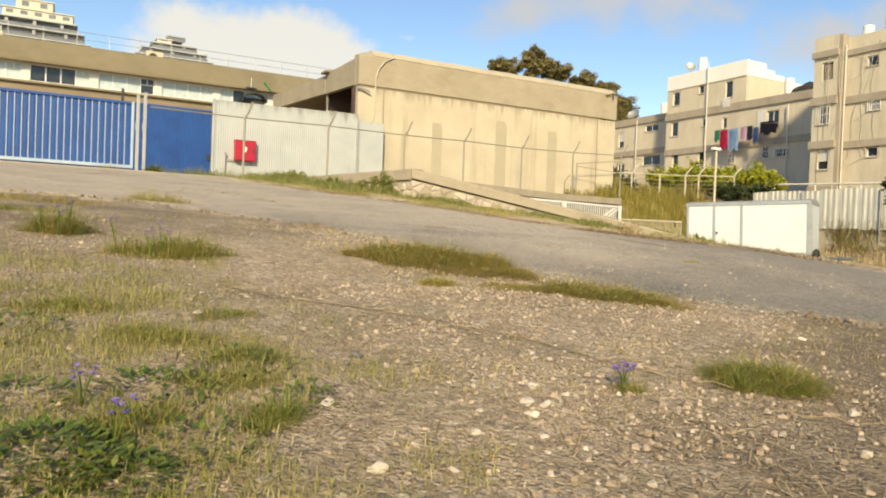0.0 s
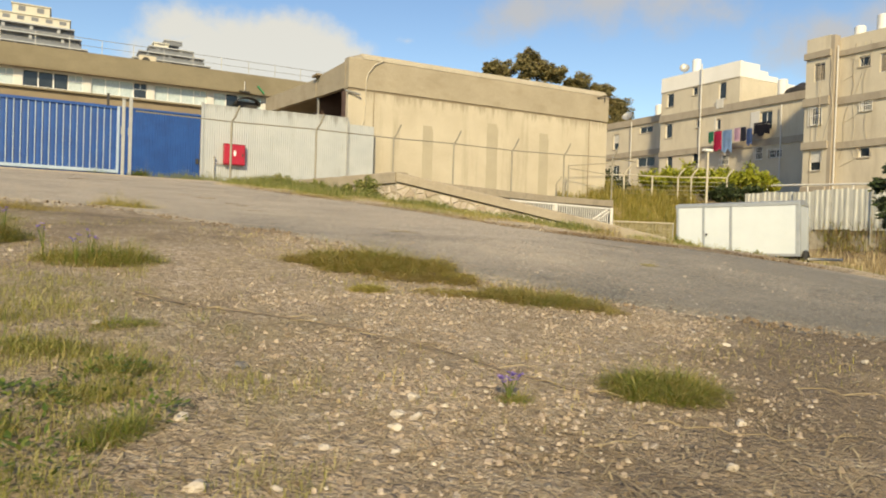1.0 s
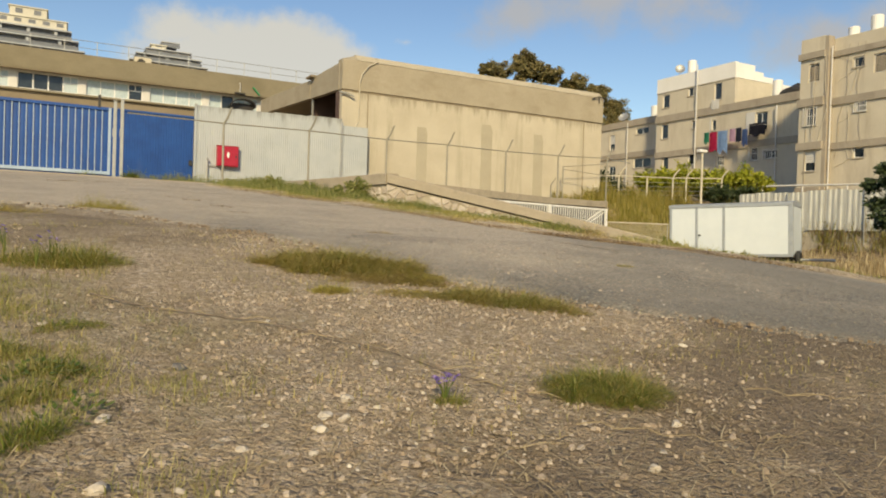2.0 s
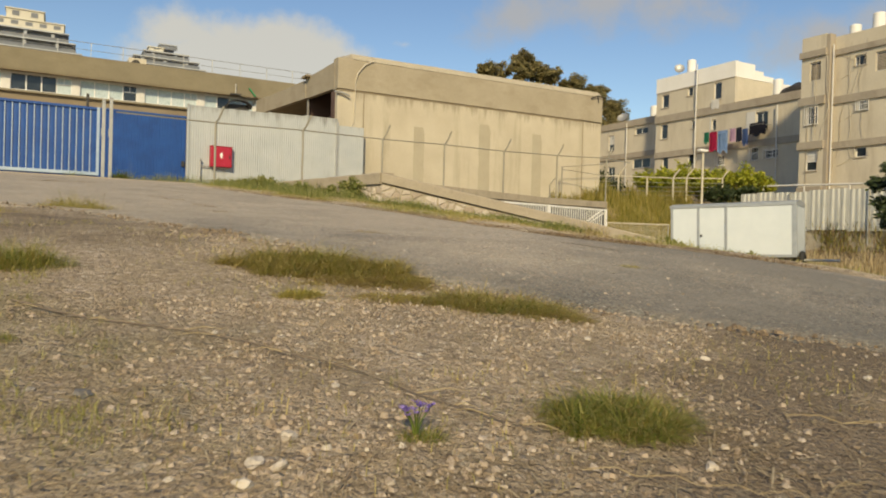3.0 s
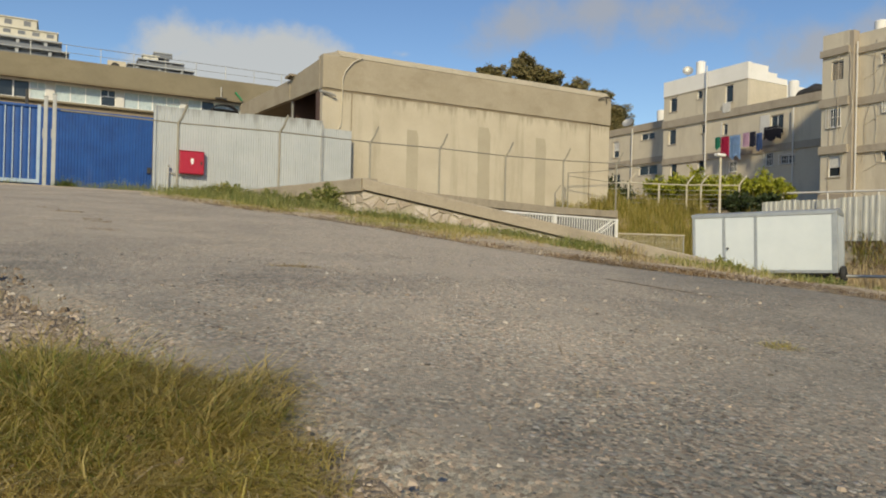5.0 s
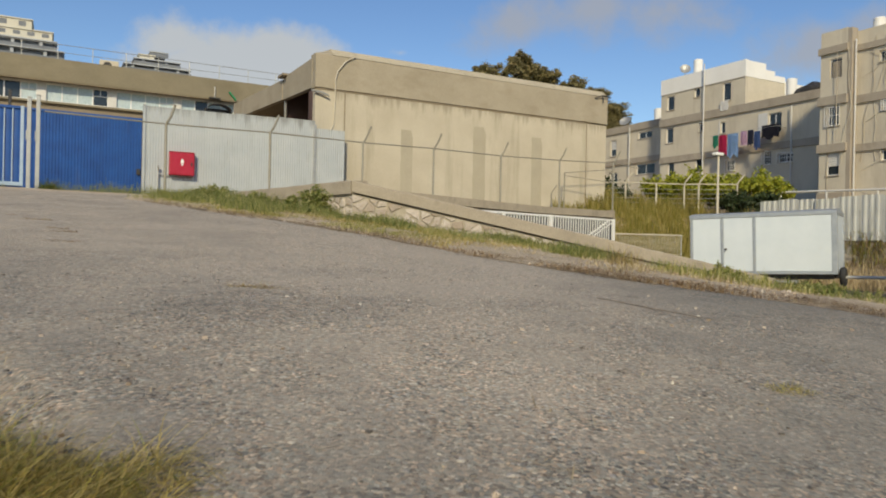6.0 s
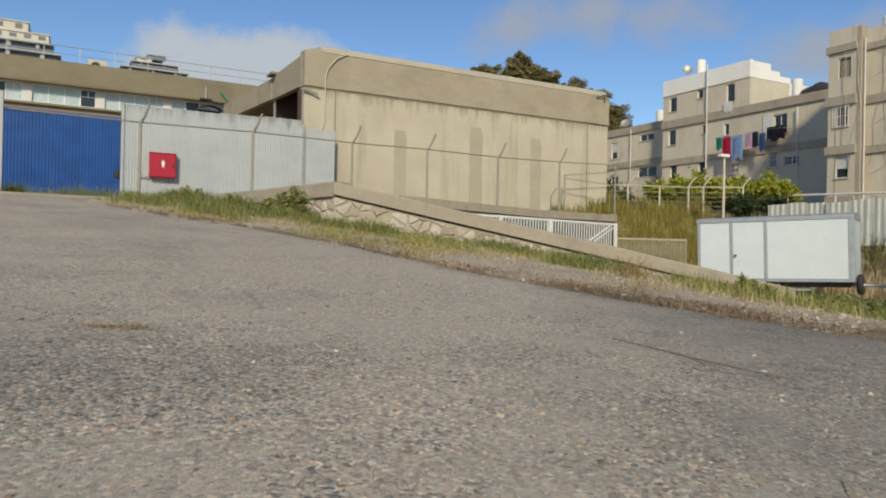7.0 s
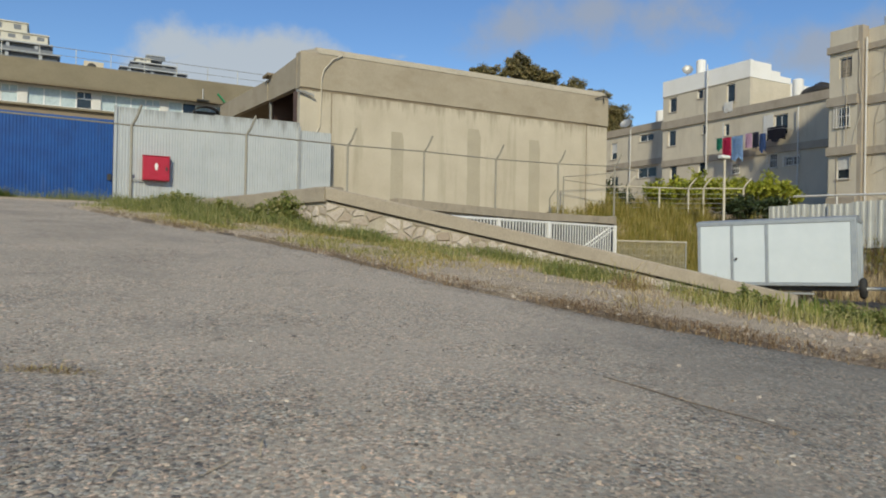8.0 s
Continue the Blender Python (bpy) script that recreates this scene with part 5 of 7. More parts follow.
def flats_white():
    """The block with the white top storey and its lower shaded wing."""
    X, Y0, YM, Y1 = 47.0, 32.0, 38.6, 46.95
    top = thing("apartment_block", "beige four-storey apartment block with a whitewashed top storey", "building", "apartment blocks", (X, Y1, 4.0))
    F = Facade((0, 0, -4.0), (0, -1, 0), (-1, 0, 0))
    u = lambda y: Y1 - y
    DEEP = 11.0
    low = [(u(46.35), u(45.55), 11.2, 12.45, "plain"), (u(42.9), u(42.45), 11.7, 12.4, "plain"), (u(40.8), u(40.35), 11.3, 12.15, "plain"),
           (u(36.6), u(35.55), 10.75, 12.15, "plain"), (u(37.0), u(36.3), 8.55, 9.55, "bars"), (u(35.75), u(34.6), 8.6, 9.2, "bars"),
           (u(46.1), u(45.4), 8.3, 9.6, "plain"), (u(43.2), u(42.5), 8.7, 9.6, "plain"), (u(40.2), u(39.4), 8.4, 9.2, "bars"), (u(36.8), u(35.2), 6.3, 6.9, "bars")]
    high = [(u(46.3), u(45.5), 13.9, 15.05, "plain"), (u(43.4), u(42.85), 14.5, 15.2, "plain"), (u(40.65), u(39.9), 13.75, 15.08, "plain")]
    part("wall", F.wall(0, u(Y0), 4.0, 12.95, 0.25, [h[:4] for h in low]), M_APT, top)
    part("upper_wall", F.wall(0, u(YM) + 0.002, 12.952, 15.25, 0.25, [h[:4] for h in high]), M_APT, top)
    part("parapet", F.boxes((-0.03, u(YM) + 0.03, 15.25, 16.5, -0.3, 0.04)), M_APT_WHITE, top, "whitewashed parapet")
    for h in low + high:
        window(top, F, *h)
    S = Facade((0, YM - Y1, -4.0), (1, 0, 0), (0, -1, 0))
    part("side_wall", S.boxes((0.255, 4.6, 12.952, 15.25, -0.25, 0)), M_CAP, top, "sunlit yellow side wall")
    part("side_parapet", S.boxes((0.31, 2.2, 15.252, 16.45, -0.25, 0.03), (2.2, 3.2, 15.25, 16.0, -0.25, 0.04), (3.2, 4.4, 15.25, 15.7, -0.25, 0.04), (4.4, 7.2, 12.952, 15.35, -0.25, 0.05)), M_APT_WHITE, top, "whitewashed parapet")
    part("end_wall", Facade((0, Y0 - Y1, -4.0), (1, 0, 0), (0, -1, 0)).boxes((0, DEEP, 4, 12.95, -0.25, -0.003)), M_APT, top)
    part("rear_wall", boxes((DEEP - 0.25, DEEP, Y0 - Y1 + 0.26, 0, 0, 11.2)), M_APT, top)
    part("far_wall", boxes((0.26, DEEP - 0.26, -0.25, 0, 0, 11.2)), M_APT, top)
    part("roof", boxes((0.26, DEEP - 0.26, Y0 - Y1 + 0.26, -0.26, 8.75, 8.93)), M_BAND, top)
    part("upper_roof", boxes((0.26, 7.0, YM - Y1 + 0.26, -0.26, 11.3, 11.45), (7.0, 7.2, YM - Y1 + 0.3, -0.26, 8.95, 11.45)), M_APT_WHITE, top)
    band(top, F, -0.02, u(Y0), 12.6, 13.2, 0.16)
    band(top, F, -0.02, u(Y0), 9.55, 10.05, 0.12)
    band(top, F, -0.02, u(YM), 15.2, 15.26, 0.05)
    for y, a, b in ((42.25, 4.2, 16.9), (34.6, 4.2, 12.4)):
        part("downpipe", tubes(([F.p(u(y), a, 0.24), F.p(u(y), b, 0.24)], 0.05, 8)), M_BLIND, top, "pale downpipe")
    part("awning", F.boxes(*[(u(40.7) + 0.11 * k, u(40.7) + 0.11 * k + 0.085, 13.0 - 0.03 * (k % 3), 13.72, 0.17, 0.2) for k in range(7)]), M_BLIND, top, "faded striped balcony cloth")
    part("shutter", F.boxes((u(37.4), u(36.62), 10.9, 12.25, 0.01, 0.06)), M_BLIND, top, "pale shutter")
    part("shutter", F.boxes((u(40.95), u(40.82), 10.9, 12.3, 0.01, 0.03)), M_BLIND, top, "pale shutter")
    water_tank(47.9, 43.9, 16.3, 1.45, 0.36)
    water_tank(48.3, 35.75, 13.3, 1.35, 0.36)
    dish(47.6, 45.0, 16.3, 0.42, mat=M_GALV)
    # dark sheeting heaped on the lower roof
    bm = bmesh.new()
    bmesh.ops.create_icosphere(bm, subdivisions=3, radius=1.0)
    for v in bm.verts:
        k = 1 + 0.30 * noise.noise(v.co * 1.7) + 0.12 * noise.noise(v.co * 5.0)
        v.co = Vector((1.4 + v.co.x * k * 0.95, 34.2 - Y1 + v.co.y * k * 1.15, 9.25 + v.co.z * k * 0.85))
    part("roof_sheeting", bm, M_DARK, top, "dark sheeting heaped on the lower roof")


def flats_near():
    """The block whose end shows: three storeys of the facade."""
    X, Y1, Y0 = 41.3, 28.8, 8.0
    top = thing("apartment_block", "beige apartment block with grey bands, pipes and barred windows", "building", "apartment blocks", (X, Y1, 4.0))
    F = Facade((0, 0, -4.0), (0, -1, 0), (-1, 0, 0))
    G = Facade((0.55, 0, -4.0), (0, -1, 0), (-1, 0, 0))
    u = lambda y: Y1 - y
    a = [(u(28.24), u(27.52), 12.22, 13.35, "louvre"), (u(28.40), u(27.63), 9.55, 10.66, "bars"), (u(28.35), u(27.6), 6.7, 7.95, "blind")]
    part("wall", F.wall(0, 1.6, 4.0, 14.95, 0.25, [h[:4] for h in a]), M_APT, top)
    for h in a:
        window(top, F, *h)
    b = [(u(25.75), u(25.05), 12.75, 13.35, "plain"), (u(25.5), u(24.85), 10.1, 10.72, "bars"), (u(25.55), u(24.9), 7.35, 7.95, "plain"), (u(24.5), u(23.6), 12.2, 13.3, "louvre")]
    for k in range(1, 5):
        for z in (12.4, 9.5, 6.8):
            b.append((u(24.6 - 3.2 * k), u(23.6 - 3.2 * k), z, z + 1.0, "plain" if z != 9.5 else "bars"))
    part("long_wall", G.wall(1.6, u(Y0), 4.0, 14.75, 0.25, [h[:4] for h in b]), M_APT, top)
    for h in b:
        window(top, G, *h)
    part("return_wall", boxes((0, 0.54, -1.85, -1.601, 0, 10.9)), M_BAND, top)
    for v0, v1 in ((13.66, 14.05), (10.72, 11.22), (8.02, 8.48)):
        band(top, F, -0.08, 1.66, v0, v1, 0.16)
        band(top, G, 1.86, u(Y0), v0 - 0.05, v1 - 0.1, 0.12)
    part("plinth", F.boxes((-0.05, 1.6, 5.3, 5.7, 0.002, 0.12)), M_BAND, top)
    part("end_wall", boxes((0.26, 10, -0.25, 0.0, 0, 10.95)), M_APT, top)
    part("rear_wall", boxes((9.75, 10, Y0 - Y1, -0.26, 0, 10.7)), M_APT, top)
    part("south_wall", boxes((0.81, 9.74, Y0 - Y1, Y0 - Y1 + 0.25, 0, 10.7)), M_APT, top)
    part("roof", boxes((0.82, 9.74, Y0 - Y1 + 0.26, -0.26, 10.0, 10.2)), M_BAND, top)
    part("downpipe", tubes(([G.p(u(26.8), 4.2, 0.42), G.p(u(26.8), 14.2, 0.42)], 0.042, 8)), M_BLIND, top, "pale downpipe")
    for y, s in ((27.3, 0), (26.3, 1), (25.6, 2), (25.0, 3)):
        pts = [G.p(u(y) + 0.10 * math.sin(i * 1.3 + s * 2) + 0.35 * math.sin(i * 0.35 + s), 14.2 - i * 0.62, 0.05 if y < 27 else 0.62) for i in range(12)]
        part("cable", tubes((pts, 0.013, 5)), M_BAND if s % 2 else M_CREAM_STEEL, top)
    for k in range(4):
        pts = [G.p(u(26.6) + 1.1 * math.sin(math.pi * i / 8) , 13.6 - 2.6 * k - 1.5 * i / 8, 0.06) for i in range(9)]
        part("cable", tubes((pts, 0.012, 5)), M_CREAM_STEEL, top)
    for y in (28.3, 27.7):
        pts = [F.p(u(y), 13.6, 0.18), F.p(u(y), 8.6, 0.18)] if y < 28 else [F.p(u(y), 10.6, 0.03), F.p(u(y), 5.5, 0.03)]
        part("cable", tubes((pts, 0.02, 5)), M_BAND, top)
    water_tank(42.4, 26.1, 14.2, 1.15, 0.32)
    water_tank(42.4, 24.7, 14.2, 1.5, 0.34)


def flats_far():
    X, Y1, Y0 = 49.0, 57.0, 48.2
    top = thing("apartment_block", "low beige apartment block farther off with grey bands", "building", "apartment blocks", (X, Y1, 4.0))
    F = Facade((0, 0, -4.0), (0, -1, 0), (-1, 0, 0))
    u = lambda y: Y1 - y
    a = [(u(55.4), u(54.6), 11.2, 12.7, "blind"), (u(51.7), u(50.0), 12.4, 13.0, "plain"), (u(51.9), u(49.6), 9.2, 10.1, "plain"), (u(55.4), u(54.4), 8.2, 9.6, "plain")]
    part("wall", F.wall(0, u(Y0), 4.0, 13.85, 0.25, [h[:4] for h in a]), M_APT, top)
    for h in a:
        window(top, F, *h)
    band(top, F, -0.05, u(Y0), 13.25, 13.87, 0.15)
    band(top, F, -0.05, u(Y0), 10.25, 10.75, 0.15)
    part("downpipe", tubes(([F.p(u(52.6), 4.2, 0.24), F.p(u(52.6), 13.6, 0.24)], 0.05, 8)), M_BLIND, top)
    part("roof", boxes((0.26, 9.74, Y0 - Y1 + 0.3, -0.26, 9.4, 9.6)), M_BAND, top)
    part("end_wall", boxes((0.26, 10, Y0 - Y1, Y0 - Y1 + 0.25, 0, 9.85)), M_APT, top)
    part("rear_wall", boxes((9.75, 10, Y0 - Y1 + 0.26, 0, 0, 9.85)), M_APT, top)
    part("north_wall", boxes((0.26, 9.74, -0.25, 0, 0, 9.85)), M_APT, top)
    water_tank(50.2, 50.4, 13.6, 1.5, 0.42)
    water_tank(50.2, 48.9, 13.6, 1.7, 0.42)
    dish(49.9, 54.4, 13.6, 0.55, (-0.7, -0.3, 0.6), M_GALV)


flats_white()
flats_near()
flats_far()


# ---- laundry on the white-topped block ----
def cloth(label, y0, y1, z_top, z_low, material, x=46.0):
    bm = bmesh.new()
    n, m = 8, 6
    rows = []
    for j in range(m + 1):
        row = []
        for i in range(n + 1):
            y = y0 + (y1 - y0) * i / n
            t = j / m
            row.append(bm.verts.new((0.05 * math.sin(i * 1.7) * t + 0.03 * math.sin(i * 0.9 + 1), y - y0, -(z_top - z_low) * t * (1 + 0.22 * noise.noise((i * 0.55, y0, 2.0))) + 0.05 * math.sin(i * 1.3) * t)))
        rows.append(row)
    for r, s in zip(rows, rows[1:]):
        for i in range(n):
            bm.faces.new((r[i], r[i + 1], s[i + 1], s[i]))
    bmesh.ops.solidify(bm, geom=bm.faces[:], thickness=0.012)
    ob = part("laundry", bm, material, None, label, True)
    ob.location = (x, y0, z_top)
    return tagged(ob, label, "laundry", "laundry on the line")


def dyed(name, c):
    return surf(name, tuple(v * 0.85 for v in c), c, 3.0, 0.9, grain=60, grain_amount=0.08, bump=0.1)


cloth("small green cloth hung on the line", 40.65, 40.15, 11.0, 10.1, dyed("green_cloth", (0.03, 0.25, 0.16)))
cloth("crimson towel hung on the line", 40.1, 39.35, 10.95, 9.45, dyed("crimson_cloth", (0.50, 0.02, 0.09)))
cloth("light blue sheet hung on the line", 39.3, 38.35, 10.95, 9.2, dyed("sky_cloth", (0.28, 0.44, 0.72)))
cloth("pale pink shirt hung on the line", 38.15, 37.6, 11.0, 10.0, dyed("pink_cloth", (0.62, 0.42, 0.58)))
cloth("dark blue trousers hung on the line", 37.0, 36.5, 10.85, 9.6, dyed("blue_cloth", (0.07, 0.13, 0.32)))
cloth("black blanket draped over the window ledge", 36.7, 35.3, 11.25, 10.3, dyed("black_cloth", (0.02, 0.02, 0.035)), 46.4)
cloth("black trousers hung on the line", 37.55, 37.05, 11.0, 9.9, dyed("navy_cloth", (0.025, 0.03, 0.06)))
line = thing("clothes_line", "thin clothes line on brackets before a window", "line", at=(46.0, 40.8, 11.0))
part("cord", tubes(([(0, 0, 0), (0, -5.6, 0.02)], 0.012, 5), ([(0, 0, 0), (1.0, 0, 0)], 0.02, 5), ([(0, -5.6, 0.02), (1.0, -5.6, 0.02)], 0.02, 5)), M_GALV, line)


# ---- school wing with ribbon windows ----
def school():
    X0, X1, Y = -16.0, 24.0, 56.1
    top = thing("school_wing", "long tan flat-roofed school wing with a band of windows", "building", at=(X0, Y, 4.0))
    F = Facade((0, 0, -4.0), (1, 0, 0), (0, -1, 0))
    W = X1 - X0
    bays = []
    x = -15.2
    while x < 22:
        bays.append((x + 0.27 - X0, x + 3.93 - X0))
        x += 4.19
    part("wall", F.boxes((0, W, 4.0, 11.15, -0.3, 0)), M_SCHOOL, top)
    part("head_beam", F.boxes((0, W, 12.32, 12.4, -0.3, 0)), M_BLIND, top)
    ends = [0.0] + [v for bay in bays for v in bay] + [W]
    for a, b in zip(ends[::2], ends[1::2]):
        if b > a + 0.01:
            part("pier", F.boxes((a, b, 11.15, 12.32, -0.3, 0)), M_BLIND, top, "white painted window pier")
    part("fascia", F.boxes((-0.3, W + 0.3, 12.4, 13.82, -0.5, 0.75)), M_SCHOOL, top, "deep tan fascia")
    part("fascia_lip", F.boxes((-0.3, W + 0.3, 12.33, 12.40, 0.3, 0.72)), M_SLAB, top)
    part("sill_slab", F.boxes((-0.3, W + 0.3, 10.95, 11.08, 0.003, 0.55)), M_SCHOOL, top)
    part("lower_slab", F.boxes((-0.3, W + 0.3, 10.35, 10.95, 0.003, 0.30)), M_SLAB, top, "brown concrete spandrel")
    part("roof", boxes((0, W, 0.5, 12, 9.5, 9.75)), M_BAND, top)
    part("rear_wall", boxes((0, W, 11.7, 12, 0, 9.5)), M_SCHOOL, top)
    rng = random.Random(4)
    for a, b in bays:
        n = 4
        f = 0.05
        cuts = [a + (b - a) * k / n for k in range(n + 1)]
        rows = [(a, b, 11.15, 11.22, -0.2, -0.1), (a, b, 12.25, 12.32, -0.2, -0.1)] + [(max(a, c - 0.04), min(b, c + 0.04), 11.22, 12.25, -0.2, -0.1) for c in cuts]
        w = part("window", F.boxes(*rows), M_WHITE, top)
        for k in range(n):
            if k == 3:
                part("small_frame", F.boxes((cuts[k] + 0.05, cuts[k + 1] - 0.05, 11.80, 11.86, -0.2, -0.1), ((cuts[k] + cuts[k + 1]) / 2 - 0.03, (cuts[k] + cuts[k + 1]) / 2 + 0.03, 11.86, 12.25, -0.2, -0.1)), M_WHITE, w)
            part("pane", F.boxes((cuts[k] + 0.04, cuts[k + 1] - 0.04, 11.22, 12.25, -0.17, -0.155)), M_GLASS if rng.random() < 0.25 else M_CURTAIN, w)
    # roof railing
    rail = thing("roof_railing", "thin white steel railing along the flat roof", "railing", at=(X0, Y - 0.3, 13.82))
    part("rail", tubes(([(0, 0, 1.05), (W, 0, 1.05)], 0.02, 6), ([(0, 0, 0.55), (W, 0, 0.55)], 0.016, 6)), M_GALV, rail)
    first = part("post", tubes(([(0, 0, 0), (0, 0, 1.05)], 0.024, 6)), M_GALV, rail)
    for k in range(1, 20):
        shared_part("post", first.data, rail, pose(2.05 * k, 0, 0))
    for x, w, h in ((5.0, 1.2, 0.85), (-5.2, 1.1, 0.8), (12.6, 1.0, 0.4)):
        unit = thing("air_conditioner", "cream rooftop air conditioner unit", "air conditioner", "rooftop units", (x, Y + 1.2, 13.75))
        part("case", soft_box(0, w, 0, 0.5, 0.05, h, 0.03), M_CAP, unit)
        part("fan_grille", tubes(([(w * 0.4, -0.01, h * 0.52), (w * 0.4, -0.03, h * 0.52)], h * 0.34, 18)), M_DARK, unit)
        part("foot", boxes((0.1, 0.16, 0.05, 0.45, -0.05, 0.06), (w - 0.16, w - 0.1, 0.05, 0.45, -0.05, 0.06)), M_GALV, unit)
    for k in range(7):
        bar = thing("solar_panel", "tilted solar water heater frame on the roof", "solar heater", "rooftop heaters", (-13 + 3.9 * k, Y + 3.0, 13.75))
        part("frame", tubes(([(0, 0, 0), (1.5, 0, 0.05), (1.5, 1.0, 0.8), (0, 1.0, 0.8), (0, 0, 0)], 0.03, 5)), M_BLIND, bar)
        part("strut", tubes(([(0, 1.0, 0.8), (0, 1.0, 0)], 0.025, 5), ([(1.5, 1.0, 0.8), (1.5, 1.0, 0)], 0.025, 5)), M_BLIND, bar)


def roof_lamp():
    top = thing("roof_lamp", "small flood lamp on a bent arm from the fascia", "lamp", at=(12.3, 55.2, 12.3))
    part("arm", tubes(([(0, 0.15, 0.9), (0, 0, 0.9), (0, 0, 0.15)], 0.03, 6)), M_BLIND, top)
    part("head", soft_box(-0.4, 0.4, -0.15, 0.1, 0.05, 0.16, 0.03), M_DARK, top)


school()
roof_lamp()


def entrance_canopy():
    """A dark barrel canopy over a window of the school, and the green lamp bracket beside it."""
    top = thing("window_canopy", "dark arched canopy over a school window", "canopy", at=(12.6, 55.5, 11.45))
    bm = bmesh.new()
    n = 14
    rings = []
    for i in range(n + 1):
        a = math.pi * i / n
        rings.append([bm.verts.new((r * math.cos(a), y, 0.62 * r * math.sin(a))) for r, y in ((0.95, -0.45), (0.95, 0.25), (0.88, 0.25), (0.88, -0.45))])
    for p, q in zip(rings, rings[1:]):
        for k in range(4):
            bm.faces.new((p[k], q[k], q[(k + 1) % 4], p[(k + 1) % 4]))
    bm.faces.new(rings[0])
    bm.faces.new(rings[-1][::-1])
    bmesh.ops.recalc_face_normals(bm, faces=bm.faces[:])
    part("shell", bm, M_DARK, top)
    # added dark panel that stands for the shade under the arch
    part("shade_panel", boxes((-0.85, 0.85, 0.2, 0.24, -0.3, 0.3)), M_DARK, top)
    lamp = thing("green_spout", "green metal spout on the edge of the school roof", "spout", at=(13.35, 55.25, 12.75))
    part("body", tubes(([(0.45, 0, -0.3), (-0.05, 0, 0.25)], 0.07, 8)), M_GREEN, lamp)


entrance_canopy()


def tower(label, y, base, tiers, deep=16.0):
    """A stepped tower, top tier first: each tier is x0, x1, top, kind; dark storeys between slabs, or cream rooms."""
    x0 = tiers[-1][0]
    top = thing("tower_block", label, "building", "far tower blocks", (x0, y, base))
    for k, (a, b, z, kind) in enumerate(tiers):
        low = (tiers[k + 1][2] if k + 1 < len(tiers) else base) - base
        a, b, h, f = a - x0, b - x0, z - base, 6.0 - 0.9 * k
        if kind == "room":
            part("penthouse", boxes((a, b, f, deep, low, h - 0.25)), M_TOWER, top, "cream penthouse")
            part("roof_slab", boxes((a - 0.3, b + 0.3, f - 0.3, deep, h - 0.245, h)), M_TOWER, top)
            n = max(1, int((b - a) / 2.9))
            for j in range(n):
                u = a + (b - a) * (j + 0.5) / n
                part("window", boxes((u - 0.75, u + 0.75, f - 0.05, f - 0.003, low + 0.8, min(h - 0.6, low + 2.0))), M_TOWER_DARK, top)
        else:
            floors = max(1, round((h - low) / 3.0))
            fh = (h - low) / floors
            for q in range(floors):
                v = low + fh * q
                # the dark colour stands for shade behind the terraces
                part("storey", boxes((a + 0.6, b - 0.6, f + 1.3, deep, v, v + fh - 0.3)), M_TOWER_DARK, top, "recessed storey, its shade put into a dark colour")
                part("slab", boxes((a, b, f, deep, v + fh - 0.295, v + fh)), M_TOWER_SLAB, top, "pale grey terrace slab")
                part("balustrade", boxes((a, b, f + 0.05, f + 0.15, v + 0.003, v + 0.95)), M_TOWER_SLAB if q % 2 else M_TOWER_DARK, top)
                n = max(1, int((b - a) / 5.5))
                for j in range(n):
                    u = a + (b - a) * (j + 0.35) / n
                    part("pier", boxes((u, u + 0.7, f + 0.5, f + 1.29, v + 0.003, v + fh - 0.3)), M_TOWER_SLAB, top)


tower("stepped grey tower block with a cream penthouse on the hill", 197.0, 16.5,
      ((-10.8, -2.9, 55.3, "room"), (-13.5, 1.5, 52.7, "room"), (-15.0, 2.6, 50.4, "terrace"), (-16.5, 4.2, 48.0, "terrace"), (-18.5, 5.6, 45.5, "terrace")))
tower("farther stepped grey tower block with dark terraces on the hill", 200.0, 15.0,
      ((24.0, 28.6, 52.6, "terrace"), (21.4, 25.0, 51.2, "room"), (20.0, 31.5, 50.0, "terrace"), (17.5, 34.0, 48.2, "terrace"), (16.0, 35.5, 46.2, "terrace")))


# ---- trees and shrubs ----
def leaves(centres, count, size, rng, squash=0.8):
    """Small folded leaves strewn through clumps: verts and faces."""
    verts, faces = [], []
    for _ in range(count):
        c, r = rng.choice(centres)
        d = Vector((rng.gauss(0, 1), rng.gauss(0, 1), rng.gauss(0, 1))).normalized() * r * rng.random() ** 0.45
        p = Vector(c) + Vector((d.x, d.y, d.z * squash))
        a = Vector((rng.uniform(-1, 1), rng.uniform(-1, 1), rng.uniform(-0.8, 0.5))).normalized()
        b = a.orthogonal().normalized()
        s = size * rng.uniform(0.6, 1.3)
        i = len(verts)
        verts += [p, p + a * s * 0.5 + b * s * 0.3, p + a * s, p + a * s * 0.5 - b * s * 0.3]
        faces += [(i, i + 1, i + 2), (i, i + 2, i + 3)]
    return verts, faces


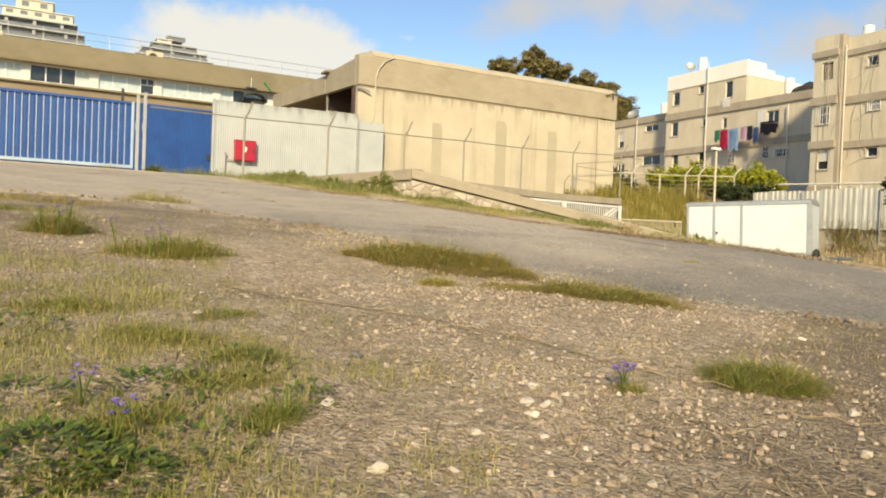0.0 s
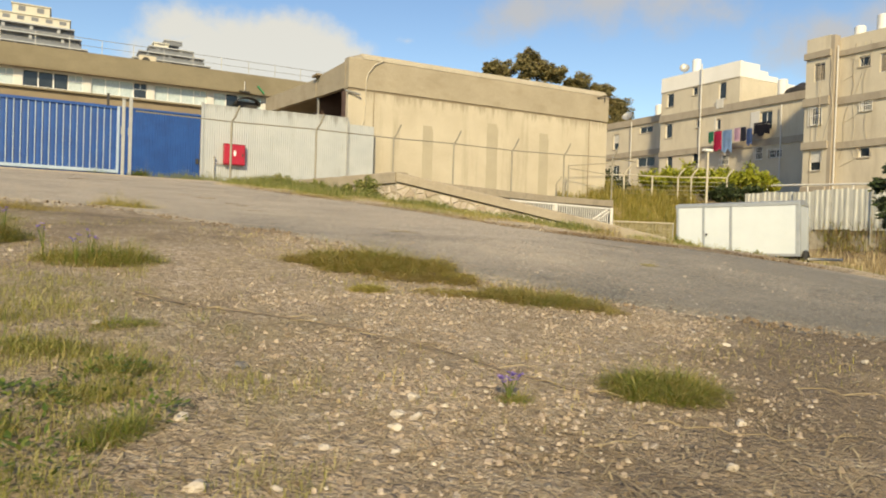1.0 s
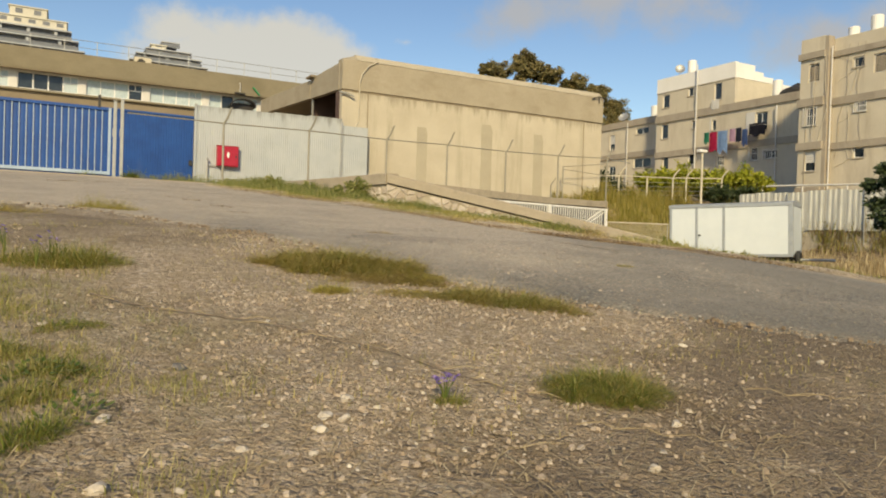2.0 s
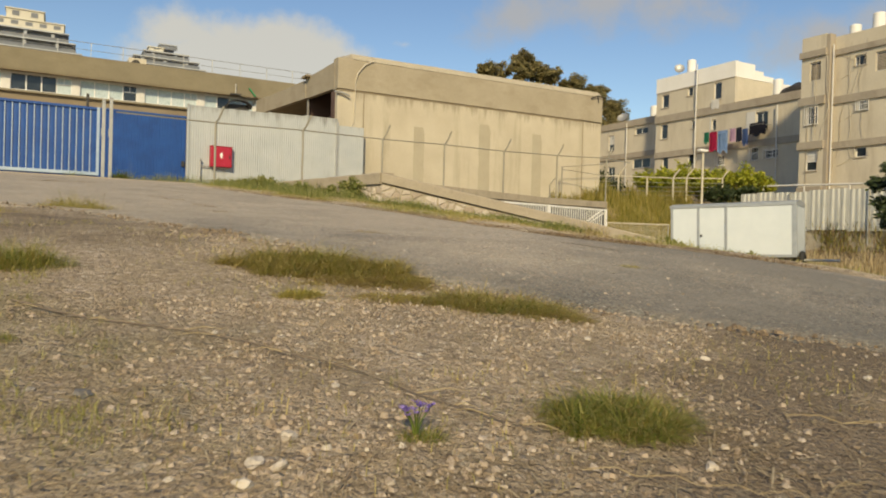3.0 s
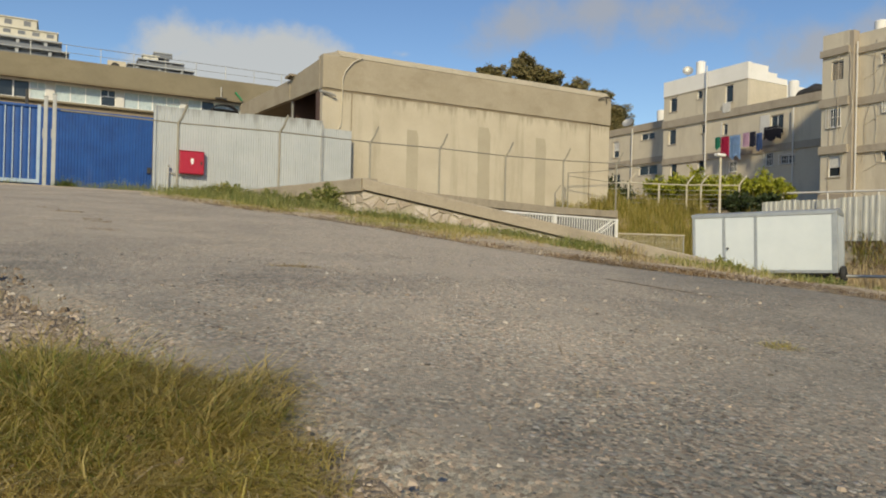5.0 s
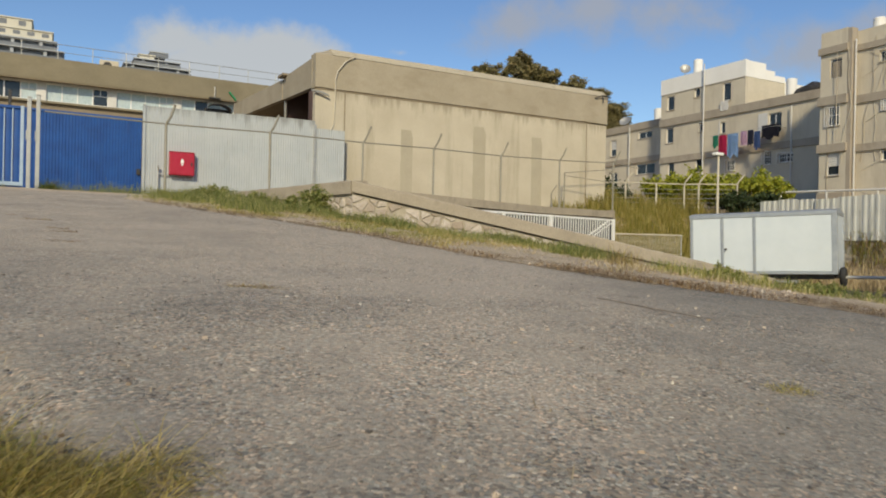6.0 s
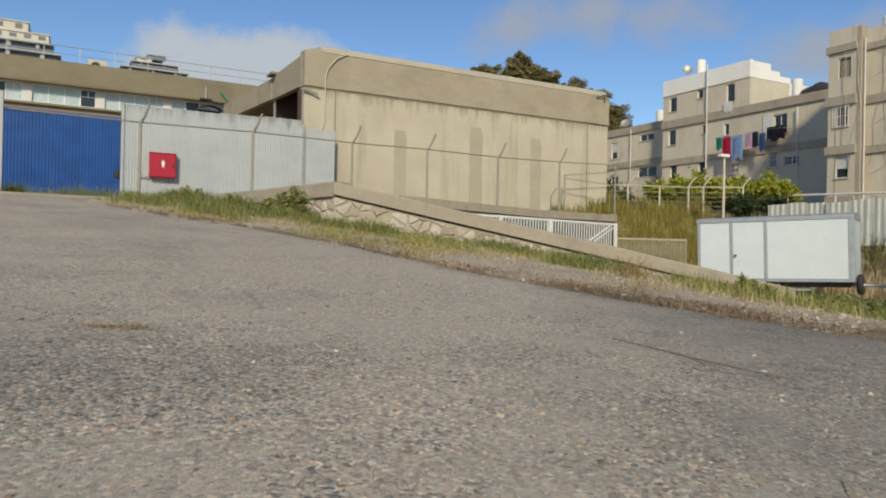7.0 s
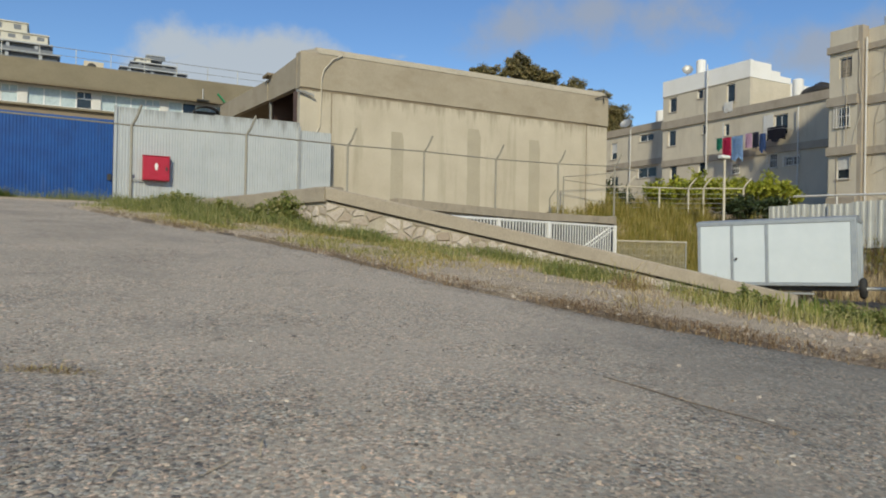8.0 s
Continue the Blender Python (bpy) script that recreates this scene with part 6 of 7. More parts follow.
def tree(name, label, x, y, z, height, spread, seed, mat, count=5000, leaf=0.42, clumps=26, trunk=0.3, low=0.45):
    rng = random.Random(seed)
    top = thing(name, label, "tree", at=(x, y, z))
    bm = bmesh.new()
    tube(bm, [(0, 0, 0), (0.1, 0.1, height * 0.3), (-0.1, 0.2, height * 0.6), (0.1, 0.1, height * 0.85)], [trunk, trunk * 0.75, trunk * 0.45, trunk * 0.15], 10)
    cs = []
    for k in range(clumps):
        a = rng.uniform(0, math.tau)
        h = rng.uniform(low, 0.95)
        r = spread * math.sqrt(max(0.08, 1 - ((h - 0.66) / 0.42) ** 2)) * rng.uniform(0.35, 1.0)
        c = Vector((r * math.cos(a), r * math.sin(a), height * h))
        cs.append((c, spread * rng.uniform(0.20, 0.36)))
        s = Vector((0, 0.1, height * max(0.25, h - 0.28)))
        tube(bm, [s, s.lerp(c, 0.5) + Vector((0, 0, 0.3)), c], [trunk * 0.3, trunk * 0.18, trunk * 0.06], 6)
    part("trunk", bm, M_BARK, top, smooth=True)
    v, f = leaves(cs, count, leaf, rng)
    mesh_part("crown", v, f, mat, top)
    return top


def lobed_tree(label, x, y, z, lobes, seed, count):
    """A tall tree whose crown breaks up into rounded lobes of many small clumps; each lobe is dx, dy, height, radius."""
    rng = random.Random(seed)
    top = thing("tree", label, "tree", at=(x, y, z))
    high = max(l[2] for l in lobes)
    bm = bmesh.new()
    trunk = [(0, 0, 0), (0.15, 0.1, high * 0.25), (-0.1, 0.1, high * 0.5), (0.1, 0.0, high * 0.72)]
    tube(bm, trunk, [0.38, 0.32, 0.24, 0.14], 10)
    cs = []
    for dx, dy, h, r in lobes:
        base = Vector((0, 0.1, max(high * 0.3, h - 3.5 - abs(dx) * 0.5)))
        c = Vector((dx, dy, h - r))
        tube(bm, [base, base.lerp(c, 0.5) + Vector((0, 0, -0.25)), c], [0.13, 0.09, 0.05], 7)
        for k in range(int(14 + 10 * r)):
            d = Vector((rng.gauss(0, 1), rng.gauss(0, 1), rng.gauss(0, 0.9))).normalized() * r * rng.uniform(0.35, 0.95)
            q = c + d
            cs.append((q, r * rng.uniform(0.26, 0.44)))
            tube(bm, [c, c.lerp(q, 0.6) + Vector((0, 0, 0.05)), q], [0.04, 0.025, 0.012], 5)
    part("trunk", bm, M_BARK, top, smooth=True)
    v, f = leaves(cs, count, 0.24, rng)
    mesh_part("crown", v, f, M_TREE, top)
    return top


def shrub(name, label, x, y, size, height, seed, mat, count, leaf, category="shrub", z=None, stretch=1.0):
    """A loose bush: stems that fan out from the foot, set with leaves along their length."""
    rng = random.Random(seed)
    z = ground_z(x, y) if z is None else z
    top = thing(name, label, category, at=(x, y, z - 0.03))
    bm = bmesh.new()
    verts, faces = [], []
    stems = max(14, int(count / 90))
    per = max(6, count // stems)
    for k in range(stems):
        a = rng.uniform(0, math.tau)
        r = size * math.sqrt(rng.random())
        foot = Vector((r * 0.35 * math.cos(a) * stretch, r * 0.35 * math.sin(a), 0))
        tip = Vector((r * math.cos(a) * stretch, r * math.sin(a), height * rng.uniform(0.45, 1.08) * (1.1 - 0.45 * r / size)))
        midp = foot.lerp(tip, 0.55) + Vector((rng.gauss(0, 0.06), rng.gauss(0, 0.06), 0.12)) * height
        path = [foot, midp, tip]
        tube(bm, path, [0.012 * height + 0.002, 0.008 * height + 0.001, 0.002], 5)
        for _ in range(per):
            t = rng.random() ** 0.7
            p = foot.lerp(midp, t * 2) if t < 0.5 else midp.lerp(tip, t * 2 - 1)
            p = p + Vector((rng.gauss(0, 1), rng.gauss(0, 1), rng.gauss(0, 0.7))) * height * 0.055
            d = Vector((rng.uniform(-1, 1), rng.uniform(-1, 1), rng.uniform(-0.3, 0.9))).normalized()
            s = leaf * rng.uniform(0.5, 1.4)
            b = d.orthogonal().normalized()
            b = (b * math.cos(rng.uniform(0, 6)) + d.cross(b) * math.sin(rng.uniform(0, 6))).normalized() * s * 0.24
            i = len(verts)
            verts += [p, p + d * s * 0.5 + b, p + d * s, p + d * s * 0.5 - b]
            faces += [(i, i + 1, i + 2), (i, i + 2, i + 3)]
    part("stems", bm, M_BARK, top)
    mesh_part("foliage", verts, faces, mat, top)
    return top


lobed_tree("tall dusty olive eucalyptus behind the hall", 42.4, 61.0, 8.0, ((-3.0, 0.4, 12.2, 1.35), (-4.9, 0.0, 11.6, 0.7), (-1.2, -0.6, 12.6, 1.3), (0.1, 0.3, 14.0, 1.25), (1.3, 0.0, 12.7, 1.3), (2.3, -0.4, 12.2, 0.9), (3.5, 0.2, 12.5, 1.25), (0.4, 1.0, 10.9, 2.2)), 11, 34000)
lobed_tree("dusty olive tree at the end of the hall", 50.0, 61.0, 8.0, ((-0.9, 0.0, 12.1, 1.35), (-2.2, 0.3, 11.3, 0.8), (1.6, 0.3, 11.5, 1.35), (0.3, 0.5, 10.6, 1.5)), 12, 20000)
lobed_tree("dusty olive tree in front of the far flats", 54.0, 61.0, 8.0, ((0.2, 0.0, 10.4, 1.45), (-1.3, 0.4, 11.3, 1.0), (0.6, -0.4, 9.3, 1.35), (-0.6, 0.4, 8.5, 1.6), (1.3, 0.3, 8.5, 1.1)), 13, 22000)
for k, (x, y, s, h) in enumerate(((33.4, 33.2, 1.4, 1.75), (35.2, 32.8, 1.6, 2.1), (37.0, 32.2, 1.7, 2.05), (38.8, 31.0, 1.5, 2.1), (40.0, 30.6, 1.1, 1.5))):
    shrub("hedge_shrub", "bright yellow-green shrub below the flats", x, y, s, h, 30 + k, M_HEDGE, 5200, 0.22, z=5.0)
for k, (x, y, s, h) in enumerate(((34.5, 28.8, 1.1, 1.2), (35.9, 28.2, 1.0, 1.2), (30.2, 33.8, 1.2, 2.0))):
    shrub("dark_shrub", "dark green shrub by the fence", x, y, s, h, 50 + k, M_DARK_LEAF, 3600, 0.17, z=4.3)
tree("small_tree", "dark leafy roadside tree beyond the trailer yard", 23.9, 12.5, 0.2, 4.5, 1.0, 17, M_DARK_LEAF, 7000, 0.16, 30, 0.09, 0.45)


# ---- right-hand yard: fences, lamp ----
def field_fence():
    pts = [(27.6, 31.6, 5.70), (29.0, 31.4, 5.78), (31.2, 31.4, 5.86), (33.2, 31.3, 5.92), (34.0, 31.0, 5.96), (36.4, 30.4, 6.05)]
    for k, (x, y, h) in enumerate(pts):
        top = thing("fence_post", "cream cranked steel post of the field fence", "post", "posts of the field fence", (x, y, 3.6))
        part("shaft", tubes(([(0, 0, 0), (0, 0, h - 3.6)], 0.05, 8)), M_CREAM_STEEL, top)
        if k in (1, 3, 4, 5):
            part("arm", tubes(([(0, 0, h - 3.61), (0.05, -0.1, h - 3.4), (0.25, -0.3, h - 3.05)], 0.045, 8)), M_CREAM_STEEL, top)
    loc = Vector((27.6, 31.6, 4.5))
    top = thing("fence_rail", "cream steel top rail and wires of the field fence", "rail", at=tuple(loc))
    part("tube", tubes(([Vector(p) - loc for p in pts], 0.035, 6)), M_CREAM_STEEL, top)
    for dz in (0.3, 0.55, 0.8, 1.05, 1.3):
        part("wire", tubes(([Vector(p) - loc - Vector((0, 0, dz)) for p in pts], 0.014, 4)), M_GALV, top)


def yard_lamp():
    top = thing("lamp_post", "thin pale lamp post with a flat head", "lamp", at=(31.3, 27.35, 3.2))
    part("pole", tubes(([(0, 0, ground_z(31.3, 27.35) - 3.3), (0, 0, 3.75)], [0.07, 0.055], 10)), M_CREAM_STEEL, top)
    part("head", soft_box(-0.32, 0.25, -0.14, 0.14, 3.75, 3.90, 0.04), M_WHITE, top, "flat white lamp head")


def corrugated_fence():
    top = thing("corrugated_fence", "grey corrugated sheet fence above a dry bank", "fence")
    top.matrix_world = pose(33.0, 26.2, 2.75, 0, 0, -90)
    first = None
    for k in range(14):
        if first is None:
            first = part("sheet", ribbed(0.0, 0.98, 0.0, 1.95, 0.28, 0.03), M_FIBRO, top)
        else:
            shared_part("sheet", first.data, top, pose(k, 0.01 * (k % 2), 0.04 * math.sin(k * 1.7)))
    for k in (3, 7, 11):
        part("post", tubes(([(k, -0.09, -1.2), (k, -0.09, 1.9)], 0.035, 8)), M_GALV, top)
    rail = thing("pipe_railing", "pale pipe railing before the flats", "railing", at=(39.5, 33.0, 4.6))
    part("rail", tubes(([(0, 0, 1.25), (0, -12.0, 0.85)], 0.06, 8)), M_BLIND, rail)
    for k in range(5):
        part("post", tubes(([(0, -0.3 - 2.8 * k, -0.6), (0, -0.3 - 2.8 * k, 1.22 - 0.093 * k)], 0.05, 8)), M_BLIND, rail)
    bank = thing("dry_stone_bank", "low rough stone bank with dry plants below the fence", "wall", kind="structure", at=(33.2, 26.4, 0.9))
    bm = bmesh.new()
    n = 24
    rows = []
    for i in range(n + 1):
        y = -14.0 * i / n
        w = 0.12 * noise.noise((y * 1.1, 0, 0))
        rows.append([bm.verts.new((x + w, y, z + w * 0.5)) for x, z in ((-0.9, -0.6), (-0.35, 0.9), (-0.1, 2.02), (0.6, 2.02), (0.6, -0.6))])
    for r, s in zip(rows, rows[1:]):
        for k in range(5):
            bm.faces.new((r[k], s[k], s[(k + 1) % 5], r[(k + 1) % 5]))
    bm.faces.new(rows[0])
    bm.faces.new(rows[-1][::-1])
    bmesh.ops.recalc_face_normals(bm, faces=bm.faces[:])
    part("bank_core", bm, M_MORTAR, bank)


field_fence()
yard_lamp()
corrugated_fence()


# ---- grasses, weeds, stones ----
def blades(spots, rng, tall, width, lean=0.6, droop=0.5):
    """Arching blades of grass: each spot is x, y, z, height factor."""
    verts, faces = [], []
    for x, y, z, k in spots:
        h = tall * k * rng.uniform(0.3, 1.35)
        a = rng.uniform(0, math.tau)
        l = rng.uniform(0.15, 1.0) ** 1.5 * lean * h
        w = width * rng.uniform(0.6, 1.3)
        fall = droop * rng.random()
        turn = rng.uniform(-0.9, 0.9)
        i = len(verts)
        px, py, a2 = x, y, a
        for t, f in ((0.0, 1.0), (0.4, 0.9), (0.75, 0.65)):
            a2 = a + turn * t
            r = l * t ** 1.6
            zz = z + h * (t - fall * t * t * 0.8) - (0.01 if t == 0 else 0)
            cx, cy = x + math.cos(a2) * r, y + math.sin(a2) * r
            verts += [(cx + math.sin(a2) * w * f, cy - math.cos(a2) * w * f, zz), (cx - math.sin(a2) * w * f, cy + math.cos(a2) * w * f, zz)]
        a2 = a + turn
        verts.append((x + math.cos(a2) * l * 1.15, y + math.sin(a2) * l * 1.15, z + h * (1 - fall * 0.95)))
        faces += [(i, i + 1, i + 3, i + 2), (i + 2, i + 3, i + 5, i + 4), (i + 4, i + 5, i + 6)]
    return verts, faces


def arching(spots, rng, length, width, upright=0.75):
    """Long blades that rise, arch over and trail: each spot is x, y, z, height factor and the way out of the tuft."""
    verts, faces = [], []
    for x, y, z, k, out in spots:
        l = length * k * rng.uniform(0.45, 1.4)
        a = out + rng.gauss(0, 0.9) if rng.random() < 0.45 else rng.uniform(0, math.tau)
        rise = upright * rng.uniform(0.55, 1.25)
        bend = rng.uniform(0.25, 1.0) * 0.95
        w = width * rng.uniform(0.55, 1.35)
        twist = rng.gauss(0, 0.32)
        px, py, pz = x, y, z - 0.008
        i = len(verts)
        step = l / 4
        for j in range(5):
            f = (1.0, 1.0, 0.85, 0.55, 0.0)[j]
            sx, sy = -math.sin(a) * w * f, math.cos(a) * w * f
            if j < 4:
                verts += [(px + sx, py + sy, pz), (px - sx, py - sy, pz)]
            else:
                verts.append((px, py, pz))
            e = rise * 1.75 - bend * (0.35 + 0.75 * j)
            px, py = px + math.cos(a) * math.cos(e) * step, py + math.sin(a) * math.cos(e) * step
            pz = max(z + 0.006, pz + math.sin(e) * step)
            a += twist
        faces += [(i, i + 1, i + 3, i + 2), (i + 2, i + 3, i + 5, i + 4), (i + 4, i + 5, i + 7, i + 6), (i + 6, i + 7, i + 8)]
    return verts, faces


def tuft(label, x, y, rx, ry, turn, count, tall, seed, mat=None, width=0.0011, edge=0.30, dry=0.25, fresh=0.0, upright=0.75):
    """One mound of tangled grass, tallest in the middle, with dry blades and a fresh green side."""
    rng = random.Random(seed)
    spots = []
    ca, sa = math.cos(turn), math.sin(turn)
    while len(spots) < count:
        u, v = rng.uniform(-1, 1), rng.uniform(-1, 1)
        r = math.hypot(u, v) + 0.42 * noise.noise((u * 2.2, v * 2.2, seed * 1.3)) + 0.15 * noise.noise((u * 7, v * 7, seed * 2.3)) + 0.85 * rng.random() ** 1.9
        if r > 1:
            continue
        gx, gy = x + u * rx * ca - v * ry * sa, y + u * rx * sa + v * ry * ca
        clump = 0.75 + 0.7 * noise.noise((gx * 9, gy * 9, seed * 0.7))
        k = (edge + (1 - edge) * math.sqrt(max(0.0, 1 - r * r))) * clump
        spots.append((gx - x, gy - y, ground_z(gx, gy) - ground_z(x, y) + tall * 0.18 * max(0.0, 1 - r) * rng.random(), k, math.atan2(v * ry, u * rx) + turn, r, u - v))
    top = thing("grass_tuft", label, "grass tuft", "grass tufts", (x, y, ground_z(x, y)))
    sets = {"blade_clump": [], "dry_clump": [], "fresh_clump": []}
    for q in spots:
        c = rng.random()
        lean = noise.noise((q[0] * 5, q[1] * 5, seed * 3.1))
        if c < dry * (0.6 + 0.8 * q[5] - 0.8 * lean):
            sets["dry_clump"].append(q[:5])
        elif c > 1 - fresh * (0.9 + 1.4 * lean):
            sets["fresh_clump"].append(q[:5])
        else:
            sets["blade_clump"].append(q[:5])
    for name, m, lab, k in (("blade_clump", mat or M_TUFT, "", 1.0), ("dry_clump", M_DRY, "straw-dry blades", 1.12), ("fresh_clump", M_TUFT_GREEN, "fresh green blades", 1.0)):
        if sets[name]:
            v, f = arching(sets[name], rng, tall * 1.55 * k, width, upright)
            tagged(mesh_part(name, v, f, m, top), lab, kind="stuff")
    return top


tuft("dense olive-green grass mound at the edge of the asphalt", 1.96, 3.96, 0.60, 0.43, -0.30, 21000, 0.165, 1, fresh=0.24, dry=0.5, upright=0.52)
tuft("dry straw skirt of grass beside the green mound", 2.30, 3.50, 0.34, 0.26, -0.6, 5000, 0.09, 12, M_TUFT, dry=0.65, upright=0.42)
tuft("thin straw-coloured grass before the green mound", 1.98, 3.47, 0.34, 0.22, -0.3, 3200, 0.08, 13, M_DRY, dry=0.5, upright=0.42)
tuft("long green grass tuft with straw tips beside the asphalt", 2.57, 2.72, 0.54, 0.27, -0.57, 7800, 0.125, 2, M_THIN, fresh=0.26, dry=0.46, upright=0.55)
tuft("thin straw-coloured grass at the end of the long tuft", 2.10, 2.97, 0.28, 0.15, -0.4, 1700, 0.06, 14, M_TUFT, dry=0.6, upright=0.45)
tuft("fresh green grass tuft on the pebbles", 1.97, 1.08, 0.24, 0.18, -0.2, 6500, 0.115, 3, M_TUFT_GREEN, dry=0.25, upright=0.55)
tuft("dark green weed clump at the foot of the gate post", 2.27, 24.42, 0.24, 0.14, 0.0, 900, 0.27, 33, M_WEED, width=0.007, dry=0.1)
for k, (x, y, r) in enumerate(((1.95, 12.6, 0.15), (2.18, 12.0, 0.24), (2.36, 10.85, 0.16), (2.43, 10.45, 0.2), (2.46, 9.5, 0.18), (0.35, 16.9, 0.5), (1.0, 17.3, 0.4))):
    tuft("dead brown weeds along a crack of the asphalt", x, y, r, 0.05, -0.25 if k < 5 else 0.5, int(1500 * r), 0.035, 340 + k, M_RUST, width=0.004, dry=0.1)
tuft("small weedy grass patch in a crack of the asphalt", 3.40, 6.55, 0.20, 0.06, -0.5, 500, 0.05, 31, M_RUST, dry=0.3)
tuft("small weedy grass patch in a hole of the asphalt", 4.72, 4.02, 0.13, 0.07, -0.5, 500, 0.04, 32, M_TUFT, dry=0.3)
tuft("small dry grass tuft on the pebbles", 1.58, 3.08, 0.14, 0.09, 0.2, 1300, 0.06, 4)
tuft("low dry grass tuft at the road edge", 0.7, 9.2, 0.5, 0.22, -0.4, 1500, 0.18, 5)
tuft("weedy green clump among the pebbles", 0.18, 3.93, 0.40, 0.24, -0.2, 3600, 0.14, 6, M_TUFT_GREEN, dry=0.3)
tuft("weedy clump with violet flower heads", -0.42, 4.75, 0.24, 0.18, 0.0, 2400, 0.20, 7, M_FRESH)
tuft("thin green tuft on the soil", 3.6, 0.75, 0.2, 0.12, 0.2, 900, 0.06, 8)
tuft("straw-coloured grass on the far kerb of soil", -0.6, 8.2, 0.9, 0.35, -0.3, 2400, 0.13, 9, M_DRY)
tuft("green grass patch on the bare soil", -0.95, 6.6, 0.7, 0.2, -0.2, 2000, 0.09, 10, M_TUFT_GREEN)


def violet(x, y, tall, seed, n=7):
    rng = random.Random(seed)
    z = ground_z(x, y)
    top = thing("violet_flower", "small violet wildflower on a green stem", "flower", "violet wildflowers", (x, y, z))
    stems, petals, faces = bmesh.new(), [], []
    for k in range(n):
        a, r = rng.uniform(0, math.tau), rng.uniform(0.005, 0.05)
        tip = Vector((r * math.cos(a), r * math.sin(a), tall * rng.uniform(0.75, 1.1)))
        tube(stems, [(0, 0, 0), (tip.x * 0.4, tip.y * 0.4, tip.z * 0.6), tip], [0.002, 0.0015, 0.001], 5)
        for j in range(9):
            b = j * math.tau / 9 + rng.random()
            d = Vector((math.cos(b), math.sin(b), rng.uniform(0.1, 0.9))).normalized() * rng.uniform(0.010, 0.018)
            s = Vector((-d.y, d.x, 0)).normalized() * 0.004
            i = len(petals)
            petals += [tip, tip + d * 0.6 + s, tip + d, tip + d * 0.6 - s]
            faces += [(i, i + 1, i + 2, i + 3)]
    part("stem", stems, M_WEED, top)
    mesh_part("flower_head", petals, faces, M_PETAL, top)


for k, (x, y, h) in enumerate(((1.303, 1.124, 0.085), (-0.52, 4.62, 0.22), (-0.36, 4.66, 0.2), (-0.42, 4.5, 0.18), (0.05, 3.75, 0.18), (0.12, 3.85, 0.19), (-0.36, 1.35, 0.1), (-0.3, 1.05, 0.1), (-0.12, 4.0, 0.2))):
    violet(x, y, h, 60 + k, 16 if k == 0 else 7)
for k, (x, y, r) in enumerate(((-0.10, 2.05, 0.22), (0.02, 1.48, 0.16), (0.16, 1.72, 0.12), (-0.42, 2.55, 0.25), (0.20, 2.35, 0.16), (-0.25, 1.2, 0.15), (0.1, 1.12, 0.12))):
    tuft("low fresh green grass patch on the soil", x, y, r, r * 0.55, 0.2 * k - 0.5, int(5200 * r), 0.075, 230 + k, M_TUFT_GREEN)
tuft("tiny green tuft under the wildflower", 1.32, 1.12, 0.06, 0.045, 0, 260, 0.045, 21, M_TUFT_GREEN)


def leafy_weed(x, y, size, count, seed, label="low broad-leaved green weed", leaf=0.03):
    rng = random.Random(seed)
    verts, faces = [], []
    for _ in range(count):
        a, r = rng.uniform(0, math.tau), size * math.sqrt(rng.random())
        px, py = r * math.cos(a), r * math.sin(a)
        p = Vector((px, py, ground_z(x + px, y + py) - ground_z(x, y) + rng.uniform(0.0, 0.075) * (1.2 - r / size)))
        d = Vector((math.cos(a + rng.uniform(-1.2, 1.2)), math.sin(a + rng.uniform(-1.2, 1.2)), rng.uniform(0.0, 0.9))).normalized()
        s = d.cross(Vector((0, 0, 1))).normalized() * leaf * 0.26
        n = d * leaf * rng.uniform(0.7, 1.4)
        i = len(verts)
        verts += [p, p + n * 0.45 + s - Vector((0, 0, 0.002)), p + n - Vector((0, 0, 0.006)), p + n * 0.45 - s - Vector((0, 0, 0.002))]
        faces += [(i, i + 1, i + 2), (i, i + 2, i + 3)]
    top = thing("leafy_weed", label, "weed", "leafy weeds", (x, y, ground_z(x, y)))
    mesh_part("foliage", verts, faces, M_WEED, top)
    return top


for k, (x, y, s, c) in enumerate(((-0.46, 1.0, 0.20, 650), (-0.30, 0.86, 0.12, 260), (-0.16, 1.42, 0.18, 200), (-0.55, 1.4, 0.2, 160), (0.12, 1.62, 0.16, 130), (-0.62, 2.2, 0.25, 200), (-0.1, 1.0, 0.14, 90), (0.2, 1.25, 0.12, 70))):
    leafy_weed(x, y, s, c, 80 + k)


def strewn(name, label, category, region, count, seed, maker, mat, keep=None, spill=0.0):
    rng = random.Random(seed)
    x0, x1, y0, y1 = region
    verts, faces = [], []
    n = 0
    while n < count:
        x, y = rng.uniform(x0, x1), y0 + (y1 - y0) * rng.random() ** 1.25
        n += 1
        if rng.random() * 0.9 > min(x - x0, x1 - x, y - y0, y1 - y):
            continue
        road = on_road(x, y)
        if (road and rng.random() > spill) or (keep and not keep(x, y, rng)):
            continue
        maker(verts, faces, x, y, ground_z(x, y) + (0.012 if road else 0.0), rng)
    return tagged(mesh_part(name, verts, faces, mat), label, category, kind="stuff")


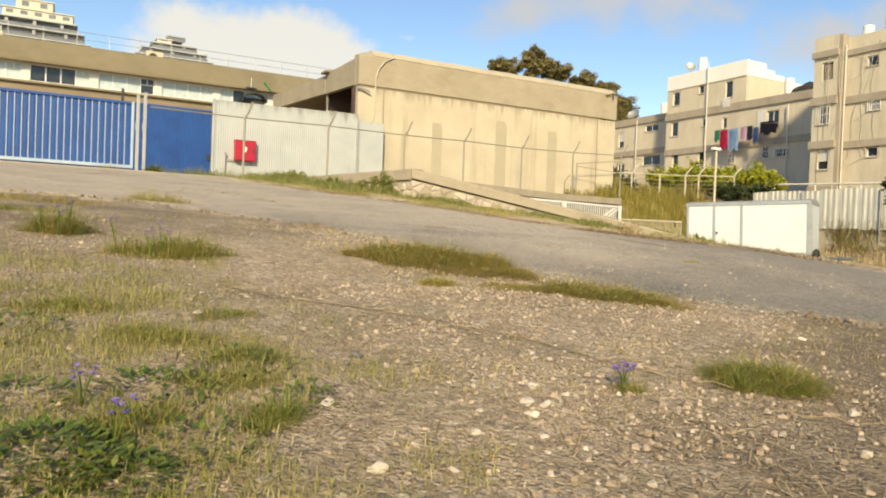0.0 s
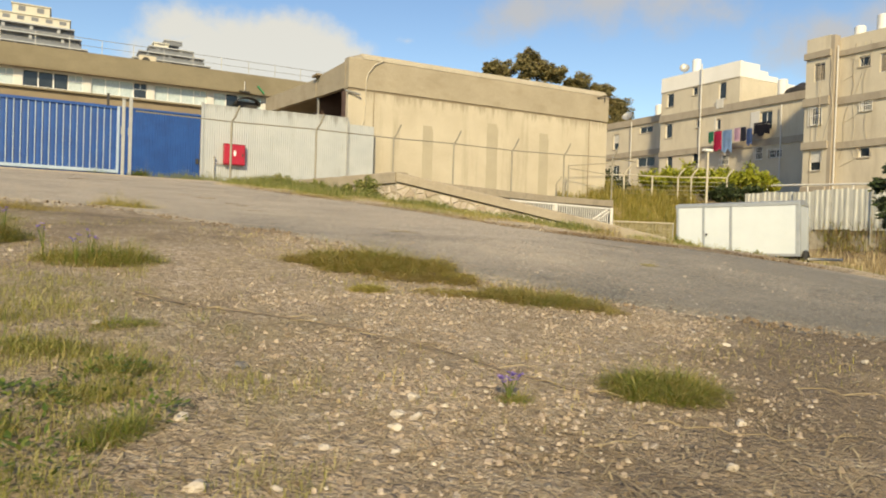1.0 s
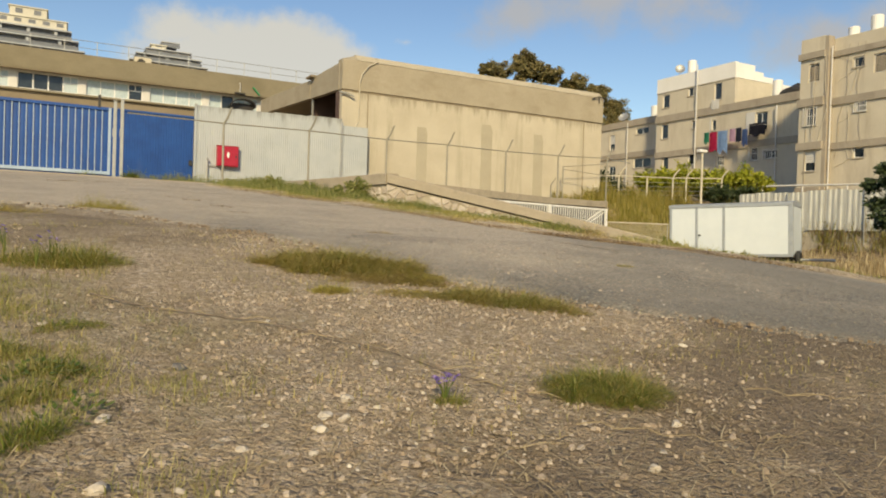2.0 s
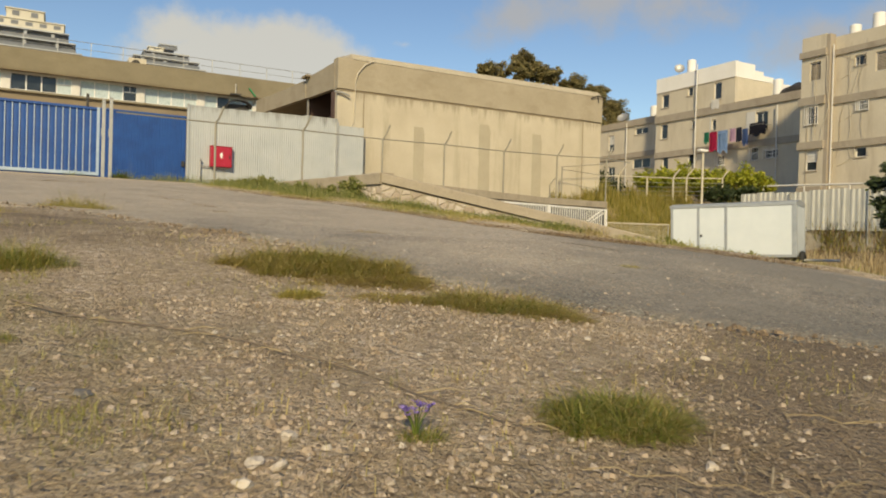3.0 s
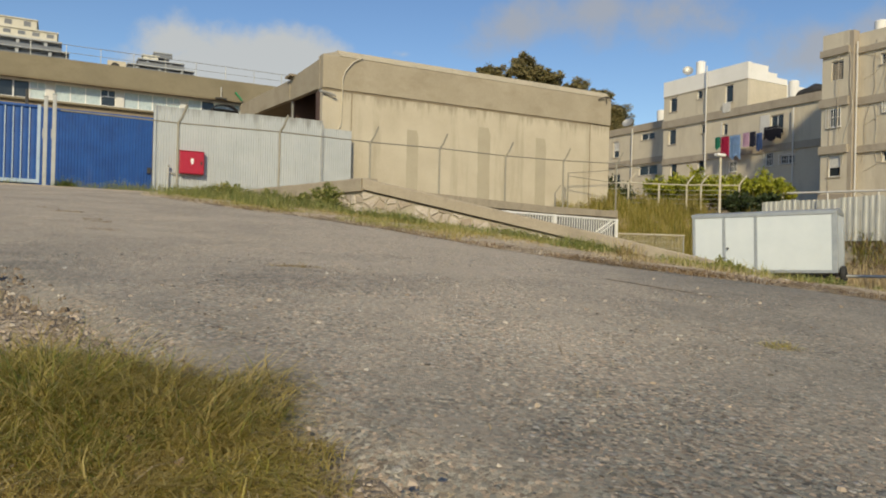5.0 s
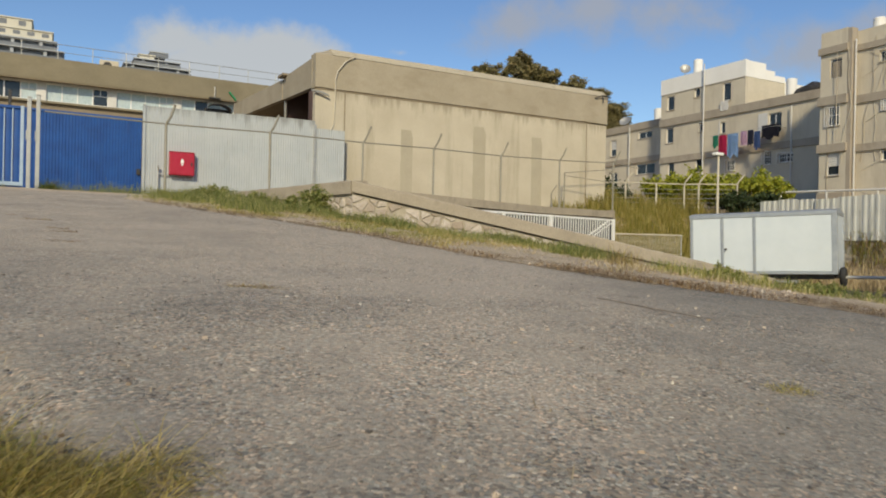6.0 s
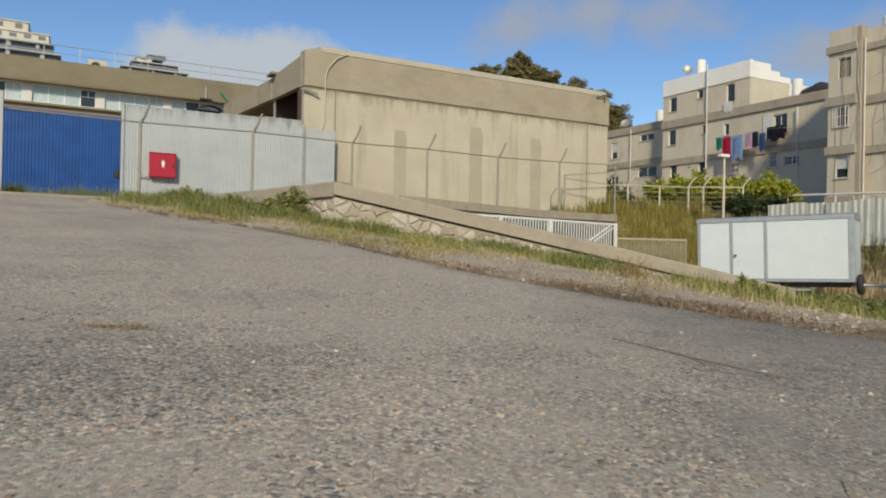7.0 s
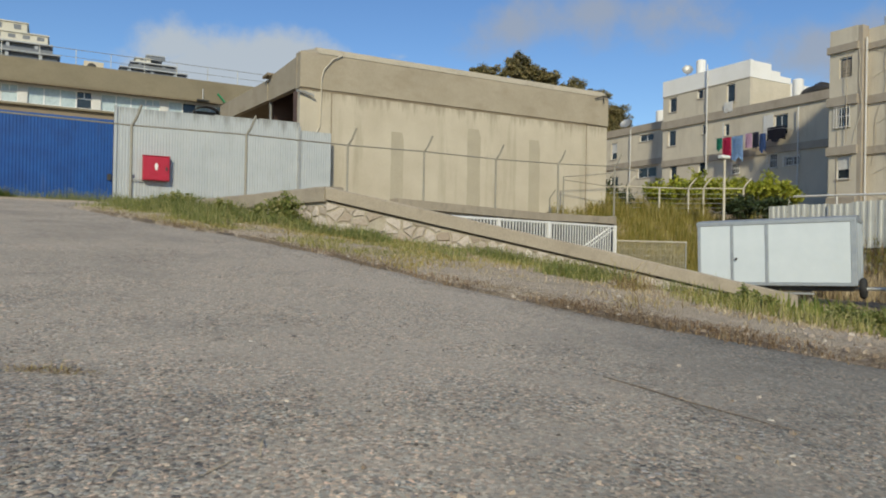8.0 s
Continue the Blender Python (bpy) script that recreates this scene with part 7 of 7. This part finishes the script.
def pebble(verts, faces, x, y, z, rng):
    """A flat-topped chip of stone, five-sided, tilted a little."""
    r = 0.0027 + 0.0118 * rng.random() ** 4.8
    i = len(verts)
    h = r * rng.uniform(0.3, 0.75)
    tx, ty = rng.uniform(-0.35, 0.35), rng.uniform(-0.35, 0.35)
    a0, st = rng.uniform(0, math.tau), rng.uniform(0.65, 1.0)
    c, s = math.cos(a0), math.sin(a0)
    ring = []
    for k in range(5):
        a = (k + rng.uniform(-0.28, 0.28)) * math.tau / 5
        q = r * rng.uniform(0.8, 1.25)
        ux, uy = q * math.cos(a), q * math.sin(a) * st
        ring.append((ux * c - uy * s, ux * s + uy * c))
    verts += [(x + px, y + py, z - 0.002) for px, py in ring]
    verts += [(x + px * 0.72, y + py * 0.72, z + h + tx * px + ty * py) for px, py in ring]
    faces += [(i + k, i + (k + 1) % 5, i + 5 + (k + 1) % 5, i + 5 + k) for k in range(5)] + [(i + 5, i + 6, i + 7, i + 8, i + 9)]


def road_chip(verts, faces, x, y, z, rng):
    """A chip of aggregate that stands out of the asphalt."""
    n = len(verts)
    pebble(verts, faces, 0, 0, 0, rng)
    k = rng.uniform(0.55, 1.1)
    verts[n:] = [(x + px * k, y + py * k, z + pz * k * 0.6) for px, py, pz in verts[n:]]


def straw(verts, faces, x, y, z, rng):
    l = 0.03 + 0.2 * rng.random() ** 1.6
    a = rng.uniform(0, math.tau)
    dx, dy = math.cos(a) * l, math.sin(a) * l
    w = rng.uniform(0.0008, 0.0022)
    px, py = -math.sin(a) * w, math.cos(a) * w
    h = rng.uniform(0.004, 0.02)
    i = len(verts)
    verts += [(x - px, y - py, z + 0.006), (x + px, y + py, z + 0.006), (x + dx * 0.5 + px, y + dy * 0.5 + py, z + h), (x + dx * 0.5 - px, y + dy * 0.5 - py, z + h), (x + dx, y + dy, z + 0.006 + 0.1 * dy)]
    faces += [(i, i + 1, i + 2, i + 3), (i + 3, i + 2, i + 4)]


def grass_blade(verts, faces, x, y, z, rng):
    v, f = blades([(x, y, z, 1)], rng, 0.05, 0.0012, 1.4, 0.8)
    i = len(verts)
    verts += v
    faces += [tuple(i + q for q in t) for t in f]


def patchy(scale, level, salt):
    return lambda x, y, rng: noise.noise((x * scale, y * scale, salt)) + rng.uniform(-0.25, 0.25) > level


strewn("pebbles", "pale pebbles strewn over the trodden soil", "gravel", (-2.2, 6.6, -0.6, 6.4), 120000, 5, pebble, M_PEBBLE, lambda x, y, rng: rng.random() < 0.16 + 0.84 * smooth_step(0.7, -0.2, 0.55 * x - 0.83 * y + 0.5 * noise.noise((x * 1.6, y * 1.6, 2.0))) * smooth_step(0.2, 1.2, x + 0.5 * noise.noise((x * 1.6, y * 1.6, 6.0))), 0.02)
strewn("straw_litter", "dry straw litter lying on the soil", "straw", (-2.4, 6.6, -0.6, 6.8), 26000, 6, straw, M_STRAW, patchy(1.3, -0.3, 3.0), 0.04)
strewn("thin_grass", "thin green grass growing through the soil", "grass", (-2.4, 1.0, -0.3, 4.2), 125000, 7, grass_blade, M_THIN, lambda x, y, rng: noise.noise((x * 2.4, y * 2.4, 8.0)) + 0.6 * noise.noise((x * 7, y * 7, 4.0)) + rng.uniform(-0.4, 0.4) > -0.14 + 1.6 * max(0.0, x - 0.15) + 0.2 * max(0.0, y - 1.9))
strewn("brown_litter", "brown dead leaves and stalks on the soil", "litter", (1.0, 6.6, -0.6, 3.2), 6500, 9, straw, M_LITTER, patchy(1.0, -0.05, 6.0))
strewn("dead_litter", "brown dead stalks matted on the soil", "litter", (-2.0, 1.6, 0.3, 4.8), 7000, 19, straw, M_LITTER, patchy(1.2, -0.1, 5.0))
strewn("road_litter", "scattered twigs and straw on the asphalt", "litter", (0.5, 8.0, 2.0, 12.0), 220, 10, straw, M_STRAW, lambda x, y, rng: on_road(x, y), 1.0)
strewn("road_chips", "loose stone chips on the asphalt", "gravel", (1.6, 6.4, 1.6, 8.6), 14000, 11, road_chip, M_ROAD_CHIP, lambda x, y, rng: on_road(x, y) and noise.noise((x * 1.5, y * 1.5, 3.0)) + rng.uniform(-0.5, 0.5) > -0.05, 1.0)
strewn("dry_grass", "sparse dry grass on the waste ground", "grass", (-4.0, 6.0, 0.2, 9.0), 22000, 8, grass_blade, M_TUFT, patchy(1.1, 0.15, 1.0))


def single_stone(x, y, r, seed, mat=None, flat=0.7):
    rng = random.Random(seed)
    bm = bmesh.new()
    bmesh.ops.create_icosphere(bm, subdivisions=2, radius=r)
    planes = [Vector((rng.gauss(0, 1), rng.gauss(0, 1), rng.gauss(0, 1))).normalized() for _ in range(7)]
    for v in bm.verts:
        k = 1 + 0.35 * noise.noise(v.co * (1.4 / r) + Vector((seed, 0, 0))) + 0.08 * noise.noise(v.co * (4 / r))
        for pl in planes:
            over = v.co.dot(pl) - r * 0.72
            if over > 0:
                v.co -= pl * over
        v.co = Vector((v.co.x * k * 1.15, v.co.y * k, v.co.z * k * flat))
    ob = part("stone", bm, mat or M_WHITE_STONE)
    ob.location = (x, y, ground_z(x, y) + r * flat * 0.4)
    ob.rotation_euler = (rng.uniform(-0.3, 0.3), rng.uniform(-0.3, 0.3), rng.uniform(0, 6))
    return tagged(ob, "pale limestone lying on the soil", "stone", "loose stones")


for k, (x, y, r) in enumerate(((0.23, 0.75, 0.024), (0.58, 0.90, 0.016), (0.27, 1.21, 0.022), (0.99, 1.22, 0.024), (0.87, 1.08, 0.022), (0.92, 1.05, 0.02), (0.40, 0.70, 0.014), (1.02, 2.36, 0.016),
                               (1.60, 0.46, 0.018), (0.82, 0.98, 0.021), (1.95, 0.72, 0.018), (0.75, 0.82, 0.013), (0.68, 1.05, 0.012), (1.25, 1.6, 0.015), (0.1, 2.4, 0.02), (-0.7, 2.2, 0.03), (-0.95, 2.3, 0.03), (2.9, 1.6, 0.02), (3.4, 1.2, 0.02), (2.6, 2.0, 0.018), (1.7, 1.9, 0.014))):
    single_stone(x, y, r, 100 + k)
grey = surf("dark_stone", (0.10, 0.095, 0.09), (0.2, 0.19, 0.18), 20.0, 0.8, grain=100)
tagged(single_stone(0.54, 1.68, 0.027, 140, grey), "small dark stone lying on the soil", "stone", "loose stones")


def dead_stalk():
    """The long dead stalk that lies across the pebbles."""
    pts = [(0.30, 3.02), (0.54, 2.69), (0.78, 2.50), (1.03, 2.28), (1.2, 2.02), (1.37, 1.74), (1.46, 1.45), (1.58, 1.20), (1.66, 1.06)]
    loc = Vector((1.03, 2.3, ground_z(1.03, 2.3)))
    top = thing("dead_stalk", "long brown dead stalk lying across the pebbles", "stalk", at=tuple(loc))
    rng = random.Random(3)
    path = [Vector((p.x, p.y, ground_z(p.x, p.y) + 0.012)) - loc for p in spline([(*p, 0) for p in pts], 4)]
    part("stem", tubes((path, [0.0045 - 0.002 * i / len(path) for i in range(len(path))], 6)), M_BARK, top)
    for i in range(2, len(path) - 2, 2):
        d = Vector((rng.uniform(-1, 1), rng.uniform(-1, 1), 0)).normalized() * rng.uniform(0.06, 0.2)
        part("twig", tubes(([path[i], path[i] + d * 0.5 + Vector((0, 0, 0.012)), path[i] + d + Vector((0, 0, 0.02 * d.y))], [0.0025, 0.002, 0.001], 5)), M_STRAW, top)


dead_stalk()


def straw_stalks():
    """Long dry stalks lying on the brown litter."""
    for k, pts in enumerate((((1.60, 0.80), (1.74, 0.70), (1.88, 0.58), (2.02, 0.50)), ((1.95, 0.42), (2.12, 0.50), (2.30, 0.50)), ((1.18, 0.62), (1.36, 0.70), (1.55, 0.72)),
                             ((2.55, 0.95), (2.72, 0.80), (2.95, 0.72)))):
        loc = Vector((*pts[0], ground_z(*pts[0])))
        top = thing("dry_stalk", "long pale dry stalk lying on the soil", "stalk", "dry stalks", tuple(loc))
        path = [Vector((p.x, p.y, ground_z(p.x, p.y) + 0.010 + 0.008 * (i % 3))) - loc for i, p in enumerate(spline([(*p, 0) for p in pts], 4))]
        part("stem", tubes((path, [0.0020 - 0.0012 * i / len(path) for i in range(len(path))], 6)), M_STRAW, top)
        part("side_stem", tubes(([path[3], path[3] + Vector((0.06, 0.05 - 0.03 * k, 0.012)), path[3] + Vector((0.13, 0.07 - 0.05 * k, 0.006))], [0.0018, 0.0014, 0.0008], 5)), M_STRAW, top)


straw_stalks()


def edge_clods():
    """Clods of earth and broken asphalt along the near edge of the lane."""
    rng = random.Random(58)
    verts, faces = [], []
    for _ in range(3600):
        i = int(rng.uniform(0.1, 0.78) * (len(near_line) - 2))
        s = rng.random()
        x = near_line[i][0] + (near_line[i + 1][0] - near_line[i][0]) * s + rng.gauss(-0.06, 0.10)
        y = near_line[i][1] + (near_line[i + 1][1] - near_line[i][1]) * s + rng.gauss(-0.03, 0.08)
        if noise.noise((x * 1.4, y * 1.4, 8.0)) + rng.uniform(-0.3, 0.3) < 0.0:
            continue
        n = len(verts)
        pebble(verts, faces, 0, 0, 0, rng)
        k = rng.uniform(0.7, 1.9)
        verts[n:] = [(x + px * k, y + py * k, ground_z(x, y) + 0.008 + pz * k * 1.2) for px, py, pz in verts[n:]]
    tagged(mesh_part("edge_clods", verts, faces, M_CLOD), "brown clods and broken asphalt along the road edge", "gravel", kind="stuff")


edge_clods()


def road_twig():
    """The thin forked twig that lies on the asphalt."""
    loc = Vector((5.45, 5.5, ground_z(5.45, 5.5) + 0.02))
    top = thing("fallen_twig", "long thin dry twig lying on the asphalt", "twig", at=tuple(loc))
    put = lambda *ps: [Vector((x, y, ground_z(x, y) + 0.017)) - loc for x, y in ps]
    part("stem", tubes((put((5.40, 5.89), (5.43, 5.68), (5.45, 5.50), (5.50, 5.32), (5.54, 5.17), (5.58, 5.08)), [0.0026, 0.003, 0.003, 0.0028, 0.002, 0.001], 6)), M_BARK, top)
    part("fork", tubes((put((5.44, 5.48), (5.42, 5.41), (5.39, 5.34)), [0.002, 0.0016, 0.001], 6)), M_BARK, top)


road_twig()


# tall grass of the yard, weeds along the wall
def tall_grass(name, label, region, count, tall, width, seed, mat, keep=None):
    rng = random.Random(seed)
    spots = []
    for _ in range(count):
        x, y = rng.uniform(region[0], region[1]), rng.uniform(region[2], region[3])
        if keep is None or keep(x, y, rng):
            spots.append((x, y, ground_z(x, y), 0.72 + 0.9 * noise.noise((x * 0.9, y * 0.9, seed))))
    v, f = blades(spots, rng, tall, width, 0.5, 0.35)
    return tagged(mesh_part(name, v, f, mat), label, "grass", kind="stuff")


tall_grass("tall_grass", "tall yellow-green grass on the bank behind the trailer", (26.3, 34.5, 24.5, 32.0), 40000, 1.05, 0.012, 3, M_TALL, lambda x, y, rng: y > 29.05 - 0.29 * (x - 26.5) + (0 if x < 29.8 else -3.5))
tall_grass("bank_grass", "dry straw-coloured grass below the sheet fence", (27.5, 33.0, 10.0, 25.5), 16000, 0.8, 0.014, 4, M_STRAW, patchy(0.6, -0.15, 2.0))
def bank_plants():
    """Dry plants rooted all over the face of the stone bank."""
    rng = random.Random(23)
    for name, label, mat, count in (("bank_weeds", "yellow-green weeds growing on the stone bank", M_THIN, 5000), ("bank_straw", "dry brown stalks on the stone bank", M_RUST, 4000)):
        spots = []
        for _ in range(count):
            y, s = rng.uniform(12.6, 26.2), rng.random()
            x, z = (32.3 + 0.55 * s * 2, 0.3 + 3.0 * s) if s < 0.5 else (32.85 + 0.5 * (s - 0.5), 1.8 + 2.24 * (s - 0.5))
            if noise.noise((y * 0.8, s * 2, 4.0)) + rng.uniform(-0.3, 0.3) > -0.15:
                spots.append((x - 0.02, y, z, 1.0))
        v, f = blades(spots, rng, 0.55, 0.012, 0.9, 0.5)
        tagged(mesh_part(name, v, f, mat), label, "weeds", kind="stuff")


bank_plants()
tall_grass("yard_grass", "green weeds beside the trailer", (14.5, 25.5, 9.5, 16.0), 5000, 0.4, 0.012, 5, M_TUFT_GREEN, lambda x, y, rng: y < 21.5 - 0.52 * x + 13 and not (19.8 < x < 24.5 and y > 13.6) and noise.noise((x * 0.7, y * 0.7, 1.0)) > -0.1)
tall_grass("hall_grass", "dry grass on the ledge before the hall", (24.0, 27.4, 29.6, 31.2), 3000, 0.75, 0.010, 6, M_TALL)


def verge_weeds(name, label, count, tall, seed, mat, a, b, lo, hi, level):
    """Weeds along the foot of the wall, between two stretches of the verge."""
    rng = random.Random(seed)
    spots = []
    n = len(far_line)
    for _ in range(count):
        i = int(rng.uniform(a, b) * (n - 1))
        t = rng.uniform(lo, hi)
        x = far_line[i][0] + (out_line[i][0] - far_line[i][0]) * t + rng.uniform(-0.1, 0.1)
        y = far_line[i][1] + (out_line[i][1] - far_line[i][1]) * t + rng.uniform(-0.1, 0.1)
        q = noise.noise((x * 0.9, y * 0.9, seed))
        if q + rng.uniform(-0.2, 0.2) > level:
            spots.append((x, y, ground_z(x, y) + 0.02, 0.7 + q))
    v, f = blades(spots, rng, tall, 0.0042, 1.0, 0.6)
    return tagged(mesh_part(name, v, f, mat), label, "weeds", kind="stuff")


verge_weeds("wall_weeds", "green weeds along the foot of the rubble wall", 34000, 0.19, 2, M_FRESH, 0.54, 0.80, 0.45, 1.0, 0.16)
verge_weeds("verge_grass", "yellow-green grass over the upper verge", 27000, 0.085, 8, M_THIN, 0.60, 0.86, 0.05, 0.95, -0.08)
verge_weeds("verge_hay", "dry grass over the upper verge", 11000, 0.08, 9, M_DRY, 0.58, 0.84, 0.03, 0.95, -0.05)
verge_weeds("return_weeds", "tall green weeds below the coping towards the white wall", 26000, 0.30, 5, M_FRESH, 0.76, 0.935, 0.15, 1.0, -0.02)
verge_weeds("verge_straw", "low brown weeds along the road edge", 5000, 0.03, 3, M_RUST, 0.25, 0.85, -0.03, 0.10, 0.05)
verge_weeds("loose_straw", "sparse dry stalks on the sandy verge", 13000, 0.08, 6, M_STRAW, 0.25, 0.85, 0.15, 1.0, 0.05)
verge_weeds("low_weeds", "patchy green weeds on the lower verge", 9000, 0.17, 4, M_FRESH, 0.14, 0.52, 0.6, 1.05, 0.22)
verge_weeds("low_grass", "patchy yellow grass on the lower verge", 8000, 0.15, 7, M_THIN, 0.14, 0.62, 0.45, 1.0, 0.12)


def edge_litter():
    """Brown crumbs, stalks and leaves swept along the edge of the asphalt."""
    rng = random.Random(44)
    verts, faces = [], []
    for _ in range(15000):
        i = int(rng.uniform(0.2, 0.85) * (len(far_line) - 2))
        t = rng.gauss(0.03, 0.05)
        s = rng.random()
        x = far_line[i][0] + (far_line[i + 1][0] - far_line[i][0]) * s + (out_line[i][0] - far_line[i][0]) * t
        y = far_line[i][1] + (far_line[i + 1][1] - far_line[i][1]) * s + (out_line[i][1] - far_line[i][1]) * t
        if noise.noise((x * 1.3, y * 1.3, 6.0)) + rng.uniform(-0.35, 0.35) > -0.1:
            straw(verts, faces, x, y, ground_z(x, y) + 0.012 + 0.03 * rng.random(), rng)
    tagged(mesh_part("edge_litter", verts, faces, M_RUST), "brown stalks and dead leaves swept along the road edge", "litter", kind="stuff")


edge_litter()


def verge_stones():
    rng = random.Random(12)
    verts, faces = [], []
    for _ in range(4200):
        i = int(rng.uniform(0.25, 0.82) * (len(far_line) - 1))
        t = rng.random()
        x = far_line[i][0] + (out_line[i][0] - far_line[i][0]) * t + rng.uniform(-0.15, 0.15)
        y = far_line[i][1] + (out_line[i][1] - far_line[i][1]) * t + rng.uniform(-0.15, 0.15)
        n = len(verts)
        pebble(verts, faces, 0, 0, 0, rng)
        k = rng.uniform(1.0, 2.4)
        verts[n:] = [(x + px * k, y + py * k, ground_z(x, y) + 0.03 + pz * k) for px, py, pz in verts[n:]]
    tagged(mesh_part("verge_stones", verts, faces, M_PEBBLE), "loose stones scattered on the sandy verge", "gravel", kind="stuff")


verge_stones()
for k, (x, y, r, h) in enumerate(((7.38, 17.55, 0.34, 0.62), (7.1, 18.3, 0.22, 0.35), (5.9, 20.8, 0.35, 0.5), (6.6, 19.4, 0.3, 0.4))):
    shrub("wall_bush", "leafy green weed bush by the bend of the rubble wall", x, y, r, h, 70 + k, M_FRESH, 4200 if k == 0 else 1800, 0.06)
for k, (x, y, r, h) in enumerate(((14.2, 10.4, 0.4, 0.35), (19.2, 12.6, 0.5, 0.5), (17.2, 11.0, 0.6, 0.5), (11.6, 8.6, 0.4, 0.3), (10.7, 9.4, 0.35, 0.28))):
    shrub("roadside_bush", "low green bush on the verge by the trailer yard", x, y, r, h, 170 + k, M_FRESH, 2600, 0.05)
for k, (x, y, r, h) in enumerate(((7.45, 7.75, 0.42, 0.3), (8.9, 9.6, 0.22, 0.55), (9.4, 9.9, 0.2, 0.5), (8.2, 7.3, 0.35, 0.18), (9.9, 9.5, 0.3, 0.4))):
    tuft("rusty dead weed standing on the verge", x, y, r, r * 0.7, 0.3 * k, 170, h * 0.55, 190 + k, M_RUST, 0.0028, dry=0.4, upright=0.9)


# ---- stones of the rubble wall ----
def wall_stones():
    """Stones of the long face and of the short return beyond the bend."""
    L = math.hypot(ALONG.x, ALONG.y)
    back = BACK_END - BEND
    B = math.hypot(back.x, back.y)
    back_way = Vector((back.x, back.y, 0)).normalized()
    runs = ((BEND, END, ALONG_FLAT, OUTWARD, L, 0.30, lambda u: max(0.13, 0.33 - 0.032 * u), 9),
            (BEND, BACK_END, -back_way, Vector((-back_way.y, back_way.x, 0)), 2.6, 0.33, lambda u: 0.30, 10))
    for a, b, way, out, length, under, size, seed in runs:
        whole = math.hypot(b.x - a.x, b.y - a.y)
        at = lambda u: a.lerp(b, min(1.0, max(0.0, u / whole)))
        low = lambda u: ground_z(at(u).x, at(u).y) - 0.08
        high = lambda u: at(u).z - under
        step = 1 if way.dot(b - a) > 0 else -1
        if out.dot(Vector((-1, -1, 0))) < 0:
            out = -out
        face = Matrix(((way.x, -out.x, 0), (way.y, -out.y, 0), (0, 0, 1))).to_4x4()
        shift = Vector((0.03, 0, 0)) if step < 0 else Vector()
        for k, poly in enumerate(rubble_cells(length, low, high, size, seed)):
            if step < 0:
                poly = [(-x, z) for x, z in poly][::-1]
            me, cx, cz = stone_mesh(poly, 400 * seed + k)
            p = at(abs(cx))
            shared_part("stone", me, wall_thing, Matrix.Translation(Vector((p.x, p.y, cz)) + shift + out * 0.0) @ face)


wall_stones()
